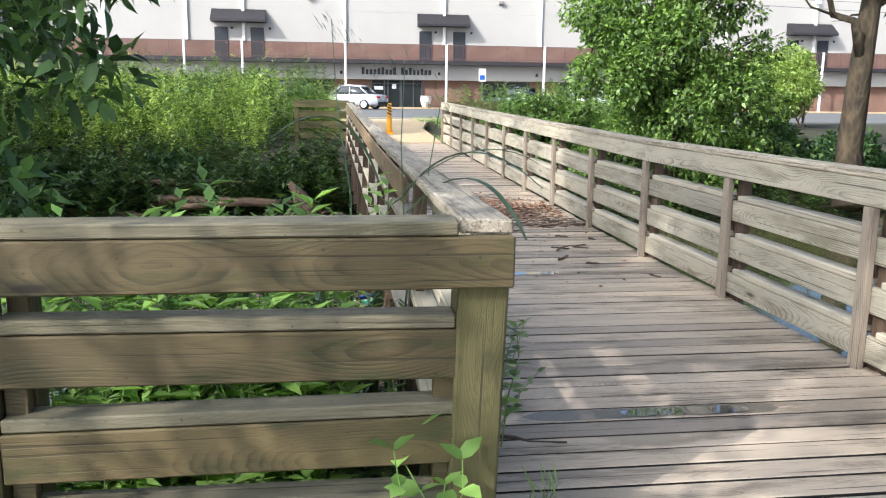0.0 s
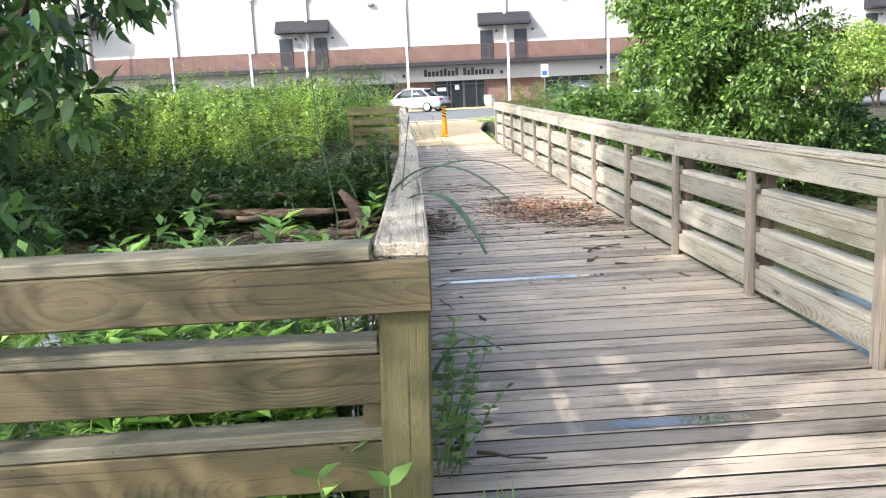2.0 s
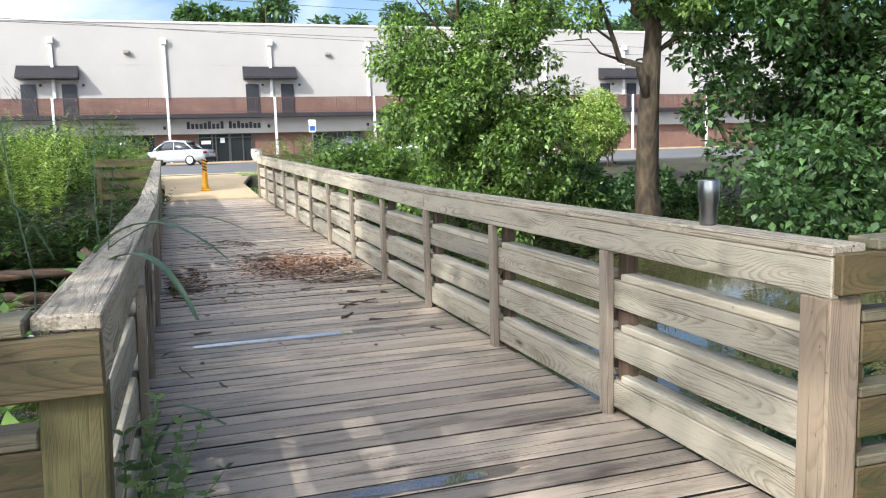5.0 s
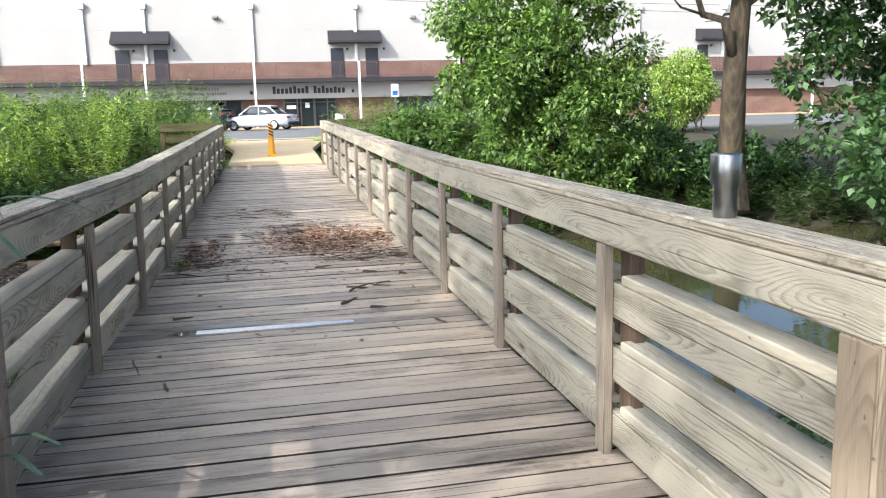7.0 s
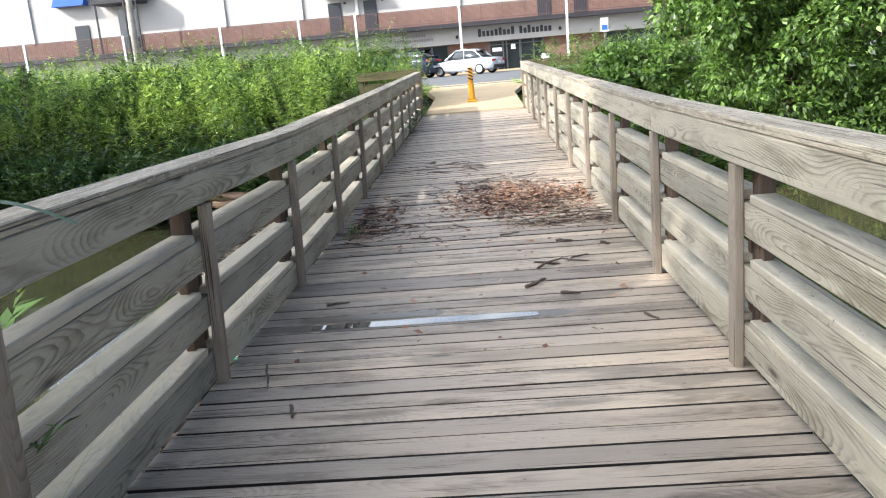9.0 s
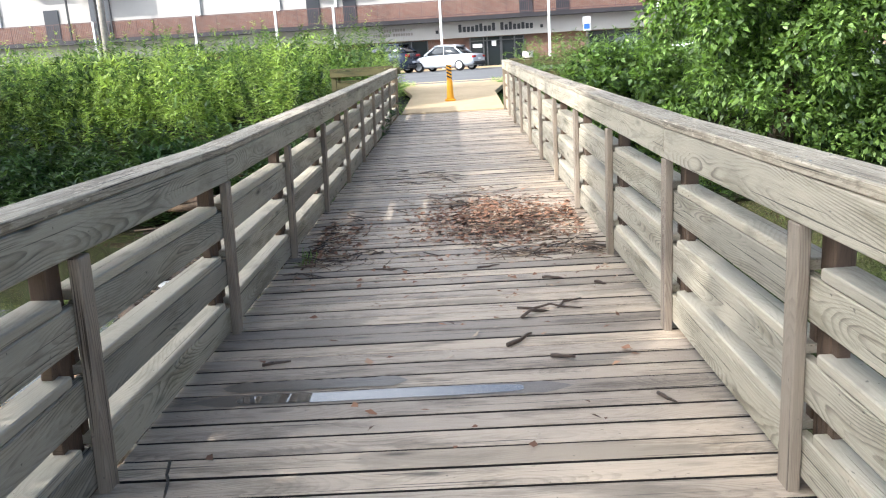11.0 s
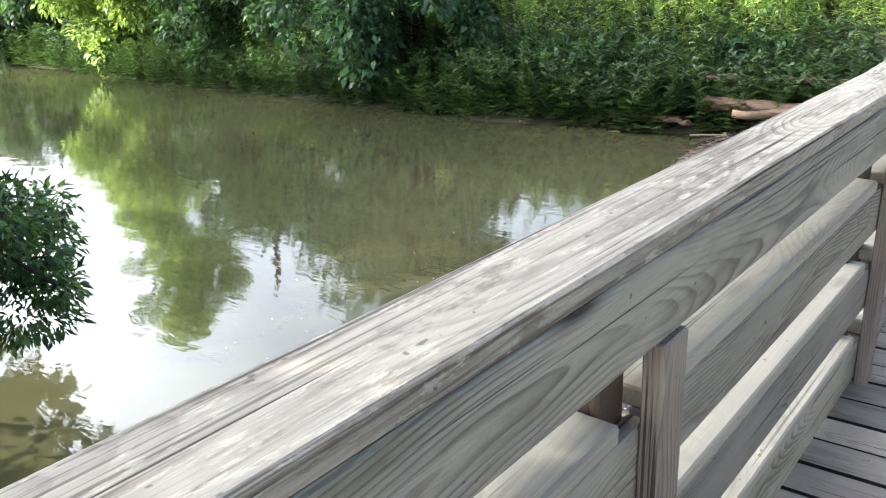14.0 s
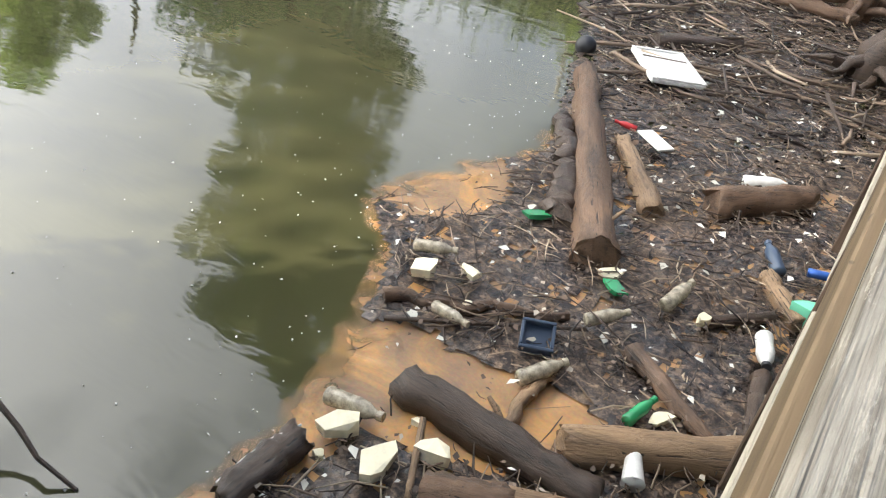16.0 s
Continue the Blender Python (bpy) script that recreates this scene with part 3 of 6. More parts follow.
def wing(name, label, x0, x1, y, mat, post_mat, z=0.0, inner_post=True):
    """A short side fence across an end of the bridge, its boards towards the walker; x0 is the bridge end."""
    f = empty(name, label, "fence", "bridge wing fences")
    out = 1 if x1 > x0 else -1
    w = abs(x1 - x0)
    mid = (x0 + x1) / 2
    turn = Matrix.Rotation(radians(90), 4, "X")
    part("corner_post", boxed(-0.42, TOP - CAPT - FACE - 0.004, -0.055, 0.055, -0.055, 0.055, bevel=0.007), post_mat, f, at=Matrix.Translation((x1 - out * 0.065, y + 0.06, z)) @ UPRIGHT)
    part("post", boxed(-0.42, TOP - CAPT - 0.004, -0.045, 0.045, -0.03, 0.03, bevel=0.005), post_mat, f, at=Matrix.Translation((x1 - out * 0.16, y + 0.155, z)) @ UPRIGHT)
    board("top_board", w, FACE, 0.038, mat, f, Matrix.Translation((mid, y - 0.02, z + TOP - CAPT - 0.003 - FACE / 2)) @ turn)
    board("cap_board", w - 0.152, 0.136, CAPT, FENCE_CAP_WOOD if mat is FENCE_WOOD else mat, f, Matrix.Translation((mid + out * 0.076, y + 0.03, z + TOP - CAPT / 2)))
    inner, outer = x0 + out * 0.145, x1 - out * 0.122
    length, c = abs(outer - inner), (inner + outer) / 2
    for k, top in enumerate(ROWS):
        tilt = Matrix.Rotation(radians((0.5, -0.3, 0.4)[k]), 4, "Y")
        board("rail_board", length, FACE, 0.038, mat, f, Matrix.Translation((c, y + 0.03, z + top - LEDGE - 0.004 - FACE / 2)) @ tilt @ turn)
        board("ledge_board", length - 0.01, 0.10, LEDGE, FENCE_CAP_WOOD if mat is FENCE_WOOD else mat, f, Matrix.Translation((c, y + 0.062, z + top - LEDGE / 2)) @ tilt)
        for xx in (inner + out * 0.03, outer - out * 0.035):
            part("spacer_block", BLOCK_FENCE, None, f, at=Matrix.Translation((xx, y + 0.072, z + top - LEDGE - FACE - 0.06)))
    return f


BLOCK_FENCE = finish("spacer_block", boxed(-0.03, 0.03, -0.019, 0.019, -0.06, 0.06, bevel=0.003), FENCE_WOOD)
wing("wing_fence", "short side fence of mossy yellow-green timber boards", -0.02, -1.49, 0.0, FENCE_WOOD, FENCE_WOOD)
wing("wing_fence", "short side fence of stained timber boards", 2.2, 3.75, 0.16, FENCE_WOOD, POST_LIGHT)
wing("wing_fence", "short side fence of dark weathered boards amid weeds", 0.015, -1.5, 18.5, MOSSY_WOOD, MOSSY_WOOD, 0.24)
wing("wing_fence", "short side fence of dark weathered boards amid weeds", 2.2, 3.75, 18.5, MOSSY_WOOD, MOSSY_WOOD, 0.24)

# timbers under the deck
for x in (-0.055, 0.7, 1.45, 2.275):
    for y0, y1 in ((0.36, 5.5), (5.5, 18.45)):
        m, length = laid(lambda y: x, 0.0, y0, y1, -0.165)
        tagged(board("bridge_beam", length - 0.004, 0.07, 0.24, POST_WOOD, None, m), "long brown timber beam carrying the deck", "beam", "bridge beams")
tagged(board("sill_timber", 2.14, 0.262, 0.14, LEDGE_WOOD, None, Matrix.Translation((1.1, 0.217, -0.078))), "pale timber sill across the bridge end", "sill")
tagged(board("edging_timber", 1.9, 0.16, 0.14, POST_WOOD, None, Matrix.Translation((-0.78, 0.03, -0.06)) @ Matrix.Rotation(radians(1), 4, "Z")), "reddish-brown timber edging half sunk in soil", "edging")

# ---- building ----
WALL_Y, WALK_Y = 57.2, 55.7
GLASS_DARK = plain("dark_glass", (0.02, 0.024, 0.028), 0.08, 0, 0.1, 1.0)
ALU = plain("window_frame_metal", (0.10, 0.10, 0.105), 0.4, 0.6)
BLUE_CLOTH = plain("blue_awning_cloth", (0.03, 0.09, 0.42), 0.8)
RED_BROWN = plain("rail_brown", (0.10, 0.055, 0.05), 0.6)
PIPE_WHITE = plain("white_pipe_paint", (0.74, 0.72, 0.69), 0.6)
PAPER = plain("white_notice", (0.75, 0.75, 0.74), 0.7)
BAR_BLACK = plain("sign_black", (0.02, 0.02, 0.022), 0.5)
BAR_GREY = plain("sign_grey", (0.25, 0.22, 0.2), 0.6)
PILASTERS = (-36.7, -29.7, -22.7, -15.95, -10.55, -6.7, 0.3, 7.4, 14.5, 21.8, 28.9, 36.0, 43.1)


def brick_wall_material():
    m, t, b = material("brown_brick_wall", 0.9)
    c = t.nodes.new("ShaderNodeTexCoord")
    mp_ = t.nodes.new("ShaderNodeMapping")
    mp_.inputs["Rotation"].default_value = (radians(90), 0, 0)
    t.links.new(c.outputs["Object"], mp_.inputs["Vector"])
    br = t.nodes.new("ShaderNodeTexBrick")
    for key, value in (("Color1", (0.20, 0.095, 0.065, 1)), ("Color2", (0.145, 0.075, 0.055, 1)), ("Mortar", (0.24, 0.2, 0.17, 1)), ("Scale", 1.0),
                       ("Mortar Size", 0.008), ("Brick Width", 0.22), ("Row Height", 0.075)):
        br.inputs[key].default_value = value
    t.links.new(mp_.outputs["Vector"], br.inputs["Vector"])
    n = nd(t, "ShaderNodeTexNoise", Scale=0.7, Detail=6.0)
    t.links.new(c.outputs["Object"], n.inputs["Vector"])
    r = ramp(t, [(0.3, (0.8, 0.8, 0.8)), (0.7, (1.15, 1.1, 1.08))])
    t.links.new(n.outputs["Fac"], r.inputs["Fac"])
    t.links.new(mixed(t, 1.0, br.outputs["Color"], r.outputs["Color"], "MULTIPLY"), b.inputs["Base Color"])
    return m


BRICKS = brick_wall_material()


def building():
    b = empty("commercial_building", "long two-storey white and brown brick commercial building", "building")
    part("upper_wall", boxed(-75, 75, WALL_Y, WALL_Y + 18, 5.12, 10.15), WALL_WHITE, b, "white painted upper wall")
    part("parapet_cap", boxed(-75, 75, WALL_Y - 0.06, WALL_Y + 0.3, 10.15, 10.3), plain("parapet_metal", (0.6, 0.58, 0.55), 0.5), b)
    part("wall_seam", boxed(-75, 75, WALL_Y - 0.012, WALL_Y + 0.01, 7.36, 7.40), plain("seam_shadow_grey", (0.4, 0.38, 0.35), 0.8), b)
    part("brick_band", boxed(-75, 75, WALL_Y - 0.03, WALL_Y + 0.4, 3.99, 5.12), BRICKS, b, "brown brick band behind the walkway rail")
    part("walkway_slab", boxed(-75, 75, WALK_Y, WALL_Y + 0.1, 3.72, 3.99), DARK_TRIM, b, "dark edged upper walkway")
    part("fascia", boxed(-75, 75, WALK_Y + 1.0, WALK_Y + 1.2, 2.66, 3.72), WALL_WHITE, b, "white fascia above the shop fronts")
    part("soffit", boxed(-75, 75, WALK_Y + 1.2, WALL_Y + 0.1, 2.66, 2.76), WALL_WHITE, b)
    part("lower_wall", boxed(-75, 75, WALL_Y + 0.1, WALL_Y + 0.5, LOT_Z, 3.72), BRICKS, b, "brown brick ground floor wall")
    part("plinth", boxed(-75, 75, WALK_Y - 0.1, WALL_Y + 0.12, LOT_Z - 0.05, LOT_Z + 0.1), CONCRETE, b)
    # downpipes that run on as columns
    for x in PILASTERS:
        p = part("downpipe", boxed(x - 0.1, x + 0.1, WALL_Y - 0.16, WALL_Y - 0.003, 5.13, 8.7, bevel=0.02), PIPE_WHITE, b)
        part("rain_head", boxed(x - 0.2, x + 0.2, WALL_Y - 0.3, WALL_Y - 0.003, 8.72, 9.12, bevel=0.03), PIPE_WHITE, p)
        part("column", boxed(x - 0.08, x + 0.08, WALK_Y - 0.06, WALK_Y + 0.1, LOT_Z, 5.1, bevel=0.02), PIPE_WHITE, b)
    # walkway rail, one panel between two columns
    for a, c in zip(PILASTERS, PILASTERS[1:]):
        bm = bmesh.new()
        box(bm, a + 0.1, c - 0.1, WALK_Y - 0.02, WALK_Y + 0.02, 5.03, 5.08)
        box(bm, a + 0.1, c - 0.1, WALK_Y - 0.015, WALK_Y + 0.015, 4.09, 4.13)
        n = int((c - a) / 0.12)
        for k in range(1, n):
            x = a + (c - a) * k / n
            w = 0.022 if k % 12 == 0 else 0.009
            box(bm, x - w, x + w, WALK_Y - w, WALK_Y + w, 3.99, 5.04)
        part("rail_panel", bm, RED_BROWN, b)
    # doors in pairs below shingled hoods
    for x0 in (-8.84, 5.45, 19.6, 33.7):
        hood = bmesh.new()
        vs = [hood.verts.new(p) for p in ((x0, WALL_Y, 7.3), (x0 + 3.7, WALL_Y, 7.3), (x0 + 3.7, WALL_Y - 1.0, 6.55), (x0, WALL_Y - 1.0, 6.55),
                                          (x0, WALL_Y, 6.4), (x0 + 3.7, WALL_Y, 6.4), (x0 + 3.7, WALL_Y - 1.0, 6.4), (x0, WALL_Y - 1.0, 6.4))]
        for q in ((0, 3, 2, 1), (3, 7, 6, 2), (0, 4, 7, 3), (1, 2, 6, 5), (4, 5, 6, 7)):
            hood.faces.new([vs[i] for i in q])
        part("door_hood", hood, DARK_TRIM, b, "dark shingled hood over two doors")
        for dx in (0.15, 2.6):
            d = part("door", boxed(x0 + dx, x0 + dx + 0.9, WALL_Y - 0.09, WALL_Y - 0.033, 3.99, 6.08, bevel=0.01), DOOR_DARK, b, "dark painted steel door")
            part("handle", boxed(x0 + dx + 0.76, x0 + dx + 0.82, WALL_Y - 0.15, WALL_Y - 0.091, 5.0, 5.06), METAL, d)
        for dx in (1.25, 3.85):
            part("wall_lamp", boxed(x0 + dx, x0 + dx + 0.16, WALL_Y - 0.14, WALL_Y - 0.003, 5.95, 6.1, bevel=0.03), BAR_BLACK, b)
    for x in (-16.4, -2.3, 11.3, 25.5):
        part("flood_lamp", boxed(x, x + 0.42, WALL_Y - 0.3, WALL_Y - 0.003, 8.05, 8.3, bevel=0.06), BAR_GREY, b)
    for x in (-16.0, -7.5, 0.0, 7.0, 14.2):
        part("soffit_lamp", boxed(x - 0.09, x + 0.09, WALK_Y + 0.88, WALK_Y + 0.998, 3.0, 3.22, bevel=0.03), BAR_BLACK, b)
    # blue awning, door and enclosed stair on the far stretch
    hood = bmesh.new()
    vs = [hood.verts.new(p) for p in ((-27.6, WALL_Y, 8.6), (-25.4, WALL_Y, 8.6), (-25.4, WALL_Y - 0.9, 7.4), (-27.6, WALL_Y - 0.9, 7.4))]
    hood.faces.new(vs)
    hood.faces.new((vs[0], vs[3], hood.verts.new((-27.6, WALL_Y, 7.4))))
    hood.faces.new((vs[1], hood.verts.new((-25.4, WALL_Y, 7.4)), vs[2]))
    part("blue_awning", hood, BLUE_CLOTH, b, "blue cloth awning")
    part("door", boxed(-26.6, -25.6, WALL_Y - 0.09, WALL_Y - 0.033, 3.99, 6.1, bevel=0.01), DOOR_DARK, b)
    part("entry_canopy", boxed(-24.4, -21.2, WALK_Y - 0.3, WALL_Y, 7.2, 8.2, bevel=0.05), DARK_TRIM, b, "dark canopy over the upper entrance")
    for x in (-24.2, -21.4):
        part("canopy_post", boxed(x - 0.05, x + 0.05, WALK_Y - 0.2, WALK_Y - 0.1, 3.99, 7.2), BAR_BLACK, b)
    part("entry_window", boxed(-23.4, -22.0, WALL_Y - 0.09, WALL_Y - 0.033, 4.3, 6.9), GLASS_DARK, b)
    # shop fronts
    for x0, x1 in ((-34, -31), (-28, -24), (-20.5, -17), (-14.8, -11.2), (-9.6, -7.0), (-2.9, -0.7), (10.2, 13.8), (16.0, 20.6), (23, 27), (30, 34)):
        w = part("shop_window", boxed(x0, x1, WALL_Y + 0.02, WALL_Y + 0.097, LOT_Z + 0.5, 2.6), GLASS_DARK, b, "dark shop window")
        n = max(2, int((x1 - x0) / 1.3))
        for k in range(n + 1):
            x = x0 + (x1 - x0) * k / n
            part("mullion", boxed(x - 0.04, x + 0.04, WALL_Y - 0.03, WALL_Y + 0.018, LOT_Z + 0.45, 2.62), ALU, w)
        part("sill", boxed(x0 - 0.05, x1 + 0.05, WALL_Y - 0.06, WALL_Y + 0.018, LOT_Z + 0.38, LOT_Z + 0.45), ALU, w)
    e = part("entrance", boxed(2.15, 5.85, WALL_Y + 0.03, WALL_Y + 0.097, LOT_Z + 0.1, 2.62), GLASS_DARK, b, "glazed entrance with two doors")
    for x in (2.18, 3.1, 3.35, 4.25, 4.32, 5.2, 5.82):
        part("mullion", boxed(x - 0.045, x + 0.045, WALL_Y - 0.04, WALL_Y + 0.028, LOT_Z + 0.1, 2.63), ALU, e)
    part("transom", boxed(2.18, 5.82, WALL_Y - 0.03, WALL_Y + 0.027, 2.36, 2.42), ALU, e)
    part("notice", boxed(2.35, 3.0, WALL_Y - 0.005, WALL_Y + 0.028, 1.95, 2.2), PAPER, e)
    part("notice", boxed(3.65, 3.95, WALL_Y - 0.005, WALL_Y + 0.028, 2.02, 2.4), PAPER, e)
    return b


building()


def bar_sign(name, label, x0, x1, z0, z1, mat, heights, y):
    """A sign of plain bars, one to a letter; 0 is a space."""
    sgn = empty(name, label, "sign")
    n = len(heights)
    step = (x1 - x0) / n
    for k, h in enumerate(heights):
        if h:
            xa = x0 + step * k
            part("letter_bar", boxed(xa, xa + step * 0.72, y - 0.05, y, z0, z0 + (z1 - z0) * h, bevel=0.015), mat, sgn)
    return sgn


bar_sign("shop_sign", "bold black raised sign letters on white fascia", 1.45, 6.5, 3.0, 3.5, BAR_BLACK,
         (1, .7, .7, .7, .85, 1, .7, .7, 1, 0, 1, .7, 1, .7, .7, .85, .7, .7), WALK_Y + 0.998)
bar_sign("shop_sign", "small faded grey sign letters on white fascia", -3.75, -2.1, 3.3, 3.48, BAR_GREY, (1,) * 9, WALK_Y + 0.998)
bar_sign("shop_sign", "small faded grey sign letters on white fascia", -4.3, -1.6, 3.0, 3.18, BAR_GREY, (1, 1, 1, 1, 1, 1, 1, 0, 1, 1, 1, 1, 1, 1, 1, 1), WALK_Y + 0.998)
g = tagged(part("shop_sign", boxed(-18.2, -15.9, WALK_Y + 0.93, WALK_Y + 0.998, 2.72, 3.3, bevel=0.02), plain("sign_green", (0.02, 0.06, 0.035), 0.5)), "dark green shop sign board", "sign")

# urns beside the entrance
URN = plain("white_urn", (0.7, 0.68, 0.63), 0.6)
for k, x in enumerate((2.4, 6.0)):
    bm = bmesh.new()
    tube(bm, [(x, 56.2, LOT_Z + 0.1 + h) for h in (0, 0.05, 0.3, 0.6, 0.78, 0.82)], [0.2, 0.24, 0.36, 0.4, 0.36, 0.42], 14)
    tagged(part("planter_urn", bm, URN, smooth=True), "white rounded planter urn beside the entrance", "planter", "entrance urns")


# ---- vehicles ----
def car_mesh(sections, mat, name):
    """A body lofted through (y, half width, z low, z high, shoulder) sections."""
    bm = bmesh.new()
    rings = []
    for y, hw, z0, z1, sh in sections:
        zs = z0 + (z1 - z0) * sh
        prof = [(-hw * 0.86, z0), (-hw, z0 + 0.12), (-hw, zs), (-hw * 0.93, z1 - 0.05), (-hw * 0.8, z1), (hw * 0.8, z1), (hw * 0.93, z1 - 0.05), (hw, zs), (hw, z0 + 0.12), (hw * 0.86, z0)]
        rings.append([bm.verts.new((px, y, pz)) for px, pz in prof])
    for a, c in zip(rings, rings[1:]):
        n = len(a)
        for k in range(n):
            bm.faces.new((a[k], a[(k + 1) % n], c[(k + 1) % n], c[k]))
    bm.faces.new(rings[0][::-1])
    bm.faces.new(rings[-1])
    bmesh.ops.recalc_face_normals(bm, faces=bm.faces[:])
    return finish(name, bm, mat, True)


TYRE = plain("tyre_rubber", (0.02, 0.02, 0.02), 0.85)
RIM = plain("alloy_rim", (0.5, 0.5, 0.52), 0.3, 0.9)
TAIL = plain("tail_light", (0.35, 0.02, 0.02), 0.2)
BUMPER = plain("black_plastic", (0.02, 0.02, 0.022), 0.6)


def car(label, paint, at, heading, suv=False):
    c = empty("car", label, "car", "parked cars")
    h = 0.28 if suv else 0.0
    low = [(-2.3, 0.72, 0.38, 0.80, 0.7), (-2.2, 0.85, 0.28, 0.92 + h, 0.75), (-1.6, 0.9, 0.24, 0.98 + h, 0.8), (-0.6, 0.91, 0.22, 0.96 + h, 0.8),
           (0.8, 0.91, 0.22, 0.94 + h, 0.8), (1.6, 0.89, 0.24, 0.84 + h, 0.8), (2.15, 0.82, 0.28, 0.74 + h, 0.75), (2.32, 0.66, 0.36, 0.62 + h, 0.7)]
    part("body", car_mesh(low, paint, "body"), None, c)
    tail = -2.15 if suv else -1.55
    roof = [(tail, 0.66, 0.9 + h, 0.97 + h, 0.5), (tail + 0.65, 0.66, 0.92 + h, 1.40 + h, 0.3), (-0.2, 0.68, 0.92 + h, 1.47 + h, 0.3), (0.35, 0.67, 0.92 + h, 1.42 + h, 0.3), (1.15, 0.66, 0.9 + h, 0.96 + h, 0.5)]
    part("greenhouse", car_mesh(roof, GLASS_DARK, "greenhouse"), None, c, "dark glass cabin")
    top = [(tail + 0.5, 0.6, 1.36 + h, 1.42 + h, 0.5), (-0.2, 0.62, 1.44 + h, 1.50 + h, 0.5), (0.4, 0.6, 1.40 + h, 1.45 + h, 0.5)]
    part("roof", car_mesh(top, paint, "roof"), None, c)
    for sx in (-1, 1):
        for y0, y1, lean in ((tail + 0.02, tail + 0.62, 0.5), (0.42, 1.12, -0.5), (-0.25, -0.17, 0.0)):
            bm = bmesh.new()
            if lean == 0.0:
                tube(bm, [(sx * 0.70, y0, 0.93 + h), (sx * 0.62, y0, 1.44 + h)], [0.035, 0.03], 6)
            else:
                zt, zb = 1.42 + h, 0.95 + h
                tube(bm, [(sx * 0.67, y0 if lean > 0 else y1, zb), (sx * 0.6, y1 if lean > 0 else y0, zt)], [0.045, 0.035], 6)
            part("pillar", bm, paint, c, smooth=True)
        part("tail_light", boxed(sx * 0.62 - 0.2, sx * 0.62 + 0.2, -2.31, -2.16, 0.70 + h, 0.84 + h, bevel=0.03), TAIL, c, "red tail light")
        part("mirror", boxed(sx * 0.98 - 0.09, sx * 0.98 + 0.09, 0.72, 0.85, 0.95 + h, 1.08 + h, bevel=0.03), paint, c)
        for y in (-1.38, 1.40):
            bm = bmesh.new()
            bmesh.ops.create_cone(bm, cap_ends=True, segments=20, radius1=0.33 + h / 6, radius2=0.33 + h / 6, depth=0.22)
            bmesh.ops.bevel(bm, geom=[e for e in bm.edges if abs(e.verts[0].co.z - e.verts[1].co.z) < 1e-5], offset=0.04, segments=2, affect="EDGES")
            w = part("wheel", bm, TYRE, c, at=Matrix.Translation((sx * 0.82, y, 0.33 + h / 6)) @ Matrix.Rotation(radians(90), 4, "Y"), smooth=True)
            bm = bmesh.new()
            bmesh.ops.create_cone(bm, cap_ends=True, segments=16, radius1=0.215, radius2=0.2, depth=0.235)
            part("rim", bm, RIM, w)
    part("rear_bumper", boxed(-0.72, 0.72, -2.36, -2.2, 0.3, 0.5, bevel=0.04), BUMPER, c)
    part("number_plate", boxed(-0.2, 0.2, -2.325, -2.302, 0.6, 0.72), PAPER, c)
    c.matrix_world = Matrix.Translation(at) @ Matrix.Rotation(radians(heading), 4, "Z")
    return c


SILVER = plain("silver_car_paint", (0.62, 0.64, 0.67), 0.25, 0.35)
NAVY = plain("dark_blue_car_paint", (0.03, 0.04, 0.06), 0.25, 0.3)
GREY_CAR = plain("grey_car_paint", (0.2, 0.21, 0.22), 0.3, 0.4)
car("silver four-door sedan parked before the entrance", SILVER, (0.55, 51.2, LOT_Z), 62)
car("dark blue sport utility car half hidden by weeds", NAVY, (-3.4, 52.0, LOT_Z), 62, True)
car("dark grey car half hidden by weeds", GREY_CAR, (-9.6, 51.5, LOT_Z), 55)
car("pale car roof showing above the weeds", SILVER, (-16.0, 50.5, LOT_Z), 60)
car("dark blue car half hidden behind bushes", NAVY, (11.6, 51.5, LOT_Z), 58)
car("dark car half hidden by weeds", NAVY, (-24.0, 49.5, LOT_Z), 60)
car("pale car half hidden behind bushes", SILVER, (16.5, 51.5, LOT_Z), 60)

# ---- bollard, signs, pole, wires ----
YELLOW = plain("safety_yellow", (0.75, 0.36, 0.015), 0.5)
BLACKP = plain("black_stripe", (0.02, 0.018, 0.015), 0.5)
bz = deck_z(18.48) + 0.02 + (LOT_Z - deck_z(18.48)) * 2.35 / 9
bol = empty("bollard", "yellow plastic bollard with black diagonal stripes", "bollard", at=(1.03, 20.82, bz))
part("base", boxed(-0.13, 0.13, -0.1, 0.1, 0.0, 0.05, bevel=0.015), YELLOW, bol)
bm = bmesh.new()
tube(bm, [(0, 0, z) for z in (0.05, 0.12, 0.48, 0.5)], [0.1, 0.085, 0.07, 0.07], 14)
part("body", bm, YELLOW, bol, smooth=True)
part("panel", boxed(-0.062, 0.062, -0.03, 0.03, 0.5, 0.86, bevel=0.012), YELLOW, bol)
for k in range(4):
    bm = bmesh.new()
    z = 0.53 + k * 0.082
    vs = [bm.verts.new((x, -0.033, zz)) for x, zz in ((-0.06, z + 0.05), (-0.06, z + 0.09), (0.06, z + 0.03), (0.06, z - 0.01))]
    f = bm.faces.new(vs)
    ex = bmesh.ops.extrude_face_region(bm, geom=[f])
    for v in ex["geom"]:
        if isinstance(v, bmesh.types.BMVert):
            v.co.y -= 0.003
    part("stripe", bm, BLACKP, bol)
BLUE_SIGN = plain("blue_sign", (0.03, 0.12, 0.45), 0.4)
hs = empty("parking_sign", "blue and white parking sign on steel post", "sign", at=(8.95, 50, LOT_Z))
part("post", boxed(-0.03, 0.03, -0.03, 0.03, 0, 2.7), METAL, hs)
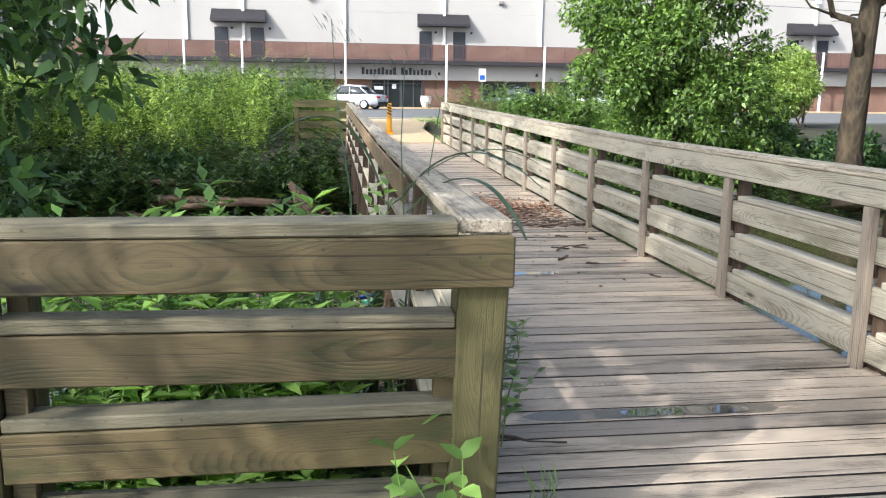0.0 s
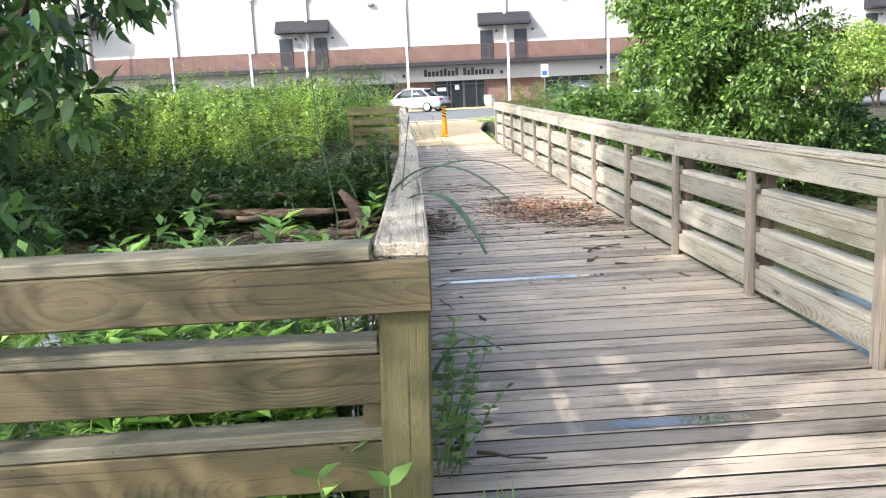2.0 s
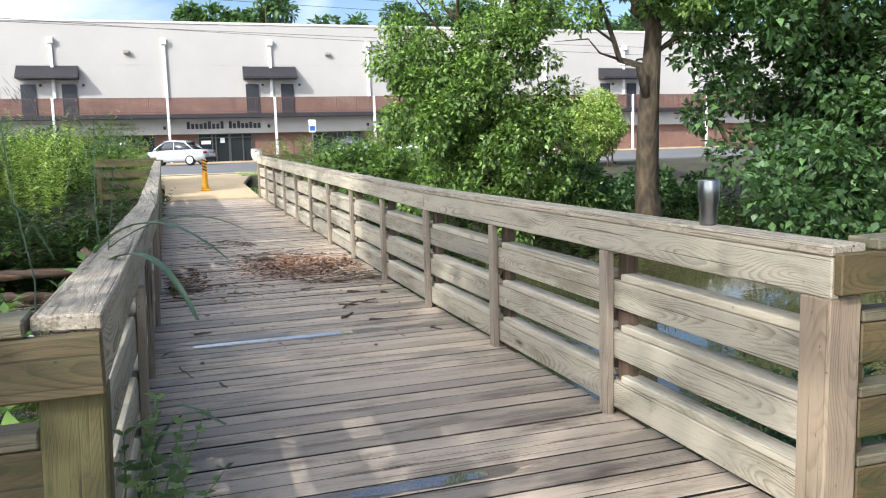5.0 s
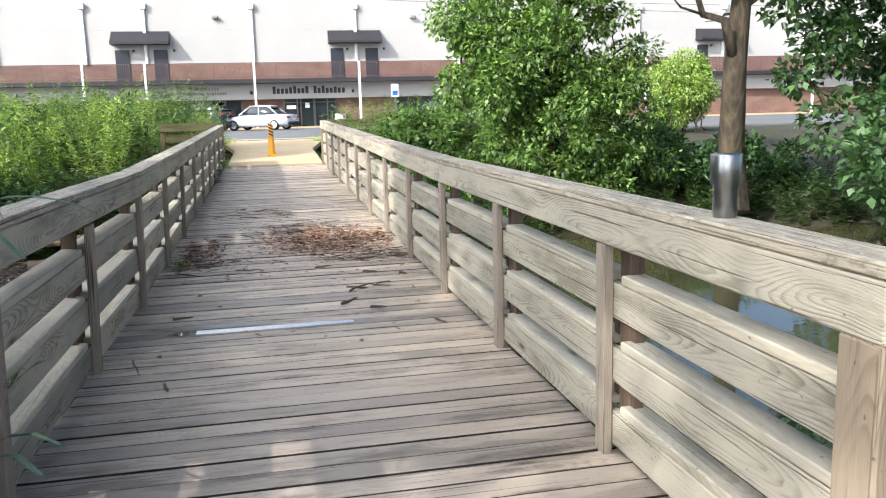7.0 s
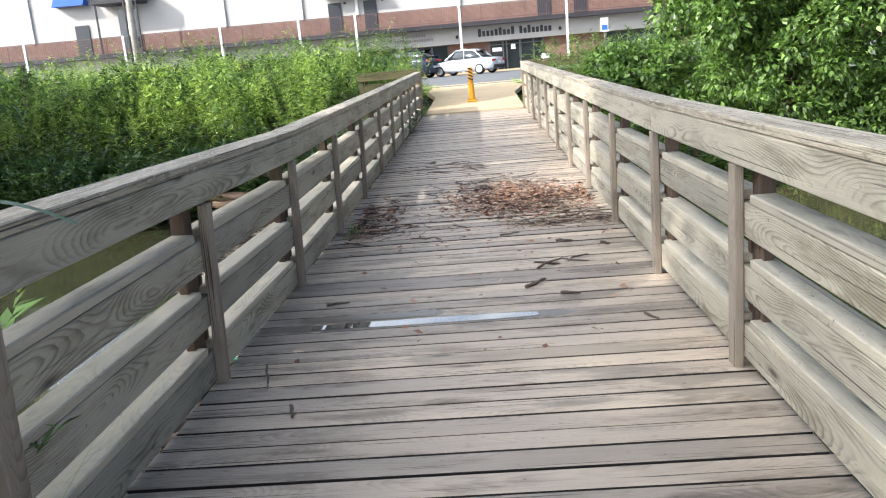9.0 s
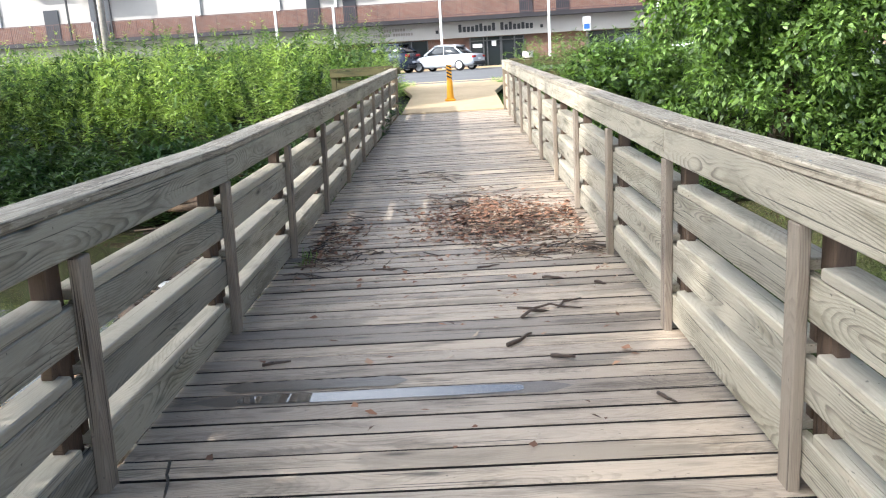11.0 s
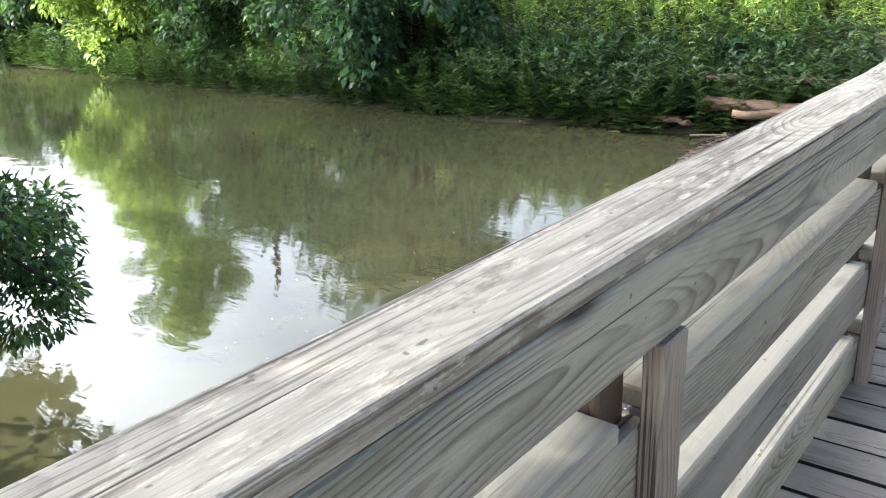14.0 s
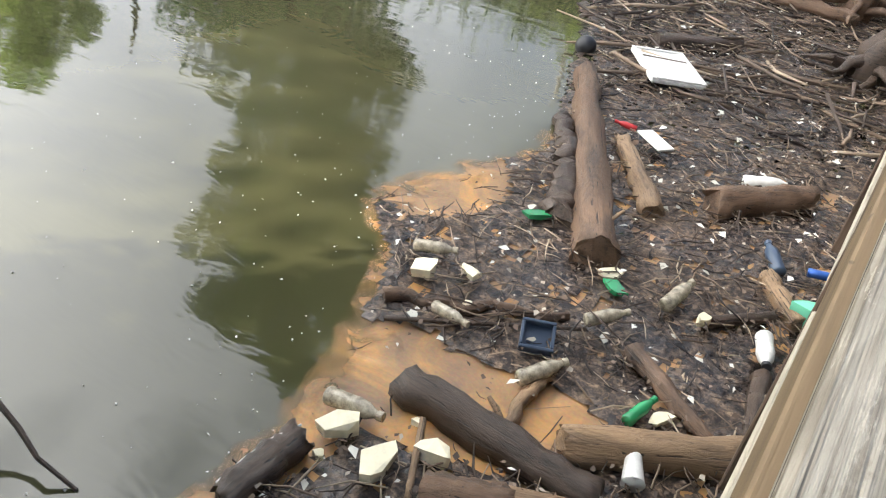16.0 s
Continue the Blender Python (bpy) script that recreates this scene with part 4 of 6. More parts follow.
part("panel", boxed(-0.23, 0.23, -0.06, -0.032, 1.85, 2.65, bevel=0.01), PAPER, hs)
part("symbol", boxed(-0.17, 0.17, -0.066, -0.0605, 1.95, 2.25), BLUE_SIGN, hs)
POLE = wood("pole_wood", (0.42, 0.38, 0.33), (0.26, 0.23, 0.2), (0.2, 0.18, 0.15))
pole = empty("utility_pole", "grey-brown wooden utility pole", "pole", at=(-17.5, 45, LOT_Z))
bm = bmesh.new()
tube(bm, [(0, 0, 0), (0.05, 0, 7), (0.1, 0, 15)], [0.19, 0.17, 0.13], 12)
part("shaft", bm, POLE, pole, smooth=True)
part("conduit", boxed(-0.33, -0.22, -0.06, 0.06, 0, 7.5, bevel=0.02), BAR_BLACK, pole)
WIRE = plain("black_cable", (0.02, 0.02, 0.022), 0.6)
for zl, zr, sag in ((15.0, 13.0, 0.35), (14.6, 13.2, 0.3), (11.2, 9.5, 0.4), (10.6, 9.0, 0.4), (9.0, 7.2, 0.5), (8.6, 7.6, 0.3)):
    bm = bmesh.new()
    pts = []
    for k in range(25):
        u = k / 24
        x = -17.4 + u * 75
        pts.append((x, 45.0, zl + (zr - zl) * (x + 17.4) / 32 * 0.6 - sag * 4 * u * (1 - u)))
    tube(bm, pts, [0.013] * 25, 5)
    tube(bm, [(-p[0] - 34.8, 45.0, p[2]) for p in pts], [0.013] * 25, 5)
    tagged(part("cable", bm, WIRE), "thin black overhead cable", "cable", "overhead cables")


# ---- trees and bushes ----
def crown_mesh(seed, lumps, count, size, mat, droop=0.35, ratio=0.55, full=False):
    r = rng(seed)
    p, d = crown_points(r, [l[:3] for l in lumps], [l[3] for l in lumps], count)
    d = d + r.normal(size=(count, 3)) * 0.7
    d[:, 2] -= droop
    ups = r.normal(size=(count, 3)) * 0.45 + np.array([0, 0, 1.0])
    ln = size * r.uniform(0.55, 1.3, count)
    return leaf_mesh("crown", p, d, ups, ln, ln * ratio, mat, full=full)


def crooked(r, a, b, n=5, wander=0.12):
    a, b = Vector(a), Vector(b)
    ln = (b - a).length
    return [a + (b - a) * (k / n) + Vector(r.normal(size=3)) * (wander * ln / n * (0 if k in (0, n) else 1)) for k in range(n + 1)]


def tree(label, seed, base, height, lean, radius, lumps, count, size, mat, limb_to=(), ratio=0.55, droop=0.35, full=False):
    """A tapered, slightly crooked trunk, limbs that reach into the lumps of the crown, and loose leaves."""
    r = rng(seed)
    t = empty("tree", label, "tree")
    top = Vector(base) + Vector((lean[0], lean[1], height))
    pts = crooked(r, base, top, 7, 0.16)
    bm = bmesh.new()
    tube(bm, pts, [radius * (1.25 if k == 0 else 1 - 0.78 * k / 7) for k in range(8)], 12, 0.3)
    part("trunk", bm, BARK, t, smooth=True)
    ends = list(limb_to) or [l[:3] for l in lumps[:: max(1, len(lumps) // 14)]]
    for e in ends:
        k = min(6, max(1, int((e[2] - base[2]) / height * 7 * 0.75)))
        bm = bmesh.new()
        lp = crooked(r, pts[k], e, 5, 0.25)
        r0 = radius * (1 - 0.78 * k / 7) * 0.5
        tube(bm, lp, [r0 * (1 - 0.85 * j / 5) for j in range(6)], 7, 0.2)
        for _ in range(3):
            j = int(r.integers(2, 5))
            q = lp[j] + Vector(r.normal(size=3)) * 0.5
            tube(bm, crooked(r, lp[j], q, 3, 0.3), [r0 * 0.3, r0 * 0.22, r0 * 0.15, 0.004], 5, 0.1)
        part("limb", bm, BARK, t, smooth=True)
    part("crown", crown_mesh(seed + 100, lumps, count, size, mat, droop, ratio, full), None, t)
    return t


def bush(label, seed, lumps, count, size, mat, ratio=0.55, root=None, full=False):
    b = empty("bush", label, "bush", "bank bushes")
    part("crown", crown_mesh(seed, lumps, count, size, mat, 0.3, ratio, full), None, b)
    r = rng(seed)
    for l in lumps[:: max(1, len(lumps) // 10)]:
        foot = (l[0] + r.normal() * 0.2, l[1] + r.normal() * 0.2, ground_z(l[0], l[1]) - 0.1)
        foot = root or foot
        bm = bmesh.new()
        tube(bm, crooked(r, foot, l[:3], 4, 0.2), [0.03, 0.025, 0.02, 0.012, 0.006], 5)
        part("stem", bm, BARK, b)
    return b


def dome(seed, x, y, z, rx, ry, rz, count, rad):
    """Lumps scattered over an egg-shaped crown."""
    r = rng(seed)
    out = []
    for _ in range(count):
        d = r.normal(size=3)
        d /= np.linalg.norm(d)
        k = r.random() ** 0.45
        out.append((x + d[0] * rx * k, y + d[1] * ry * k, z + d[2] * rz * k, rad * r.uniform(0.55, 1.25)))
    return out


# the tree in the middle of the right bank, with a leaning bare-topped stem
mid = dome(1, 6.3, 13.6, 0.9, 2.3, 1.5, 1.9, 110, 0.34) + dome(2, 5.9, 13.6, 3.3, 1.7, 1.2, 1.3, 50, 0.34) + dome(10, 6.2, 13.5, 2.2, 2.2, 1.3, 1.5, 60, 0.38) + dome(7, 6.9, 13.6, 6.0, 1.5, 1.2, 1.6, 40, 0.3) + dome(8, 7.4, 13.4, 4.0, 0.8, 0.8, 0.5, 8, 0.4) + dome(9, 5.0, 13.5, 3.1, 0.9, 0.6, 0.45, 8, 0.36)
tree("bushy green tree with a crooked dark trunk and bare twigs", 11, (6.2, 13.7, -0.9), 8.6, (1.2, 0.0), 0.19, mid, 54000, 0.108, LEAF_SUN,
     [(4.8, 13.4, 4.3), (5.0, 13.5, 5.2), (5.4, 13.4, 5.6), (7.9, 13.3, 4.4), (7.6, 13.5, 5.8), (5.0, 13.5, 3.1), (7.9, 13.6, 2.6), (6.0, 13.5, 6.6), (6.9, 13.6, 7.6)])
tall = dome(3, 9.6, 12.2, 6.3, 2.3, 1.8, 1.6, 60, 0.33) + dome(4, 10.4, 12.0, 4.2, 1.4, 1.2, 0.7, 14, 0.42) + dome(5, 8.2, 12.2, 7.6, 1.6, 1.4, 1.0, 16, 0.5) + dome(6, 10.2, 11.9, 8.8, 2.0, 1.8, 1.4, 22, 0.55) + dome(61, 7.6, 11.6, 4.2, 0.7, 0.6, 0.6, 6, 0.3) + dome(62, 9.3, 12.0, 5.0, 1.5, 1.3, 1.2, 24, 0.4) + dome(63, 8.6, 12.1, 6.6, 1.3, 1.2, 1.2, 18, 0.42)
tree("tall tree with stout bare brown trunk and open leafy crown", 12, (9.35, 12.2, -0.6), 9.5, (-0.4, 0.0), 0.25, tall, 46000, 0.13, LEAF_SUN,
     [(8.0, 12.1, 6.6), (10.6, 12.0, 5.4), (10.9, 12.0, 7.5), (8.4, 12.0, 8.3), (7.7, 11.7, 4.3), (10.2, 12.1, 4.3), (9.0, 12.2, 7.2), (9.9, 12, 8.8)])
bush("light green bushes along the far bank", 21, dome(31, 5.2, 16.2, 0.4, 2.4, 1.2, 0.9, 80, 0.34), 18000, 0.13, LEAF_SUN)
bush("dark green bushes along the far bank", 22, dome(32, 9.6, 14.6, -0.1, 3.2, 1.3, 1.0, 100, 0.4), 24000, 0.14, LEAF_DARK)
bush("sunlit yellow-green bush behind the trees", 23, dome(33, 14.2, 23.0, 1.7, 1.4, 1.0, 1.2, 30, 0.45), 14000, 0.11, LEAF_BRIGHT)
bush("low leafy shrub hugging the bank beside the bridge", 24, dome(34, 3.9, 14.9, -0.3, 1.0, 0.9, 0.6, 22, 0.4), 9000, 0.11, LEAF_SUN)
big = dome(35, 13.2, 11.2, 3.0, 3.4, 2.6, 4.2, 170, 0.55) + dome(36, 10.8, 9.4, 0.4, 1.5, 1.2, 1.1, 24, 0.5) + dome(37, 15.5, 8.0, 3.0, 3.0, 2.4, 4.0, 50, 0.9)
tree("dark broad-leaved tree hung with vines over the creek", 13, (13.2, 11.6, -0.8), 8.5, (0, -0.4), 0.28, big, 52000, 0.17, LEAF_DARK, ratio=0.7)
bush("dark undergrowth on the near bank beyond the fence", 25, dome(38, 6.2, 0.8, -0.3, 2.0, 1.2, 0.8, 34, 0.45), 12000, 0.12, LEAF_DARK)
# near bank, dense and close
near = dome(41, -4.5, 1.9, 1.7, 1.7, 1.5, 2.3, 90, 0.42) + dome(42, -3.2, 1.2, 0.9, 0.8, 0.9, 1.1, 26, 0.3) + dome(43, -3.9, 3.2, 3.4, 1.1, 1.2, 1.0, 20, 0.4) + dome(52, -2.4, 1.9, 2.5, 0.9, 0.7, 1.1, 30, 0.26) + dome(53, -1.9, 2.3, 2.1, 0.45, 0.5, 0.9, 14, 0.2) + dome(54, -2.6, 2.2, 3.7, 0.9, 0.8, 0.9, 26, 0.26) + dome(55, -3.2, 2.6, 2.4, 0.9, 0.9, 1.2, 26, 0.3) + dome(56, -1.6, 1.55, 2.0, 0.4, 0.4, 0.8, 18, 0.16) + dome(57, -2.3, 1.3, 1.3, 0.6, 0.5, 0.8, 24, 0.22)
tree("dense dark ash tree leaning over the near bank", 14, (-5.0, 0.6, -0.35), 6.5, (0.9, 1.0), 0.17, near, 46000, 0.105, LEAF_ASH, ratio=0.46, full=True)
bush("leafy dark undergrowth below the ash tree", 26, dome(44, -3.0, 0.7, 0.05, 0.9, 0.6, 0.5, 30, 0.26), 9000, 0.095, LEAF_TREE, 0.6, full=True)
bush("feathery green branch hanging over the water", 27, dome(46, -2.9, 3.4, 0.45, 0.5, 0.4, 0.32, 22, 0.17), 9000, 0.052, LEAF_ASH, 0.32, root=(-4.3, 2.4, 1.6))
bush("bright green shoots at the water's edge", 28, dome(58, -1.75, 2.75, -0.35, 0.25, 0.2, 0.25, 12, 0.12), 2600, 0.055, LEAF_FRESH, 0.35)
# far bank upstream
tree("tall bankside tree overhanging the water", 15, (-11.0, 15.4, -0.6), 12.5, (0.4, -0.6), 0.3, dome(45, -10.8, 14.8, 1.9, 3.0, 1.9, 2.5, 90, 0.55) + dome(47, -10.8, 15.0, 8.0, 2.8, 2.2, 4.2, 110, 0.6), 52000, 0.17, LEAF_BLUE, ratio=0.6)
tree("pale green bankside tree upstream", 16, (-25.5, 18.2, -0.6), 9.5, (0, -0.4), 0.25, dome(48, -25.0, 17.3, 2.3, 3.2, 2.0, 2.9, 60, 0.8) + dome(49, -25.2, 17.6, 6.5, 2.4, 2.0, 2.4, 30, 0.8), 32000, 0.2, LEAF_BRIGHT, ratio=0.6)
tree("dark bankside tree upstream", 17, (-18.0, 16.8, -0.6), 6.0, (0, -0.4), 0.2, dome(50, -18.0, 16.0, 1.5, 2.6, 1.5, 2.0, 50, 0.7), 26000, 0.18, LEAF_DARK, ratio=0.6)
tree("dark bankside tree upstream", 18, (-36.0, 19.6, -0.6), 4.6, (0, -0.4), 0.2, dome(51, -36.0, 18.8, 1.4, 4.5, 2.0, 1.9, 60, 0.9), 26000, 0.25, LEAF_DARK, ratio=0.6)
# trees behind the walker that shade the bridge's near half
for k, (x, y, h, lx, ly, rad, n) in enumerate(((-8.0, -10.0, 13.0, 0.3, 0.2, 3.0, 6500), (-14.5, -0.5, 16.5, 0.3, 0.2, 2.8, 7500), (-16.0, 1.0, 17.5, 0.3, 1.0, 3.2, 9000),
                                               (-21.0, 0.5, 16.5, 0.3, 0.6, 3.4, 14000), (-26.0, 1.0, 17.0, 0.3, 0.6, 3.6, 14000), (-31.5, 0.5, 17.5, 0.3, 0.6, 3.6, 14000), (-37.5, 1.0, 18.0, 0.3, 0.6, 3.6, 14000))):
    tree("leafy tree on the near bank shading the creek", 60 + k, (x, y, -0.3), h, (lx, ly), 0.26, dome(70 + k, x + lx, y + ly, h * 0.6, rad, rad * 0.95, h * 0.36, 60, 0.75), n, 0.22, LEAF_TREE, ratio=0.6)

tree("leafy tree on the near bank shading the creek", 57, (-9.5, -4.6, -0.3), 12.5, (0.3, -0.2), 0.26, dome(67, -9.3, -4.8, 10.1, 2.6, 3.0, 1.7, 60, 0.6), 7500, 0.22, LEAF_TREE, ratio=0.6)
tree("young leafy tree beside the path casting dappled shade", 58, (-4.3, -3.1, -0.1), 4.6, (0.5, 0.6), 0.08, dome(68, -3.6, -2.0, 3.3, 1.3, 1.4, 1.3, 40, 0.3), 620, 0.13, LEAF_TREE, full=True)
tree("leaning tree overhanging the creek from the near bank", 59, (-11.0, 1.0, -0.3), 4.5, (0.8, 4.0), 0.2, dome(69, -10.1, 5.2, 2.6, 2.3, 1.5, 1.9, 60, 0.5), 16000, 0.17, LEAF_TREE, ratio=0.6)

# distant wooded ridge behind the roof
r = rng(5)
for k in range(22):
    x = -20 + k * 7 + r.normal() * 2
    z = 15.4 + 2.8 * math.exp(-((x - 14) / 5.0) ** 2) + 1.2 * r.random() + (1.4 if x > 22 else 0) - (4.5 if x < -1 else 0)
    tree("distant dark tree on the ridge behind the roof", 200 + k, (x, 96 + r.normal() * 3, 0.4), z - 1, (0, 0), 0.3, dome(230 + k, x, 96, z - 2.2, 4.2, 3.0, 3.4, 22, 1.3), 2600, 0.75, LEAF_DARK, [(x, 96, z - 2)])


# ---- weeds and low plants ----
def weed_field(name, label, seed, spots, heights, leaves, length, width, mat):
    """Upright weeds: thin stems with many narrow leaves, one joined mesh of leaves."""
    r = rng(seed)
    spots, heights = np.asarray(spots), np.asarray(heights)
    n = len(spots)
    idx = np.repeat(np.arange(n), leaves)
    m = len(idx)
    u = r.random(m) ** 0.75
    lean = r.normal(size=(n, 2)) * 0.19
    h = heights[idx] * u
    ang = r.random(m) * 2 * math.pi
    out = np.stack([np.cos(ang), np.sin(ang), 0.25 + 0.7 * u * r.random(m)], axis=1)
    p = np.stack([spots[idx, 0] + lean[idx, 0] * h * u, spots[idx, 1] + lean[idx, 1] * h * u, spots[idx, 2] + h], axis=1)
    ln = length * r.uniform(0.5, 1.25, m) * (1.15 - 0.45 * u)
    w = empty(name, label, "weeds", kind="stuff")
    part("leaves", leaf_mesh("leaves", p, out, np.tile([0, 0, 1.0], (m, 1)), ln, ln * width, mat), None, w)
    tip = np.stack([spots[:, 0], spots[:, 1], spots[:, 2]], axis=1)
    d = np.concatenate([lean * heights[:, None] * 0.9, heights[:, None]], axis=1)
    part("stems", leaf_mesh("stems", tip, d, r.normal(size=(n, 3)), np.linalg.norm(d, axis=1), 0.005 + 0.003 * r.random(n), mat, 0.5), None, w)
    return w


def scatter(seed, n, x0, x1, y0, y1, keep=lambda x, y: True):
    r = rng(seed)
    out = []
    while len(out) < n:
        x, y = r.uniform(x0, x1), r.uniform(y0, y1)
        if keep(x, y):
            out.append((x, y, ground_z(x, y) - 0.02))
    return out


def field_keep(x, y):
    return far_bank(x) + 1.0 < y < 26.5 and not (x > -2.0 and x < 0 and y < 19.0) and not (-0.25 < x < 2.6) and not (2.2 < x < 6 and y > 21)


sp = scatter(301, 1800, -20, -0.3, 14.6, 26, field_keep)
r = rng(302)
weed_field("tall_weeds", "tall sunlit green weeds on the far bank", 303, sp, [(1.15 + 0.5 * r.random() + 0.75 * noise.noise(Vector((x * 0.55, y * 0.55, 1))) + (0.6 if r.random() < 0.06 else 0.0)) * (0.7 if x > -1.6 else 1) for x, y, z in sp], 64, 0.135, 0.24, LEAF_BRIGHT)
def clumps(label, seed, n, mat, z0, z1, size):
    """Leafy clumps of uneven height through the weed field, in one mesh."""
    q = rng(seed)
    lumps = []
    for x, y, z in scatter(seed, n, -20, -0.6, 15.8, 25, field_keep):
        rad = q.uniform(0.2, 0.42)
        top = q.uniform(z0, z1) * (0.75 if x > -2 else 1)
        lumps += [(x + q.normal() * 0.1, y + q.normal() * 0.1, z + top * f, rad * (1.1 - 0.45 * f)) for f in (0.45, 0.75, 1.0)]
    w = empty("weed_clumps", label, "weeds", kind="stuff")
    part("leaves", crown_mesh(seed, lumps, n * 150, size, mat, 0.1, 0.34), None, w)


clumps("yellow-green leafy weed clumps on the far bank", 380, 150, LEAF_BRIGHT, 0.9, 1.55, 0.15)
clumps("green leafy weed clumps on the far bank", 381, 110, LEAF_WEED, 0.9, 1.6, 0.16)
clumps("dark green leafy weed clumps on the far bank", 382, 80, LEAF_TREE, 0.8, 1.5, 0.15)
sp = scatter(330, 420, -20, -0.6, 15.6, 24, lambda x, y: field_keep(x, y) and noise.noise(Vector((x * 0.7, y * 0.7, 6))) > 0.05)
weed_field("tall_weeds", "taller dark green weeds among the field", 331, sp, [1.3 + 0.75 * r.random() for _ in sp], 70, 0.2, 0.2, LEAF_TREE)
sp = scatter(332, 260, -20, -0.6, 16.5, 24, field_keep)
weed_field("seeding_weeds", "pale feathery seeding weeds among the field", 333, sp, [1.5 + 0.7 * r.random() for _ in sp], 60, 0.09, 0.16, LEAF_PALE)
sp = scatter(304, 700, -60, -20, 19, 27, field_keep)
weed_field("tall_weeds", "tall sunlit green weeds on the far bank", 305, sp, [1.3 + 0.5 * r.random() for _ in sp], 44, 0.3, 0.3, LEAF_BRIGHT)
sp = scatter(306, 620, 2.7, 9, 15.8, 22, field_keep)
weed_field("tall_weeds", "tall light green weeds beside the far fence", 307, sp, [0.9 + 0.7 * r.random() for _ in sp], 44, 0.16, 0.2, LEAF_WEED)
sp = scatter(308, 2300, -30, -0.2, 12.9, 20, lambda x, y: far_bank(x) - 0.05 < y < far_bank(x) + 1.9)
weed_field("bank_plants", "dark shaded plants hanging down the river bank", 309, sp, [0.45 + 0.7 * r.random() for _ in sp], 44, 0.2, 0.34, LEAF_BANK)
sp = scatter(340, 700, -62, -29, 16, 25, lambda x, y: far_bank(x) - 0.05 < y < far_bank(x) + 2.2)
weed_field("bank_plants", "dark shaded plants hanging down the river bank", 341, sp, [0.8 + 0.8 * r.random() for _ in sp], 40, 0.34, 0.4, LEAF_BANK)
for kk, (x, y, rx, h, mt) in enumerate(((-7.0, 17.6, 1.3, 0.9, LEAF_WEED), (-9.5, 18.6, 1.4, 1.0, LEAF_TREE), (-12.5, 19.2, 1.5, 1.1, LEAF_WEED), (-4.6, 18.8, 0.9, 0.8, LEAF_WEED), (-15.5, 19.5, 1.6, 1.2, LEAF_TREE), (-6.0, 14.5, 1.2, 0.5, LEAF_DARK), (-8.5, 14.7, 1.2, 0.6, LEAF_DARK), (-3.6, 14.7, 0.9, 0.4, LEAF_DARK))):
    bush("leafy bush standing among the tall weeds", 350 + kk, dome(360 + kk, x, y, ground_z(x, y) + h * 0.75, rx, 0.8, h, 40, 0.26), 6500, 0.13, mt, 0.4)
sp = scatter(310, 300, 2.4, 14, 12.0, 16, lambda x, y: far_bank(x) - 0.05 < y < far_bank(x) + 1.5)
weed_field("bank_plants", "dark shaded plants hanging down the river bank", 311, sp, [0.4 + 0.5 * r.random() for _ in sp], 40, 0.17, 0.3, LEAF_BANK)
sp = scatter(312, 240, -5.5, -0.25, 0.9, 2.7, lambda x, y: y < near_bank(x) + 0.2)
weed_field("bank_plants", "mixed green plants on the near river bank", 313, sp, [0.35 + 0.5 * r.random() for _ in sp], 34, 0.11, 0.4, LEAF_TREE)
sp = scatter(314, 150, -1.6, -0.5, 0.7, 2.3)
weed_field("broad_leaved_plants", "bright broad-leaved plants beside the bridge", 315, sp, [max(0.3, r.uniform(0.35, 1.0) - z) for x, y, z in sp], 24, 0.15, 0.42, LEAF_FRESH)
sp = scatter(334, 110, -1.7, -0.5, 0.7, 2.2)
weed_field("feathery_plants", "feathery green plants beside the bridge", 335, sp, [max(0.3, r.uniform(0.3, 0.95) - z) for x, y, z in sp], 60, 0.11, 0.2, LEAF_WEED)
sp = scatter(316, 200, 2.6, 7.5, 0.9, 3.0, lambda x, y: y < near_bank(x) + 0.2)
weed_field("bank_plants", "mixed green plants on the near river bank", 317, sp, [0.35 + 0.5 * r.random() for _ in sp], 34, 0.12, 0.4, LEAF_DARK)
sp = [(x, y, z) for x, y, z in scatter(321, 260, -3.6, -1.25, -1.0, 0.75)]
weed_field("undergrowth", "low dark undergrowth beside the fence", 322, sp, [0.12 + 0.25 * r.random() for _ in sp], 26, 0.09, 0.5, LEAF_ASH)
# mown grass beside the path
sp = [(x, y, ground_z(x, y)) for x, y, _ in scatter(318, 2600, 2.3, 6.5, 20.5, 27.2)] + [(x, y, ground_z(x, y)) for x, y, _ in scatter(319, 900, -1.4, -0.1, 20.0, 27.0)]
weed_field("grass", "short bright mown grass beside the path", 320, sp, [0.10 + 0.08 * r.random() for _ in sp], 7, 0.12, 0.12, LEAF_BRIGHT)


# ---- flotsam raft against the bridge ----
def raft_edge(y):
    e = np.interp(y, [3.874, 4.154, 4.747, 5.252, 5.735, 6.208, 6.684, 7.515, 8.396, 9.353, 10.93, 12.304, 13.203], [-1.297, -1.646, -1.716, -1.866, -2.066, -2.535, -2.325, -2.045, -2.304, -2.644, -3.382, -3.631, -3.691])
    return float(e) + 0.09 * noise.noise(Vector((0, y * 3.1, 2))) + 0.05 * noise.noise(Vector((0, y * 7.0, 5))) + 0.02 * noise.noise(Vector((0, y * 17.0, 5)))


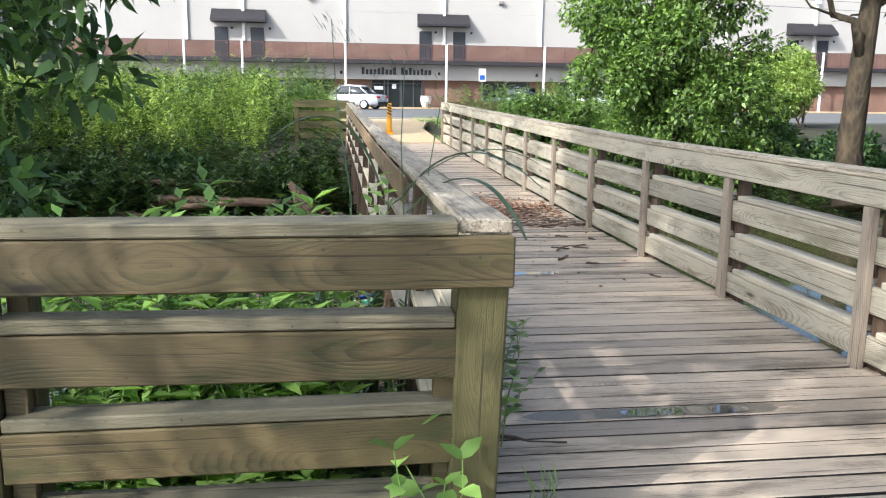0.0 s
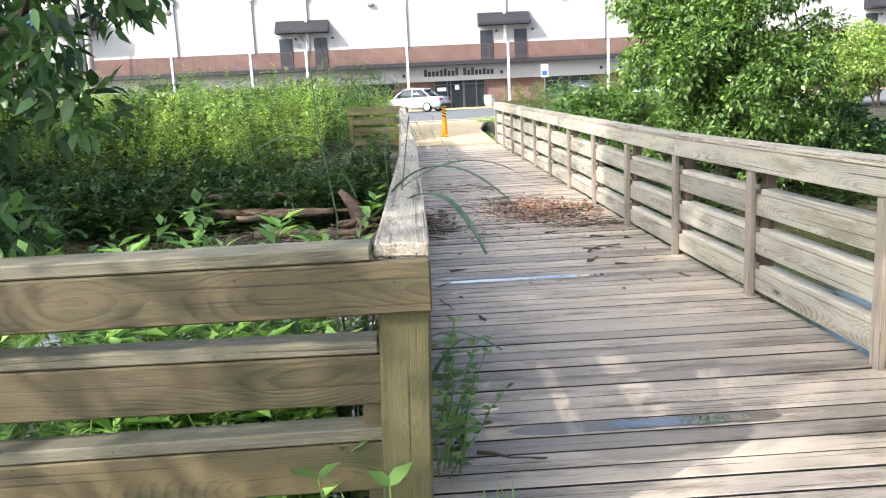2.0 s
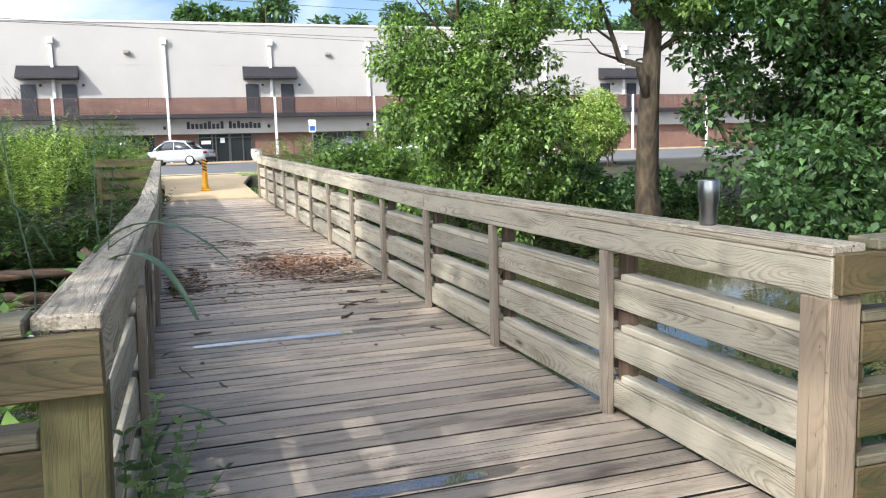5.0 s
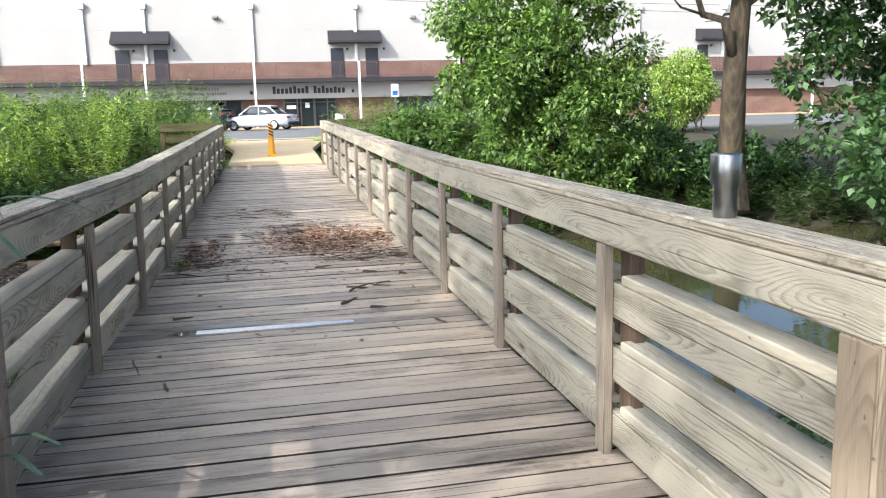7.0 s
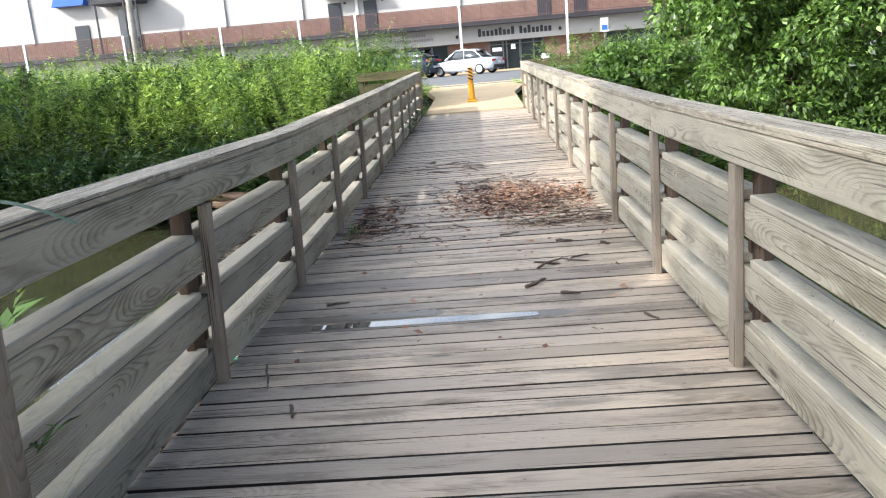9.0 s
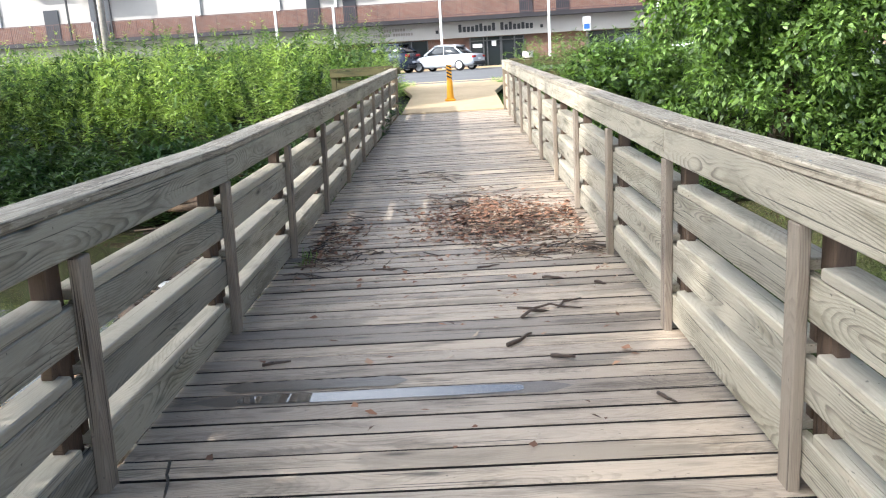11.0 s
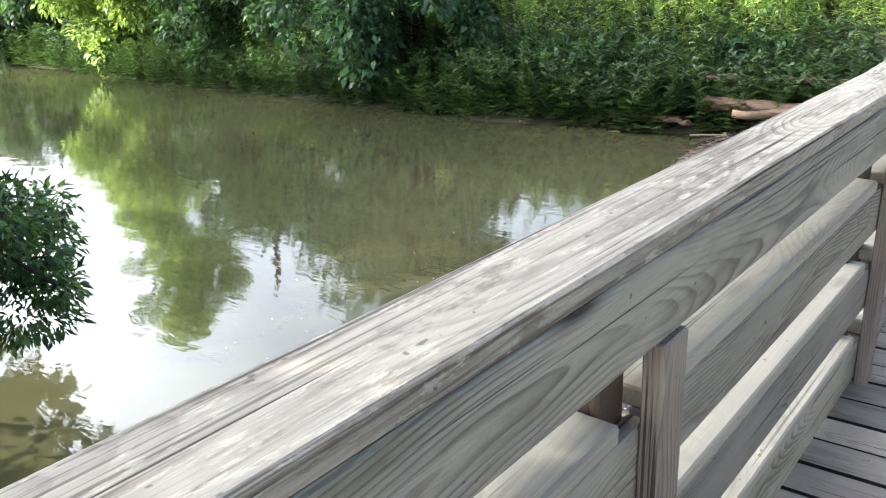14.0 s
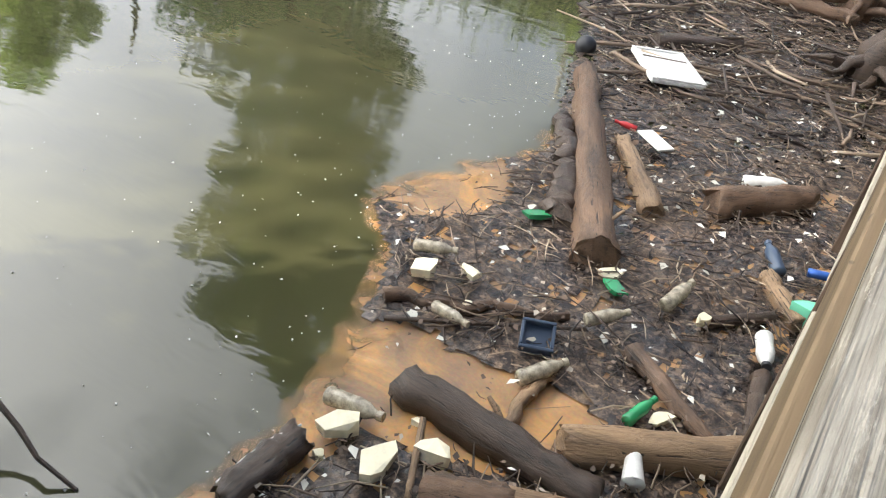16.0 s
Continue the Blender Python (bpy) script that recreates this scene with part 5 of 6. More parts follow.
def scum(x, y):
    best = 0.0
    for cx, cy, rx, ry in ((-1.347, 5.096, 0.62, 0.33), (-2.245, 6.622, 0.45, 0.5), (-1.676, 4.635, 0.3, 0.45), (-0.848, 5.279, 0.32, 0.2)):
        best = max(best, 1 - ((x - cx) / rx) ** 2 - ((y - cy) / ry) ** 2)
    return best + 0.2 * noise.noise(Vector((x * 5, y * 5, 9))) + 0.22 * noise.noise(Vector((x * 17, y * 17, 3)))


def raft_sheet(name, keep, z, relief, step, mat):
    """A thin floating sheet over the cells that keep() accepts."""
    xs = np.arange(-4.3, 2.5, step)
    ys = np.arange(3.9, 15.2, step)
    idx, verts, faces = {}, [], []

    def vert(i, j):
        if (i, j) not in idx:
            x = xs[i] + step * 0.4 * noise.noise(Vector((xs[i] * 7, ys[j] * 7, 1)))
            y = ys[j] + step * 0.4 * noise.noise(Vector((xs[i] * 7, ys[j] * 7, 3)))
            h = relief * (noise.noise(Vector((x * 2.3, y * 2.3, 0))) + 0.6 * noise.noise(Vector((x * 9, y * 9, 7))))
            low = max((scum(x, y) + 0.25) / 0.37, 1 - (x - raft_edge(y) - (0.1 if y < 8 else 0.0)) / 0.22)
            h -= 0.018 * min(1.0, max(0.0, low)) ** 2
            idx[(i, j)] = len(verts)
            verts.append((x, y, z + h))
        return idx[(i, j)]

    for j in range(len(ys) - 1):
        for i in range(len(xs) - 1):
            if keep(xs[i] + step / 2, ys[j] + step / 2):
                faces.append((vert(i, j), vert(i + 1, j), vert(i + 1, j + 1), vert(i, j + 1)))
    me = bpy.data.meshes.new(name)
    me.from_pydata(verts, [], faces)
    me.polygons.foreach_set("use_smooth", [True] * len(faces))
    me.materials.append(mat)
    return new(name, me)


def wet_mud():
    m, t, b = material("wet_flotsam", 0.4)
    c = coords(t, (1.0,) * 3)
    n1 = nd(t, "ShaderNodeTexNoise", Scale=1.6, Detail=9.0, Roughness=0.7, Distortion=0.6)
    n2 = nd(t, "ShaderNodeTexNoise", Scale=22.0, Detail=6.0, Roughness=0.75)
    n3 = nd(t, "ShaderNodeTexVoronoi", Scale=34.0)
    for n in (n1, n2, n3):
        t.links.new(c.outputs["Vector"], n.inputs["Vector"])
    r = ramp(t, [(0.4, (0.014, 0.010, 0.009)), (0.5, (0.075, 0.055, 0.043)), (0.59, (0.19, 0.14, 0.10)), (0.72, (0.50, 0.37, 0.25))])
    t.links.new(n2.outputs["Fac"], r.inputs["Fac"])
    r1 = ramp(t, [(0.35, (0.5, 0.5, 0.55)), (0.65, (1.2, 1.12, 1.0))])
    t.links.new(n1.outputs["Fac"], r1.inputs["Fac"])
    col = mixed(t, 1.0, r.outputs["Color"], r1.outputs["Color"], "MULTIPLY")
    t.links.new(col, b.inputs["Base Color"])
    rr = ramp(t, [(0.45, (0.06, 0.06, 0.06)), (0.56, (0.65, 0.65, 0.65))])
    t.links.new(n1.outputs["Fac"], rr.inputs["Fac"])
    t.links.new(rr.outputs["Color"], b.inputs["Roughness"])
    h = mixed(t, 0.4, n2.outputs["Fac"], n3.outputs["Distance"])
    bump(t, b, h, 0.6, 0.016)
    return m


def foam_scum():
    m, t, b = material("orange_scum", 0.55)
    c = coords(t, (1.0,) * 3)
    n1 = nd(t, "ShaderNodeTexNoise", Scale=2.6, Detail=8.0, Roughness=0.65, Distortion=0.8)
    t.links.new(c.outputs["Vector"], n1.inputs["Vector"])
    r = ramp(t, [(0.3, (0.20, 0.13, 0.09)), (0.48, (0.36, 0.21, 0.10)), (0.6, (0.56, 0.29, 0.09)), (0.75, (0.46, 0.32, 0.19))])
    t.links.new(n1.outputs["Fac"], r.inputs["Fac"])
    n2 = nd(t, "ShaderNodeTexNoise", Scale=60.0, Detail=4.0)
    t.links.new(c.outputs["Vector"], n2.inputs["Vector"])
    t.links.new(mixed(t, 0.25, r.outputs["Color"], n2.outputs["Color"], "OVERLAY"), b.inputs["Base Color"])
    bump(t, b, n2.outputs["Fac"], 0.2, 0.004)
    # the film thins out towards open water
    film = t.nodes.new("ShaderNodeAttribute")
    film.attribute_name = "film"
    n3 = nd(t, "ShaderNodeTexNoise", Scale=4.5, Detail=4.0, Roughness=0.55, Distortion=0.8)
    t.links.new(c.outputs["Vector"], n3.inputs["Vector"])
    cover_n = t.nodes.new("ShaderNodeMath")
    cover_n.operation = "ADD"
    t.links.new(film.outputs["Fac"], cover_n.inputs[0])
    t.links.new(n3.outputs["Fac"], cover_n.inputs[1])
    thin = ramp(t, [(0.55, (0, 0, 0)), (0.95, (0.92, 0.92, 0.92))])
    t.links.new(cover_n.outputs[0], thin.inputs["Fac"])
    clear = t.nodes.new("ShaderNodeBsdfTransparent")
    mx = t.nodes.new("ShaderNodeMixShader")
    t.links.new(thin.outputs["Color"], mx.inputs["Fac"])
    t.links.new(clear.outputs["BSDF"], mx.inputs[1])
    t.links.new(b.outputs["BSDF"], mx.inputs[2])
    t.links.new(mx.outputs["Shader"], t.nodes["Material Output"].inputs["Surface"])
    return m


SCUM = foam_scum()
MUD = wet_mud()
def scum_sheet():
    ys = np.arange(3.9, 8.3, 0.035)
    us = np.linspace(0, 1, 24)
    verts = [(raft_edge(y) + (0.5 - raft_edge(y)) * u ** 1.4, y, -0.9985 + 0.003 * min(1, u * 6)) for y in ys for u in us]
    n = len(us)
    faces = [(j * n + i, j * n + i + 1, (j + 1) * n + i + 1, (j + 1) * n + i) for j in range(len(ys) - 1) for i in range(n - 1)]
    me = bpy.data.meshes.new("foam_scum")
    me.from_pydata(verts, [], faces)
    me.attributes.new("film", "FLOAT", "POINT").data.foreach_set("value", [min(0.6, u * 2.6) for y in ys for u in us])
    me.materials.append(SCUM)
    return new("foam_scum", me)


tagged(scum_sheet(), "orange-brown foam scum on the water", "scum", kind="stuff")
tagged(raft_sheet("flotsam_mat", lambda x, y: x > raft_edge(y) + (0.12 if y < 8 else 0.0) and scum(x, y) < 0.12 and y < far_bank(x) + 0.4, -0.975, 0.013, 0.034, MUD), "wet brown mat of floating leaf and bark debris", "debris", kind="stuff")


def stick_cloud(name, label, seed, spots, lengths, radii, mat, rise=0.06):
    """Many thin bent twigs in one mesh: square prisms of two joints."""
    r = rng(seed)
    spots = np.asarray(spots, float)
    n = len(spots)
    lengths, radii = np.broadcast_to(lengths, (n,)), np.broadcast_to(radii, (n,))
    a = r.random(n) * math.pi * 2
    d = np.stack([np.cos(a), np.sin(a), r.normal(size=n) * rise], axis=1)
    side = np.stack([-np.sin(a), np.cos(a), np.zeros(n)], axis=1)
    up = np.tile([0, 0, 1.0], (n, 1))
    bend = side * (r.normal(size=n) * 0.08 * lengths)[:, None]
    rings = []
    for u, off, k in ((-0.5, 0, 0.9), (0.0, 1, 1.0), (0.5, 0, 0.5)):
        c = spots + d * (lengths * u)[:, None] + bend * off
        rr = (radii * k)[:, None]
        rings.append(np.stack([c + side * rr, c + up * rr, c - side * rr, c - up * rr], axis=1))
    v = np.concatenate(rings, axis=1)
    quads = []
    for lv in (0, 1):
        for k in range(4):
            quads.append([lv * 4 + k, lv * 4 + (k + 1) % 4, lv * 4 + 4 + (k + 1) % 4, lv * 4 + 4 + k])
    quads.append([8, 9, 10, 11])
    quads.append([3, 2, 1, 0])
    q = (np.arange(n)[:, None, None] * 12 + np.array(quads)[None]).reshape(-1, 4)
    me = bpy.data.meshes.new(name)
    me.vertices.add(n * 12)
    me.vertices.foreach_set("co", v.reshape(-1))
    me.loops.add(q.size)
    me.loops.foreach_set("vertex_index", q.reshape(-1).astype(np.int32))
    me.polygons.add(len(q))
    me.polygons.foreach_set("loop_start", (np.arange(len(q)) * 4).astype(np.int32))
    me.update(calc_edges=True)
    me.materials.append(mat)
    return tagged(new(name, me), label, "debris", kind="stuff")


def island(name, stops, rough=0.8):
    m, t, b = material(name, rough)
    g = t.nodes.new("ShaderNodeNewGeometry")
    r = ramp(t, stops)
    t.links.new(g.outputs["Random Per Island"], r.inputs["Fac"])
    t.links.new(r.outputs["Color"], b.inputs["Base Color"])
    return m


TWIG = island("twig_bark", [(0.0, (0.015, 0.01, 0.008)), (0.4, (0.06, 0.04, 0.028)), (0.6, (0.12, 0.082, 0.055)), (0.85, (0.26, 0.185, 0.125)), (1.0, (0.45, 0.36, 0.25))], 0.7)
CHIP = island("litter_chip", [(0.0, (0.03, 0.022, 0.018)), (0.55, (0.11, 0.075, 0.052)), (0.85, (0.22, 0.155, 0.11)), (1.0, (0.5, 0.44, 0.35))], 0.8)
LITTER = island("deck_litter", [(0.0, (0.07, 0.04, 0.026)), (0.5, (0.22, 0.105, 0.06)), (0.85, (0.36, 0.19, 0.11)), (1.0, (0.5, 0.4, 0.3))], 0.85)
FOAM_BIT = island("foam_bit", [(0.0, (0.5, 0.47, 0.38)), (1.0, (0.8, 0.78, 0.7))], 0.7)


def raft_spots(seed, n, y0, y1, bare=0.25, far=2.2):
    r = rng(seed)
    out = []
    while len(out) < n:
        y = r.uniform(y0, y1)
        x = r.uniform(-3.9, far)
        if x > raft_edge(y) + 0.15 and (scum(x, y) < 0.1 or r.random() < bare * 0.3) and y < far_bank(x) + 0.6:
            out.append((x, y, max(-0.955, ground_z(x, y)) + r.random() * 0.04))
    return out


r = rng(401)
sp = raft_spots(402, 6500, 4.1, 14.9, far=0.4)
stick_cloud("twigs", "tangled wet twigs and bark on the raft", 403, sp, r.uniform(0.04, 0.36, len(sp)) ** 1.3, r.uniform(0.0015, 0.0055, len(sp)), TWIG)
sp = raft_spots(404, 240, 8.8, 14.9, far=0.2)
stick_cloud("branches", "pale driftwood branches heaped on the raft", 405, sp, r.uniform(0.3, 1.1, len(sp)), r.uniform(0.006, 0.02, len(sp)), TWIG, 0.1)


def litter(name, label, seed, spots, size, mat, kind="stuff"):
    r = rng(seed)
    n = len(spots)
    a = r.random(n) * 6.283
    d = np.stack([np.cos(a), np.sin(a), r.normal(size=n) * 0.12], axis=1)
    up = np.tile([0, 0, 1.0], (n, 1)) + r.normal(size=(n, 3)) * 0.25
    ln = size * r.uniform(0.4, 1.4, n)
    return tagged(new(name, leaf_mesh(name, spots, d, up, ln, ln * r.uniform(0.35, 0.9, n), mat, 0.1)), label, "debris", kind=kind)


litter("bark_chips", "brown bark chips and dead leaves on the raft", 406, raft_spots(407, 11000, 4.1, 14.9, 0.35, 0.4), 0.03, CHIP)
litter("foam_crumbs", "pale crumbs of foam among the flotsam", 408, raft_spots(409, 480, 4.1, 12.0, 1.0, 0.3), 0.05, FOAM_BIT)
r = rng(410)
sp = []
while len(sp) < 300:
    x, y = r.uniform(-7, 0), r.uniform(2.8, 9)
    if x < raft_edge(y) + 0.2 and r.random() < math.exp(-abs(raft_edge(y) - x) / 1.1):
        sp.append((x, y, -0.997))
litter("foam_flecks", "white foam flecks drifting on the water", 411, sp, 0.013, FOAM_BIT)

DRIFT = wood("driftwood", (0.19, 0.112, 0.064), (0.055, 0.032, 0.02), (0.028, 0.019, 0.013), 0.95, 0.5, 0.6, 0.5, 0.3, 0.03, 1.0)
DRIFT_PALE = wood("driftwood_pale", (0.36, 0.235, 0.13), (0.14, 0.082, 0.045), (0.075, 0.047, 0.03), 0.85, 0.6, 0.6, 0.5, 0.3, 0.03, 1.0)
DRIFT_BLACK = wood("driftwood_black", (0.10, 0.066, 0.045), (0.022, 0.016, 0.012), (0.014, 0.011, 0.009), 0.7, 0.4, 0.6, 0.2, 0.45, 0.03, 1.0)
FLOAT = -0.985


def log(label, a, b, r0, r1, mat, seed, lift=0.3, bends=0.025, branch=None):
    """A drifting log: its mesh lies along local X so that the grain runs with it."""
    r = rng(seed)
    a, b = Vector((*a, 0)), Vector((*b, 0))
    ln = (b - a).length
    bm = bmesh.new()
    n = 14
    pts = [Vector((ln * k / n - ln / 2, r.normal() * bends * r0 * 3, r.normal() * bends * r0)) for k in range(n + 1)]
    rad = [(r0 + (r1 - r0) * k / n) * (1 + 0.05 * r.normal()) for k in range(n + 1)]
    tube(bm, pts, rad, 18, 0.1)
    for v in bm.verts:
        w = Vector((0, v.co.y, v.co.z)).normalized()
        k = noise.noise(Vector((v.co.x * 1.5, w.y * 3.2, w.z * 3.2 + seed))) * 0.2 + noise.noise(Vector((v.co.x * 5.0 + seed, w.y * 1.2, w.z * 1.2))) * 0.14
        v.co += w * r0 * k
        if abs(v.co.x) > ln * 0.42:
            v.co.x += r0 * 0.5 * noise.noise(Vector((seed, w.y * 2.5, w.z * 2.5)))
    if branch:
        k, ang, bl = branch
        tube(bm, [pts[k], pts[k] + Vector((bl * 0.5, math.sin(ang) * bl * 0.6, 0.02)), pts[k] + Vector((bl * 0.6, math.sin(ang) * bl, 0.05))], [r1 * 0.8, r1 * 0.6, r1 * 0.35], 8, 0.2)
    ob = part("log", bm, mat, None, smooth=True)
    ob.data.polygons.foreach_set("use_smooth", [len(p.vertices) < 8 for p in ob.data.polygons])
    mid = (a + b) / 2
    ob.matrix_world = Matrix.Translation((mid.x, mid.y, FLOAT + r0 * lift)) @ Matrix.Rotation(math.atan2(b.y - a.y, b.x - a.x), 4, "Z")
    return tagged(ob, label, "log", "drift logs")


log("thick brown barkless log floating among debris", (-1.147, 6.406), (-2.295, 8.702), 0.115, 0.088, DRIFT, 1, 0.45)
log("short black waterlogged log", (-1.467, 6.622), (-1.716, 7.266), 0.085, 0.07, DRIFT_BLACK, 2, 0.3, 0.08)
log("short black waterlogged stump", (-1.756, 7.293), (-2.055, 7.869), 0.07, 0.055, DRIFT_BLACK, 3, 0.3, 0.1)
log("slim pale driftwood log afloat", (-1.098, 7.087), (-1.627, 7.869), 0.075, 0.05, DRIFT_PALE, 4, 0.4)
log("short reddish brown log on twigs", (-0.858, 7.409), (-0.419, 7.94), 0.10, 0.095, DRIFT, 5, 0.5)
log("dark waterlogged log lying across the scum", (-1.357, 5.041), (-0.499, 5.004), 0.08, 0.075, DRIFT_BLACK, 6, 0.5)
log("pale brown log lying against the bridge", (-0.719, 5.151), (-0.02, 5.626), 0.085, 0.08, DRIFT_PALE, 7, 0.6)
log("crooked pale stick like a bone", (-0.948, 5.096), (-0.948, 5.59), 0.03, 0.024, DRIFT_PALE, 8, 0.8, 0.1, (0, 1.57, 0.12))
log("dark short log with a rope beside it", (-1.486, 4.562), (-1.497, 4.2), 0.07, 0.06, DRIFT_BLACK, 9, 0.5)
log("brown sawn stump end floating", (-0.998, 4.635), (-0.719, 4.756), 0.09, 0.095, DRIFT, 10, 0.5)
log("slim pale stick across foam", (-1.188, 4.912), (-1.018, 4.58), 0.014, 0.012, DRIFT_PALE, 11, 4.0)
log("dark bent branch among debris", (-1.776, 5.444), (-1.048, 5.899), 0.035, 0.02, DRIFT, 12, 0.7, 0.25)
log("long thin dark stick afloat", (-1.676, 5.316), (-0.948, 5.863), 0.012, 0.010, DRIFT_BLACK, 13, 2.5)
log("brown branch stub among debris", (-0.719, 5.863), (-0.26, 5.553), 0.05, 0.03, DRIFT, 14, 0.7)
log("dark branch stub beside bridge", (-0.2, 6.098), (-0.14, 5.681), 0.045, 0.035, DRIFT_BLACK, 15, 0.7)
log("pale split log beside bridge", (-0.399, 6.891), (-0.16, 6.586), 0.05, 0.045, DRIFT_PALE, 16, 0.8)
log("dark pipe-like branch among debris", (-0.539, 6.298), (-0.28, 6.586), 0.03, 0.028, DRIFT_BLACK, 17, 1.0)
log("thin stick leaning on the thick log", (-1.247, 6.37), (-1.197, 6.846), 0.012, 0.010, DRIFT_PALE, 18, 9.0)
log("dark driftwood log among twigs", (-2.195, 9.954), (-1.596, 10.55), 0.07, 0.05, DRIFT_BLACK, 19, 0.6)
log("thick pale fallen log on the far bank", (-3.891, 13.445), (-1.497, 12.959), 0.10, 0.07, DRIFT, 20, 4.2)
log("long bare branch on the far bank", (-4.389, 14.008), (-1.896, 13.687), 0.07, 0.035, DRIFT, 21, 10.0, 0.15)
log("grey fallen log on the far bank", (-2.893, 12.632), (-0.898, 12.222), 0.09, 0.06, DRIFT, 22, 1.2, 0.1)
log("grey fallen log on the far bank", (-3.292, 12.878), (-0.998, 13.445), 0.055, 0.03, DRIFT_PALE, 23, 7.0, 0.15)
log("dark fallen branch on the far bank", (-5.487, 13.526), (-3.99, 13.203), 0.06, 0.04, DRIFT, 24, 3.0, 0.2)


def root_stump(label, at, trunk, radii, roots, reach, seed, mat):
    r = rng(seed)
    st = empty("root_stump", label, "stump", "stranded stumps", at=at)
    bm = bmesh.new()
    part("trunk", tube(bm, trunk, radii, 12, 0.5), mat, st, smooth=True)
    for k in range(roots):
        a = k * 6.283 / roots + 0.3
        bm = bmesh.new()
        tube(bm, crooked(r, (0, 0, 0.12), (math.cos(a) * reach, math.sin(a) * reach, -0.1 + 0.25 * r.random()), 5, 0.35), [0.075, 0.06, 0.045, 0.035, 0.022, 0.008], 7, 0.3)
        part("root", bm, mat, st, smooth=True)
    return st


root_stump("twisted grey root stump on the flotsam", (-0.998, 12.632, -0.85), [(0, 0, -0.2), (0.05, 0, 0.15), (-0.12, 0.08, 0.42), (-0.34, 0.1, 0.7)], [0.2, 0.17, 0.12, 0.05], 7, 0.6, 430, DRIFT)
root_stump("muddy root stump stranded on the flotsam", (-0.499, 10.635, -0.95), [(0, 0, -0.1), (0, 0, 0.25), (0.12, 0, 0.5)], [0.2, 0.16, 0.08], 10, 0.6, 431, DRIFT_BLACK)


FOAM = plain("foam_plastic", (0.84, 0.76, 0.54), 0.7, 0, 0.15, 20.0, 0.4)
WHITE_PL = plain("white_plastic", (0.72, 0.70, 0.65), 0.4, 0, 0.2, 14.0)
GREEN_PL = plain("green_plastic", (0.03, 0.26, 0.10), 0.25)
MINT_PL = plain("mint_plastic_bag", (0.16, 0.55, 0.36), 0.4)
BLUE_PL = plain("blue_grey_plastic", (0.05, 0.075, 0.12), 0.4)
BLUE_CAN = plain("blue_can", (0.04, 0.12, 0.42), 0.3, 0.4)
CLOUDY = plain("cloudy_bottle_plastic", (0.36, 0.31, 0.225), 0.15, 0, 0.7, 26.0, 0.5)
RED_PL = plain("red_print", (0.55, 0.03, 0.03), 0.4)


def chunk(label, at, size, seed, mat=FOAM):
    """A broken angular slab."""
    q = rng(900 + seed)
    bm = bmesh.new()
    for k in range(7):
        a = k * 0.9 + q.normal() * 0.25
        rad = q.uniform(0.45, 0.95)
        for z in (-0.5, 0.5):
            bm.verts.new((math.cos(a) * size[0] * rad * (0.8 + 0.3 * q.random()), math.sin(a) * size[1] * rad, (z + q.normal() * 0.18) * size[2]))
    bmesh.ops.convex_hull(bm, input=bm.verts[:])
    return tagged(part("foam_block", bm, mat, at=Matrix.Translation((at[0], at[1], -0.955 + size[2] * 0.5)) @ Matrix.Rotation(seed * 1.3, 4, "Z")), label, "foam", "foam pieces")


for k, (x, y, sx, sy, sz) in enumerate(((-1.746, 5.718, .085, .075, .05), (-1.567, 5.854, .085, .06, .03), (-1.417, 4.691, .1, .085, .06), (-1.188, 4.645, .13, .1, .06), (-1.058, 4.802, .09, .06, .05), (-1.197, 4.894, .03, .03, .03),
                                        (-1.437, 5.626, .035, .035, .03), (-0.469, 5.553, .08, .05, .02), (-1.377, 4.543, .03, .03, .03), (-1.048, 6.334, .1, .07, .02), (-0.539, 6.27, .045, .045, .05), (-0.17, 5.872, .04, .03, .03))):
    chunk("cream broken foam block among flotsam", (x, y), (sx, sy, sz), k + 1)


def lathe_thing(name, label, cat, prof, mat, at, heading, tilt=88, lid=None, group=""):
    """A turned thing lying on the raft: prof is (height, radius)."""
    bm = bmesh.new()
    tube(bm, [(0, 0, h) for h, _ in prof], [q for _, q in prof], 14)
    ob = part(name, bm, mat, smooth=True)
    ob.matrix_world = Matrix.Translation(at) @ Matrix.Rotation(radians(heading), 4, "Z") @ Matrix.Rotation(radians(tilt), 4, "Y")
    if lid:
        h, q, lm = lid
        bm = bmesh.new()
        tube(bm, [(0, 0, h), (0, 0, h + 0.025)], [q, q], 12)
        c = part("cap", bm, lm)
        c.parent = ob
    return tagged(ob, label, cat, group)


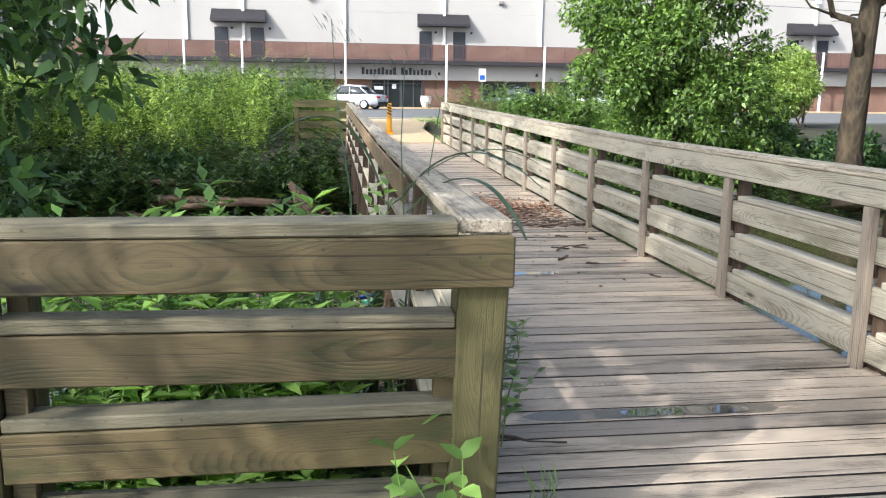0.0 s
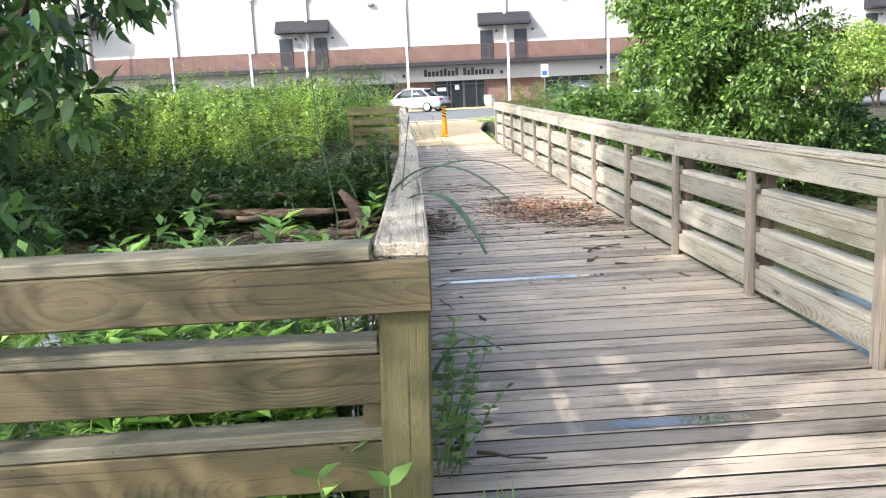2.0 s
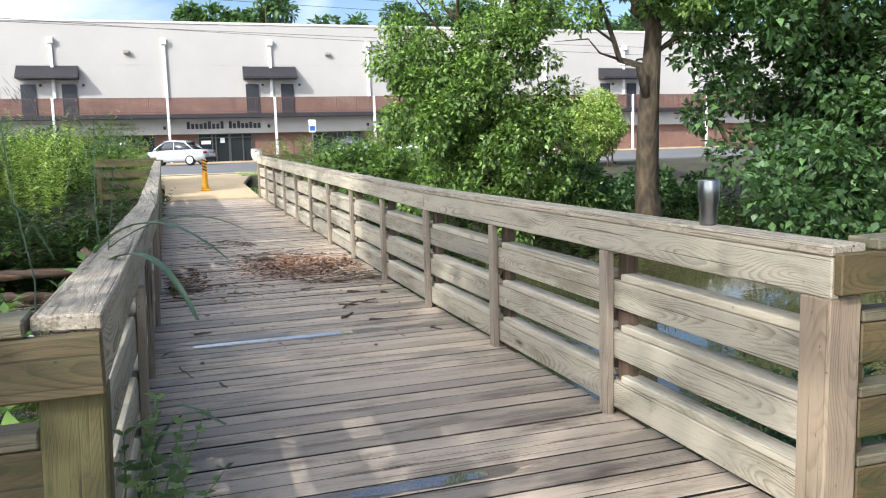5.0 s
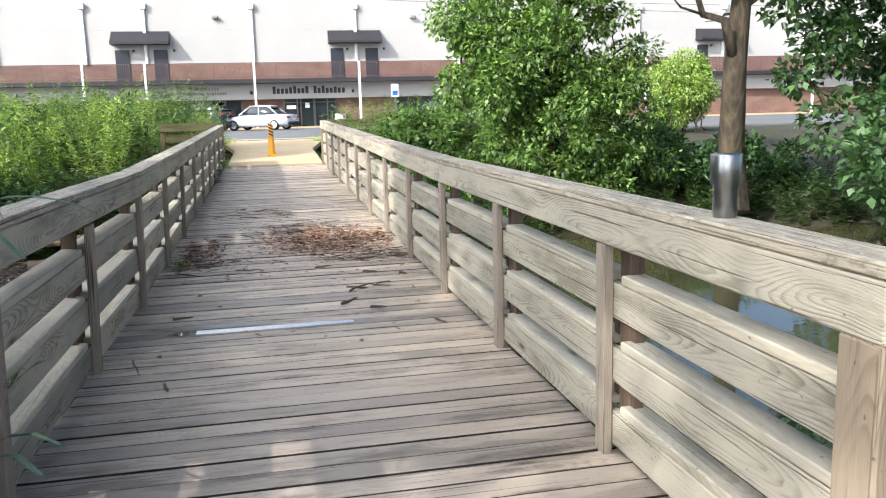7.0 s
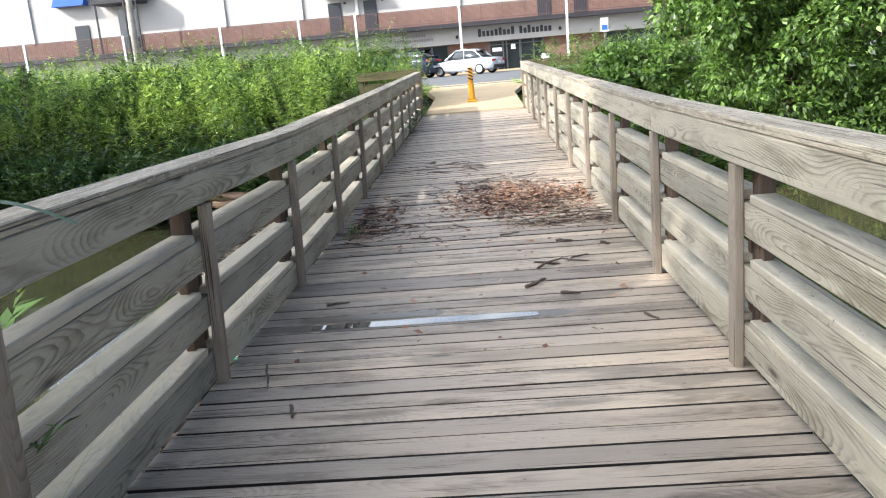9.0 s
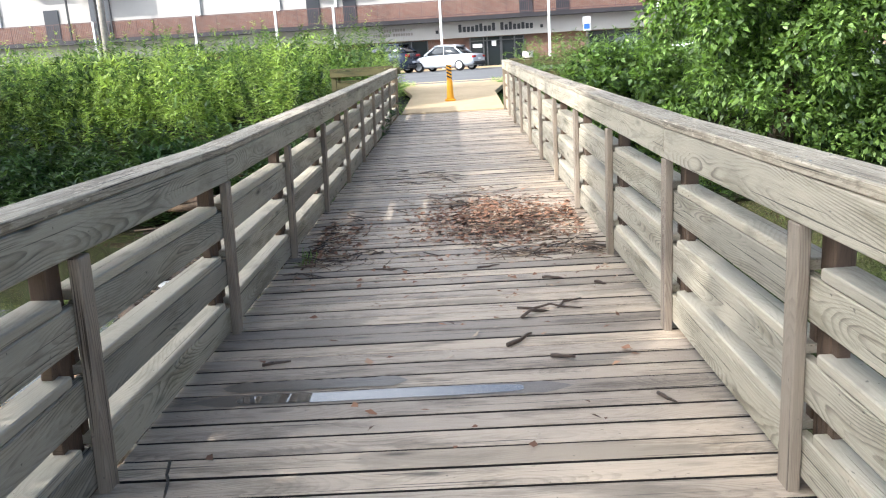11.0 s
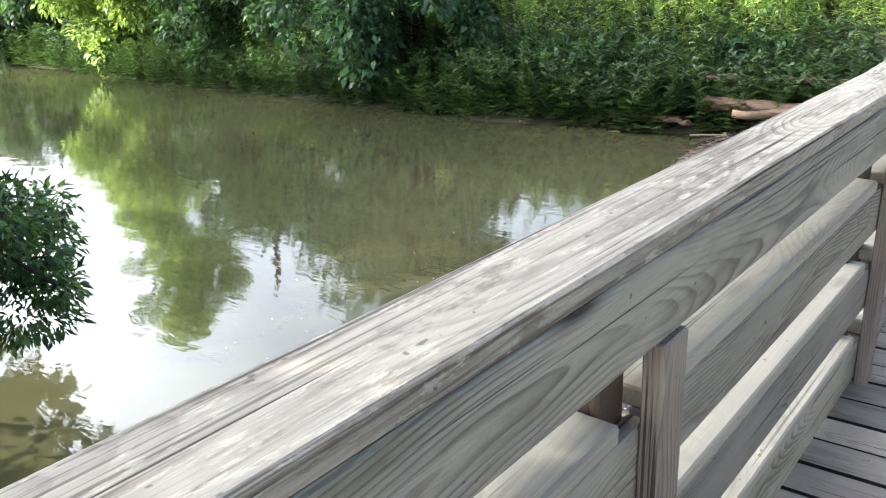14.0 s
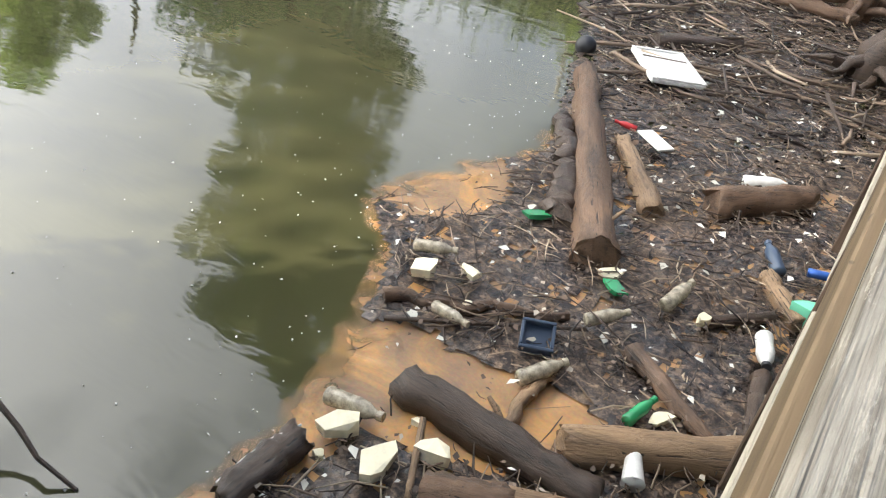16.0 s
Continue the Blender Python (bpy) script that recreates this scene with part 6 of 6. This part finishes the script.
BOTTLE = ((0, 0.028), (0.01, 0.033), (0.07, 0.031), (0.12, 0.033), (0.16, 0.028), (0.19, 0.014), (0.205, 0.013))
for x, y, hd, mat, lab, sc in ((-1.896, 5.854, 20, CLOUDY, "clear ribbed plastic bottle, dirty", 1.2), (-1.547, 5.517, -10, CLOUDY, "cloudy crushed plastic bottle", 1.1), (-1.018, 5.353, 60, CLOUDY, "brown-tinted plastic jar, lying down", 1.3), (-0.568, 5.426, 75, GREEN_PL, "green plastic bottle, upended", 1.0),
                           (-0.27, 6.37, -75, WHITE_PL, "white plastic bottle with dark cap", 1.5), (-0.798, 7.852, 25, WHITE_PL, "white plastic bottle on a log", 1.6), (-1.547, 4.784, 5, CLOUDY, "cloudy plastic bottle on dark mud", 1.4), (-0.719, 6.262, 80, CLOUDY, "cloudy plastic bottle standing in debris", 1.4),
                           (-0.968, 5.899, 50, CLOUDY, "small brown plastic bottle in mud", 1.2), (-0.349, 6.963, 120, BLUE_PL, "dark bottle among sticks", 1.4), (-0.23, 7.087, 10, BLUE_CAN, "crushed blue drink can in debris", 0.9), (-1.596, 8.045, 190, RED_PL, "red drink can on the flotsam", 0.8)):
    lathe_thing("bottle", lab, "bottle", [(h * sc * 0.82, q * sc * 0.85) for h, q in BOTTLE], mat, (x, y, -0.935), hd, 84, (0.2 * sc * 0.82, 0.0145 * sc, BAR_BLACK if mat is WHITE_PL else mat), "flotsam bottles")
cup = lathe_thing("paper_cup", "white paper cup with a red mark, lying down", "cup", ((0, 0.030), (0.004, 0.031), (0.12, 0.043), (0.125, 0.046), (0.128, 0.043), (0.124, 0.041), (0.02, 0.029)), WHITE_PL, (-0.469, 5.243, -0.90), -68, 96)
part("red_mark", boxed(0.030, 0.042, -0.012, 0.012, 0.05, 0.085, bevel=0.003), RED_PL, cup)
# white foam tray with a raised rim
tray = empty("foam_tray", "white square foam lid lying on debris", "tray")
part("panel", boxed(-0.34, 0.34, -0.225, 0.225, -0.02, 0.02, bevel=0.01), WHITE_PL, tray)
for x0, x1, y0, y1 in ((-0.34, 0.34, 0.19, 0.225), (-0.34, 0.34, -0.225, -0.19), (-0.34, -0.305, -0.188, 0.188), (0.305, 0.34, -0.188, 0.188)):
    part("rim", boxed(x0, x1, y0, y1, 0.0215, 0.032, bevel=0.005), WHITE_PL, tray)
tray.matrix_world = Matrix.Translation((-1.851, 9.302, -0.91)) @ Matrix.Rotation(radians(-54), 4, "Z") @ Matrix.Rotation(radians(-3), 4, "X")
bm = bmesh.new()
bmesh.ops.create_icosphere(bm, subdivisions=3, radius=0.09)
tagged(part("ball", bm, BAR_BLACK, at=Matrix.Translation((-2.574, 9.31, -0.95)), smooth=True), "dark round ball floating at the raft's edge", "ball")
bx = empty("plastic_box", "small blue-grey open plastic box", "box")
part("panel", boxed(-0.075, 0.075, -0.07, 0.07, -0.01, 0.0, bevel=0.004), BLUE_PL, bx)
for x0, x1, y0, y1 in ((-0.075, 0.075, 0.055, 0.07), (-0.075, 0.075, -0.07, -0.055), (-0.075, -0.06, -0.054, 0.054), (0.06, 0.075, -0.054, 0.054)):
    part("rim", boxed(x0, x1, y0, y1, 0.001, 0.05, bevel=0.004), BLUE_PL, bx)
bx.matrix_world = Matrix.Translation((-1.078, 5.626, -0.93)) @ Matrix.Rotation(radians(25), 4, "Z") @ Matrix.Rotation(radians(28), 4, "X")
bag = chunk("crumpled mint-green plastic bag", (-0.14, 6.649), (0.13, 0.08, 0.1), 31, MINT_PL)
bag.name = "plastic_bag"
tagged(bag, category="bag", group="flotsam bags")
for x, y, lab in ((-1.576, 6.568, "flat green plastic wrapper on mud"), (-0.968, 6.244, "flat green plastic wrapper on mud")):
    w = chunk(lab, (x, y), (0.11, 0.06, 0.025), int(x * -50), GREEN_PL)
    w.name = "wrapper"
    tagged(w, category="wrapper", group="flotsam wrappers")
tagged(part("white_sheet", boxed(-0.14, 0.14, -0.06, 0.06, -0.008, 0.008, bevel=0.003), WHITE_PL, at=Matrix.Translation((-1.417, 7.922, -0.91)) @ Matrix.Rotation(radians(-38), 4, "Z")), "white scrap of plastic sheet", "scrap")
tagged(board("drift_plank", 0.5, 0.07, 0.03, DRIFT_PALE, None, Matrix.Translation((-0.619, 4.876, -0.93)) @ Matrix.Rotation(radians(24), 4, "Z")), "pale broken plank on the flotsam", "plank")
bm = bmesh.new()
tube(bm, [(-1.497, 4.58, -0.9), (-1.532, 4.478, -0.905), (-1.547, 4.358, -0.91), (-1.556, 4.228, -0.93)], [0.005] * 4, 6)
tagged(part("rope", bm, WHITE_PL), "thin white rope over a dark log", "rope")
bm = bmesh.new()
tube(bm, crooked(rng(9), (-2.445, 3.921, -0.72), (-1.925, 3.958, -1.0), 4, 0.08), [0.014, 0.012, 0.012, 0.01, 0.008], 6)
tagged(part("stick", bm, DRIFT_BLACK), "dark bent stick poking from the water", "stick")

# ---- on the deck ----
r = rng(440)


def heap(seed, n, cx, cy, rx, ry):
    q = rng(seed)
    p = q.normal(size=(n, 2)) * np.array([rx, ry]) + np.array([cx, cy])
    p[:, 0] = np.clip(p[:, 0], 0.1, 2.14)
    return [(x, y, deck_z(y) + 0.006 + q.random() * 0.02) for x, y in p]


sp = heap(441, 260, 1.7, 7.2, 0.3, 0.38) + heap(442, 110, 1.3, 8.3, 0.32, 0.35) + heap(443, 110, 0.18, 7.0, 0.13, 0.5) + heap(444, 90, 1.9, 6.35, 0.28, 0.1) + heap(445, 60, 0.3, 6.4, 0.25, 0.12) + heap(446, 50, 0.75, 9.9, 0.25, 0.3)
stick_cloud("twigs", "heaps of dead twigs washed onto the deck", 447, sp, r.uniform(0.04, 0.28, len(sp)), r.uniform(0.0015, 0.0052, len(sp)), TWIG, 0.06)
sp = heap(448, 2600, 1.5, 7.5, 0.34, 0.45) + heap(449, 300, 0.2, 7.0, 0.16, 0.45) + heap(450, 260, 1.2, 6.4, 0.6, 1.3)
litter("leaf_litter", "reddish-brown bark chips and leaf litter on the deck", 451, sp, 0.045, LITTER)
for a, b, q in (((1.51, 4.94), (1.87, 5.23), .009), ((1.5, 5.12), (1.85, 5.06), .007), ((1.41, 4.53), (1.54, 4.68), .011), ((1.6, 4.36), (1.71, 4.33), .011), ((0.24, 4.42), (0.37, 4.46), .009), ((1.7, 5.7), (1.82, 5.66), .009), ((2.0, 5.55), (2.06, 5.5), .01),
                ((1.98, 3.9), (2.03, 3.8), .008), ((1.3, 6.0), (1.45, 6.05), .007), ((0.35, 3.0), (0.38, 2.88), .008), ((0.15, 0.95), (0.42, 0.86), .008), ((0.6, 6.1), (0.85, 6.0), .006), ((0.12, 3.5), (0.2, 3.2), .006)):
    va, vb = Vector((*a, deck_z(a[1]) + q + 0.002)), Vector((*b, deck_z(b[1]) + q + 0.002))
    bm = bmesh.new()
    tube(bm, crooked(r, va, vb, 4, 0.12), [q, q * 1.1, q * 0.9, q * 0.8, q * 0.5], 7, 0.2)
    tagged(part("stick", bm, DRIFT_BLACK, smooth=True), "short dark dead stick on the deck", "stick", "deck sticks")

WET = material("puddle_water", 0.03)
WET[2].inputs["Base Color"].default_value = (0.12, 0.105, 0.09, 1)
WET[2].inputs["IOR"].default_value = 1.33
WET[2].inputs["Specular IOR Level"].default_value = 1.0
WET[2].inputs["Coat Weight"].default_value = 1.0
WET[2].inputs["Coat Roughness"].default_value = 0.02


def puddle(label, x0, x1, y, half):
    bm = bmesh.new()
    ring = []
    n = 40
    for k in range(n):
        a = 2 * math.pi * k / n
        w = half * (0.9 + 0.25 * noise.noise(Vector((k * 0.4, y, 0))))
        c, s_ = math.cos(a), math.sin(a)
        ring.append(bm.verts.new(((x0 + x1) / 2 + (x1 - x0) / 2 * math.copysign(abs(c) ** 0.7, c), y + w * math.copysign(abs(s_) ** 0.4, s_), deck_z(y) + 0.0035)))
    bm.faces.new(ring)
    return tagged(part("puddle", bm, WET[0]), label, "puddle", "deck puddles")


DAMP = wood("damp_wood", (0.15, 0.125, 0.10), (0.06, 0.048, 0.037), (0.045, 0.036, 0.028), 0.5, 0.28, 0.9, 0.3, relief=0.002)


def damp_patch(x0, x1, y, half):
    """A dark wet stain round a puddle, ragged at its ends."""
    bm = bmesh.new()
    n = 36
    top = [(x0 + (x1 - x0) * k / n, half * min(1.0, 3.2 * math.sin(math.pi * k / n) ** 0.8) * (0.95 + 0.3 * noise.noise(Vector((k * 0.7, y * 9, 2))))) for k in range(n + 1)]
    ring = [bm.verts.new((x, y + w, deck_z(y) + 0.0022)) for x, w in top] + [bm.verts.new((x, y - w, deck_z(y) + 0.0022)) for x, w in top[-2:0:-1]]
    bm.faces.new(ring)
    return tagged(part("damp_patch", bm, DAMP), "dark damp stain on a deck plank", "stain", "deck puddles")


damp_patch(0.02, 1.66, 0.21 + 0.1443 * 26.5, 0.058)
damp_patch(0.12, 0.95, 0.21 + 0.1443 * 27.5, 0.058)
damp_patch(0.3, 1.5, 0.21 + 0.1443 * 6.5, 0.058)
puddle("long narrow rain puddle along one plank", 0.22, 1.45, 0.21 + 0.1443 * 26.5, 0.055)
puddle("narrow rain puddle along one plank", 0.75, 1.35, 0.21 + 0.1443 * 6.5, 0.05)

# steel tumbler on the railing cap
STEEL = plain("brushed_steel", (0.30, 0.305, 0.31), 0.3, 1.0, 0.06, 30.0)
tum = empty("tumbler", "brushed stainless steel tumbler standing on the railing", "tumbler", at=(2.285, 0.93, TOP - 0.016))
bm = bmesh.new()
tube(bm, [(0, 0, h) for h in (0, 0.004, 0.084, 0.093, 0.104, 0.186, 0.189, 0.186, 0.177)], [0.034 * 0.98, 0.036 * 0.98, 0.037 * 0.98, 0.04 * 0.98, 0.0445 * 0.98, 0.047 * 0.98, 0.0455 * 0.98, 0.044 * 0.98, 0.043 * 0.98], 28)
part("body", bm, STEEL, tum, smooth=True)
bm = bmesh.new()
tube(bm, [(0, 0, 0.178), (0, 0, 0.186)], [0.0415, 0.0415], 24)
part("lid", bm, plain("smoked_lid", (0.05, 0.05, 0.055), 0.15), tum)


# ---- close plants ----
def herb(name, label, seed, at, stems, height, leaf_len, mat, ratio=0.7, spread=0.12, leaves=9, lean=(0, 0), cat="plant", stem_r=0.003):
    """A low plant: each stem a thin tube, its leaves in pairs up the stem."""
    r = rng(seed)
    h = empty(name, label, cat, at=at)
    for k in range(stems):
        a = r.random() * 6.283
        foot = Vector((math.cos(a) * spread * r.random(), math.sin(a) * spread * r.random(), -0.03))
        hh = height * r.uniform(0.6, 1.1)
        top = foot + Vector((r.normal() * 0.15 * hh + lean[0] * hh, r.normal() * 0.15 * hh + lean[1] * hh, hh))
        lp = crooked(r, foot, top, 5, 0.12)
        bm = bmesh.new()
        tube(bm, lp, [stem_r * (1.2 - 0.12 * j) for j in range(6)], 5)
        part("stem", bm, mat, h)
        p, d, ln = [], [], []
        for j in range(leaves):
            u = 0.3 + 0.7 * j / max(1, leaves - 1)
            s_ = min(4, int(u * 5))
            pos = lp[s_].lerp(lp[s_ + 1], u * 5 - s_)
            for side in (0, math.pi):
                b_ = j * 1.57 + side + r.normal() * 0.3
                p.append(pos)
                d.append((math.cos(b_), math.sin(b_), 0.25 + 0.5 * (j == leaves - 1)))
                ln.append(leaf_len * r.uniform(0.7, 1.2) * (1.1 - 0.45 * u))
        n = len(p)
        part("leaves", leaf_mesh("leaves", [tuple(v) for v in p], d, r.normal(size=(n, 3)) * 0.2 + np.array([0, 0, 1.0]), ln, np.array(ln) * ratio, mat, 0.12, True), None, h)
    return h


q = rng(460)
near_soil = [(x, y, ground_z(x, y) + 0.01) for x, y in zip(q.uniform(-3.4, 0.05, 900), q.uniform(-1.4, 0.5, 900))]
litter("soil_litter", "brown dead leaves on the soil by the fence", 461, near_soil, 0.05, CHIP)

for k, (x, y, hh) in enumerate(((-0.42, -0.12, 0.34), (-0.27, -0.12, 0.56), (-0.6, -0.14, 0.34), (-0.14, -0.13, 0.30), (-0.78, -0.12, 0.28), (-0.5, -0.2, 0.3), (-0.34, -0.2, 0.36), (-0.7, -0.22, 0.34), (-0.05, -0.16, 0.24))):
    herb("nettle", "bright green nettle-like plant before the fence", 500 + k, (x, y, -0.06), 4, hh, 0.12, LEAF_FRESH, 0.66, 0.09, 5)
herb("clover", "grey-green round-leaved weed under the fence", 510, (-1.25, 0.17, -0.02), 10, 0.09, 0.06, LEAF_WEED, 1.0, 0.14, 2)
herb("vine", "small-leaved vine creeping onto the deck", 511, (-0.02, 0.5, 0.2), 8, 0.5, 0.07, LEAF_WEED, 0.7, 0.1, 7, (0.26, 0.05))
herb("vine", "small-leaved vine creeping onto the deck", 512, (0.04, 0.8, -0.03), 5, 0.45, 0.055, LEAF_WEED, 0.62, 0.08, 9, (0.3, 0.0))
herb("grass_tuft", "thin grass tuft at the deck's edge", 513, (0.12, 0.28, 0.0), 9, 0.16, 0.14, LEAF_WEED, 0.07, 0.05, 2, (0.3, 0))
herb("grass_tuft", "thin grass tuft at the deck's edge", 514, (0.1, 6.32, deck_z(6.32)), 8, 0.12, 0.1, LEAF_WEED, 0.08, 0.04, 2, (0.3, 0))
for k, (x, y) in enumerate(((2.32, 1.25), (2.32, 0.75))):
    herb("dry_sprig", "dry dark sprig caught on the railing ledge", 520 + k, (x, y, 0.53), 3, 0.16, 0.02, TWIG, 0.3, 0.04, 7, (-0.2, 0.1), stem_r=0.002)


def blade(bm, pts, width):
    """A grass blade along pts, folded along its midrib."""
    rows = []
    for i, p in enumerate(pts):
        p = Vector(p)
        d = (Vector(pts[min(i + 1, len(pts) - 1)]) - Vector(pts[max(i - 1, 0)])).normalized()
        sd = d.cross(Vector((0, 0, 1)))
        sd = sd.normalized() if sd.length > 1e-3 else Vector((1, 0, 0))
        w = width * math.sin(math.pi * (0.12 + 0.88 * (1 - i / (len(pts) - 1)) * 0.85))
        rows.append([bm.verts.new(p - sd * w), bm.verts.new(p - sd.cross(d) * w * 0.25), bm.verts.new(p + sd * w)])
    for a, b in zip(rows, rows[1:]):
        bm.faces.new((a[0], a[1], b[1], b[0]))
        bm.faces.new((a[1], a[2], b[2], b[1]))


LEAF_REED = leaf("leaf_reed", (0.07, 0.12, 0.0775), (0.14, 0.2, 0.139), 0.3)
reed = empty("reed", "tall reed grass with arching blades beside the railing", "reed", at=(0, 0, 0))
r = rng(530)
for k in range(17):
    foot = Vector((-0.38 + r.normal() * 0.12, 1.7 + r.normal() * 0.28, -0.75))
    hh = r.uniform(1.3, 2.15)
    over = Vector((r.uniform(-0.25, 0.55), r.uniform(-0.5, 0.3), 0))
    bm = bmesh.new()
    pts = [foot + over * (u ** 2.2) * 1.1 + Vector((0, 0, hh * (u - 0.32 * u ** 4.5))) for u in np.linspace(0, 1, 12)]
    blade(bm, pts, 0.021)
    part("blade", bm, LEAF_REED, reed)
for foot, mid_, tip in (((-0.2, 1.35, 0.95), (0.02, 1.15, 1.32), (0.32, 1.0, 1.02)), ((-0.25, 1.5, 0.9), (0.1, 1.4, 1.28), (0.42, 1.45, 1.08)), ((-0.2, 1.2, 0.9), (0.05, 0.95, 1.25), (0.2, 0.75, 0.86)), ((-0.3, 1.5, 1.0), (-0.45, 1.4, 1.45), (-0.75, 1.3, 1.2))):
    bm = bmesh.new()
    f_, m_, t_ = Vector(foot), Vector(mid_), Vector(tip)
    pts = [f_ * (1 - u) ** 2 + m_ * 2 * u * (1 - u) * 1.0 + t_ * u ** 2 for u in np.linspace(0, 1, 12)]
    blade(bm, pts, 0.019)
    part("blade", bm, LEAF_REED, reed)
for top in ((-0.5, 1.8, 1.72), (-0.15, 1.9, 1.55), (-0.05, 1.3, 1.35)):
    bm = bmesh.new()
    tube(bm, crooked(r, (-0.35, 1.7, -0.7), top, 6, 0.06), [0.006] * 4 + [0.004, 0.003, 0.002], 5)
    part("stalk", bm, LEAF_REED, reed)
    n = 60
    u = r.random(n)
    p = np.stack([top[0] + (u - 0.3) * 0.3, top[1] + r.normal(size=n) * 0.03, top[2] - (u * u) * 0.22 + r.normal(size=n) * 0.03], axis=1)
    part("plume", leaf_mesh("plume", p, np.stack([0.6 + 0 * u, r.normal(size=n) * 0.3, -0.8 + 0 * u], axis=1), np.tile([0, 0, 1.0], (n, 1)), 0.05, 0.006, LEAF_REED), None, reed)["kind"] = "stuff"


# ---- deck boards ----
# near-black colour that stands in for shade between the planks
JOINT_SHADE = earth("joint_shade", [(0.4, (0.006, 0.005, 0.004)), (0.9, (0.018, 0.014, 0.011))], 3.0)
deck = empty("floor", "weathered grey-brown plank deck of the footbridge", "deck", kind="structure")


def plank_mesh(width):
    """A deck plank whose long edges are near-black: gap shade put into their colour."""
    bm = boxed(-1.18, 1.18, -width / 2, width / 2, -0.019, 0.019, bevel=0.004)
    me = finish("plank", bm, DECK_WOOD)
    me.materials.append(JOINT_SHADE)
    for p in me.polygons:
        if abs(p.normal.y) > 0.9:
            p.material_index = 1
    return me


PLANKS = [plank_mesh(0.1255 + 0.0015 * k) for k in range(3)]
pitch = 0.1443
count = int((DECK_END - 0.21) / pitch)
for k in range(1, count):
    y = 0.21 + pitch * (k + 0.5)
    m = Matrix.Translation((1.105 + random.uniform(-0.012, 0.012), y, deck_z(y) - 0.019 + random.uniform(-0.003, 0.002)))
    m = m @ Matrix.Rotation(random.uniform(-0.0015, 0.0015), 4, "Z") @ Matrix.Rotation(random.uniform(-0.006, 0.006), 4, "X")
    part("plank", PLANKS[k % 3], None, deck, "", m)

# near-black sheet under the planks, added to paint the shade in the gaps
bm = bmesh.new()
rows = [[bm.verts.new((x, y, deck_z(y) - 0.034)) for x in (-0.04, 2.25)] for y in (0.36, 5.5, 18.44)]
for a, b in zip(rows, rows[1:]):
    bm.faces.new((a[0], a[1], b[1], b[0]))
part("joint_shade", bm, JOINT_SHADE, deck)
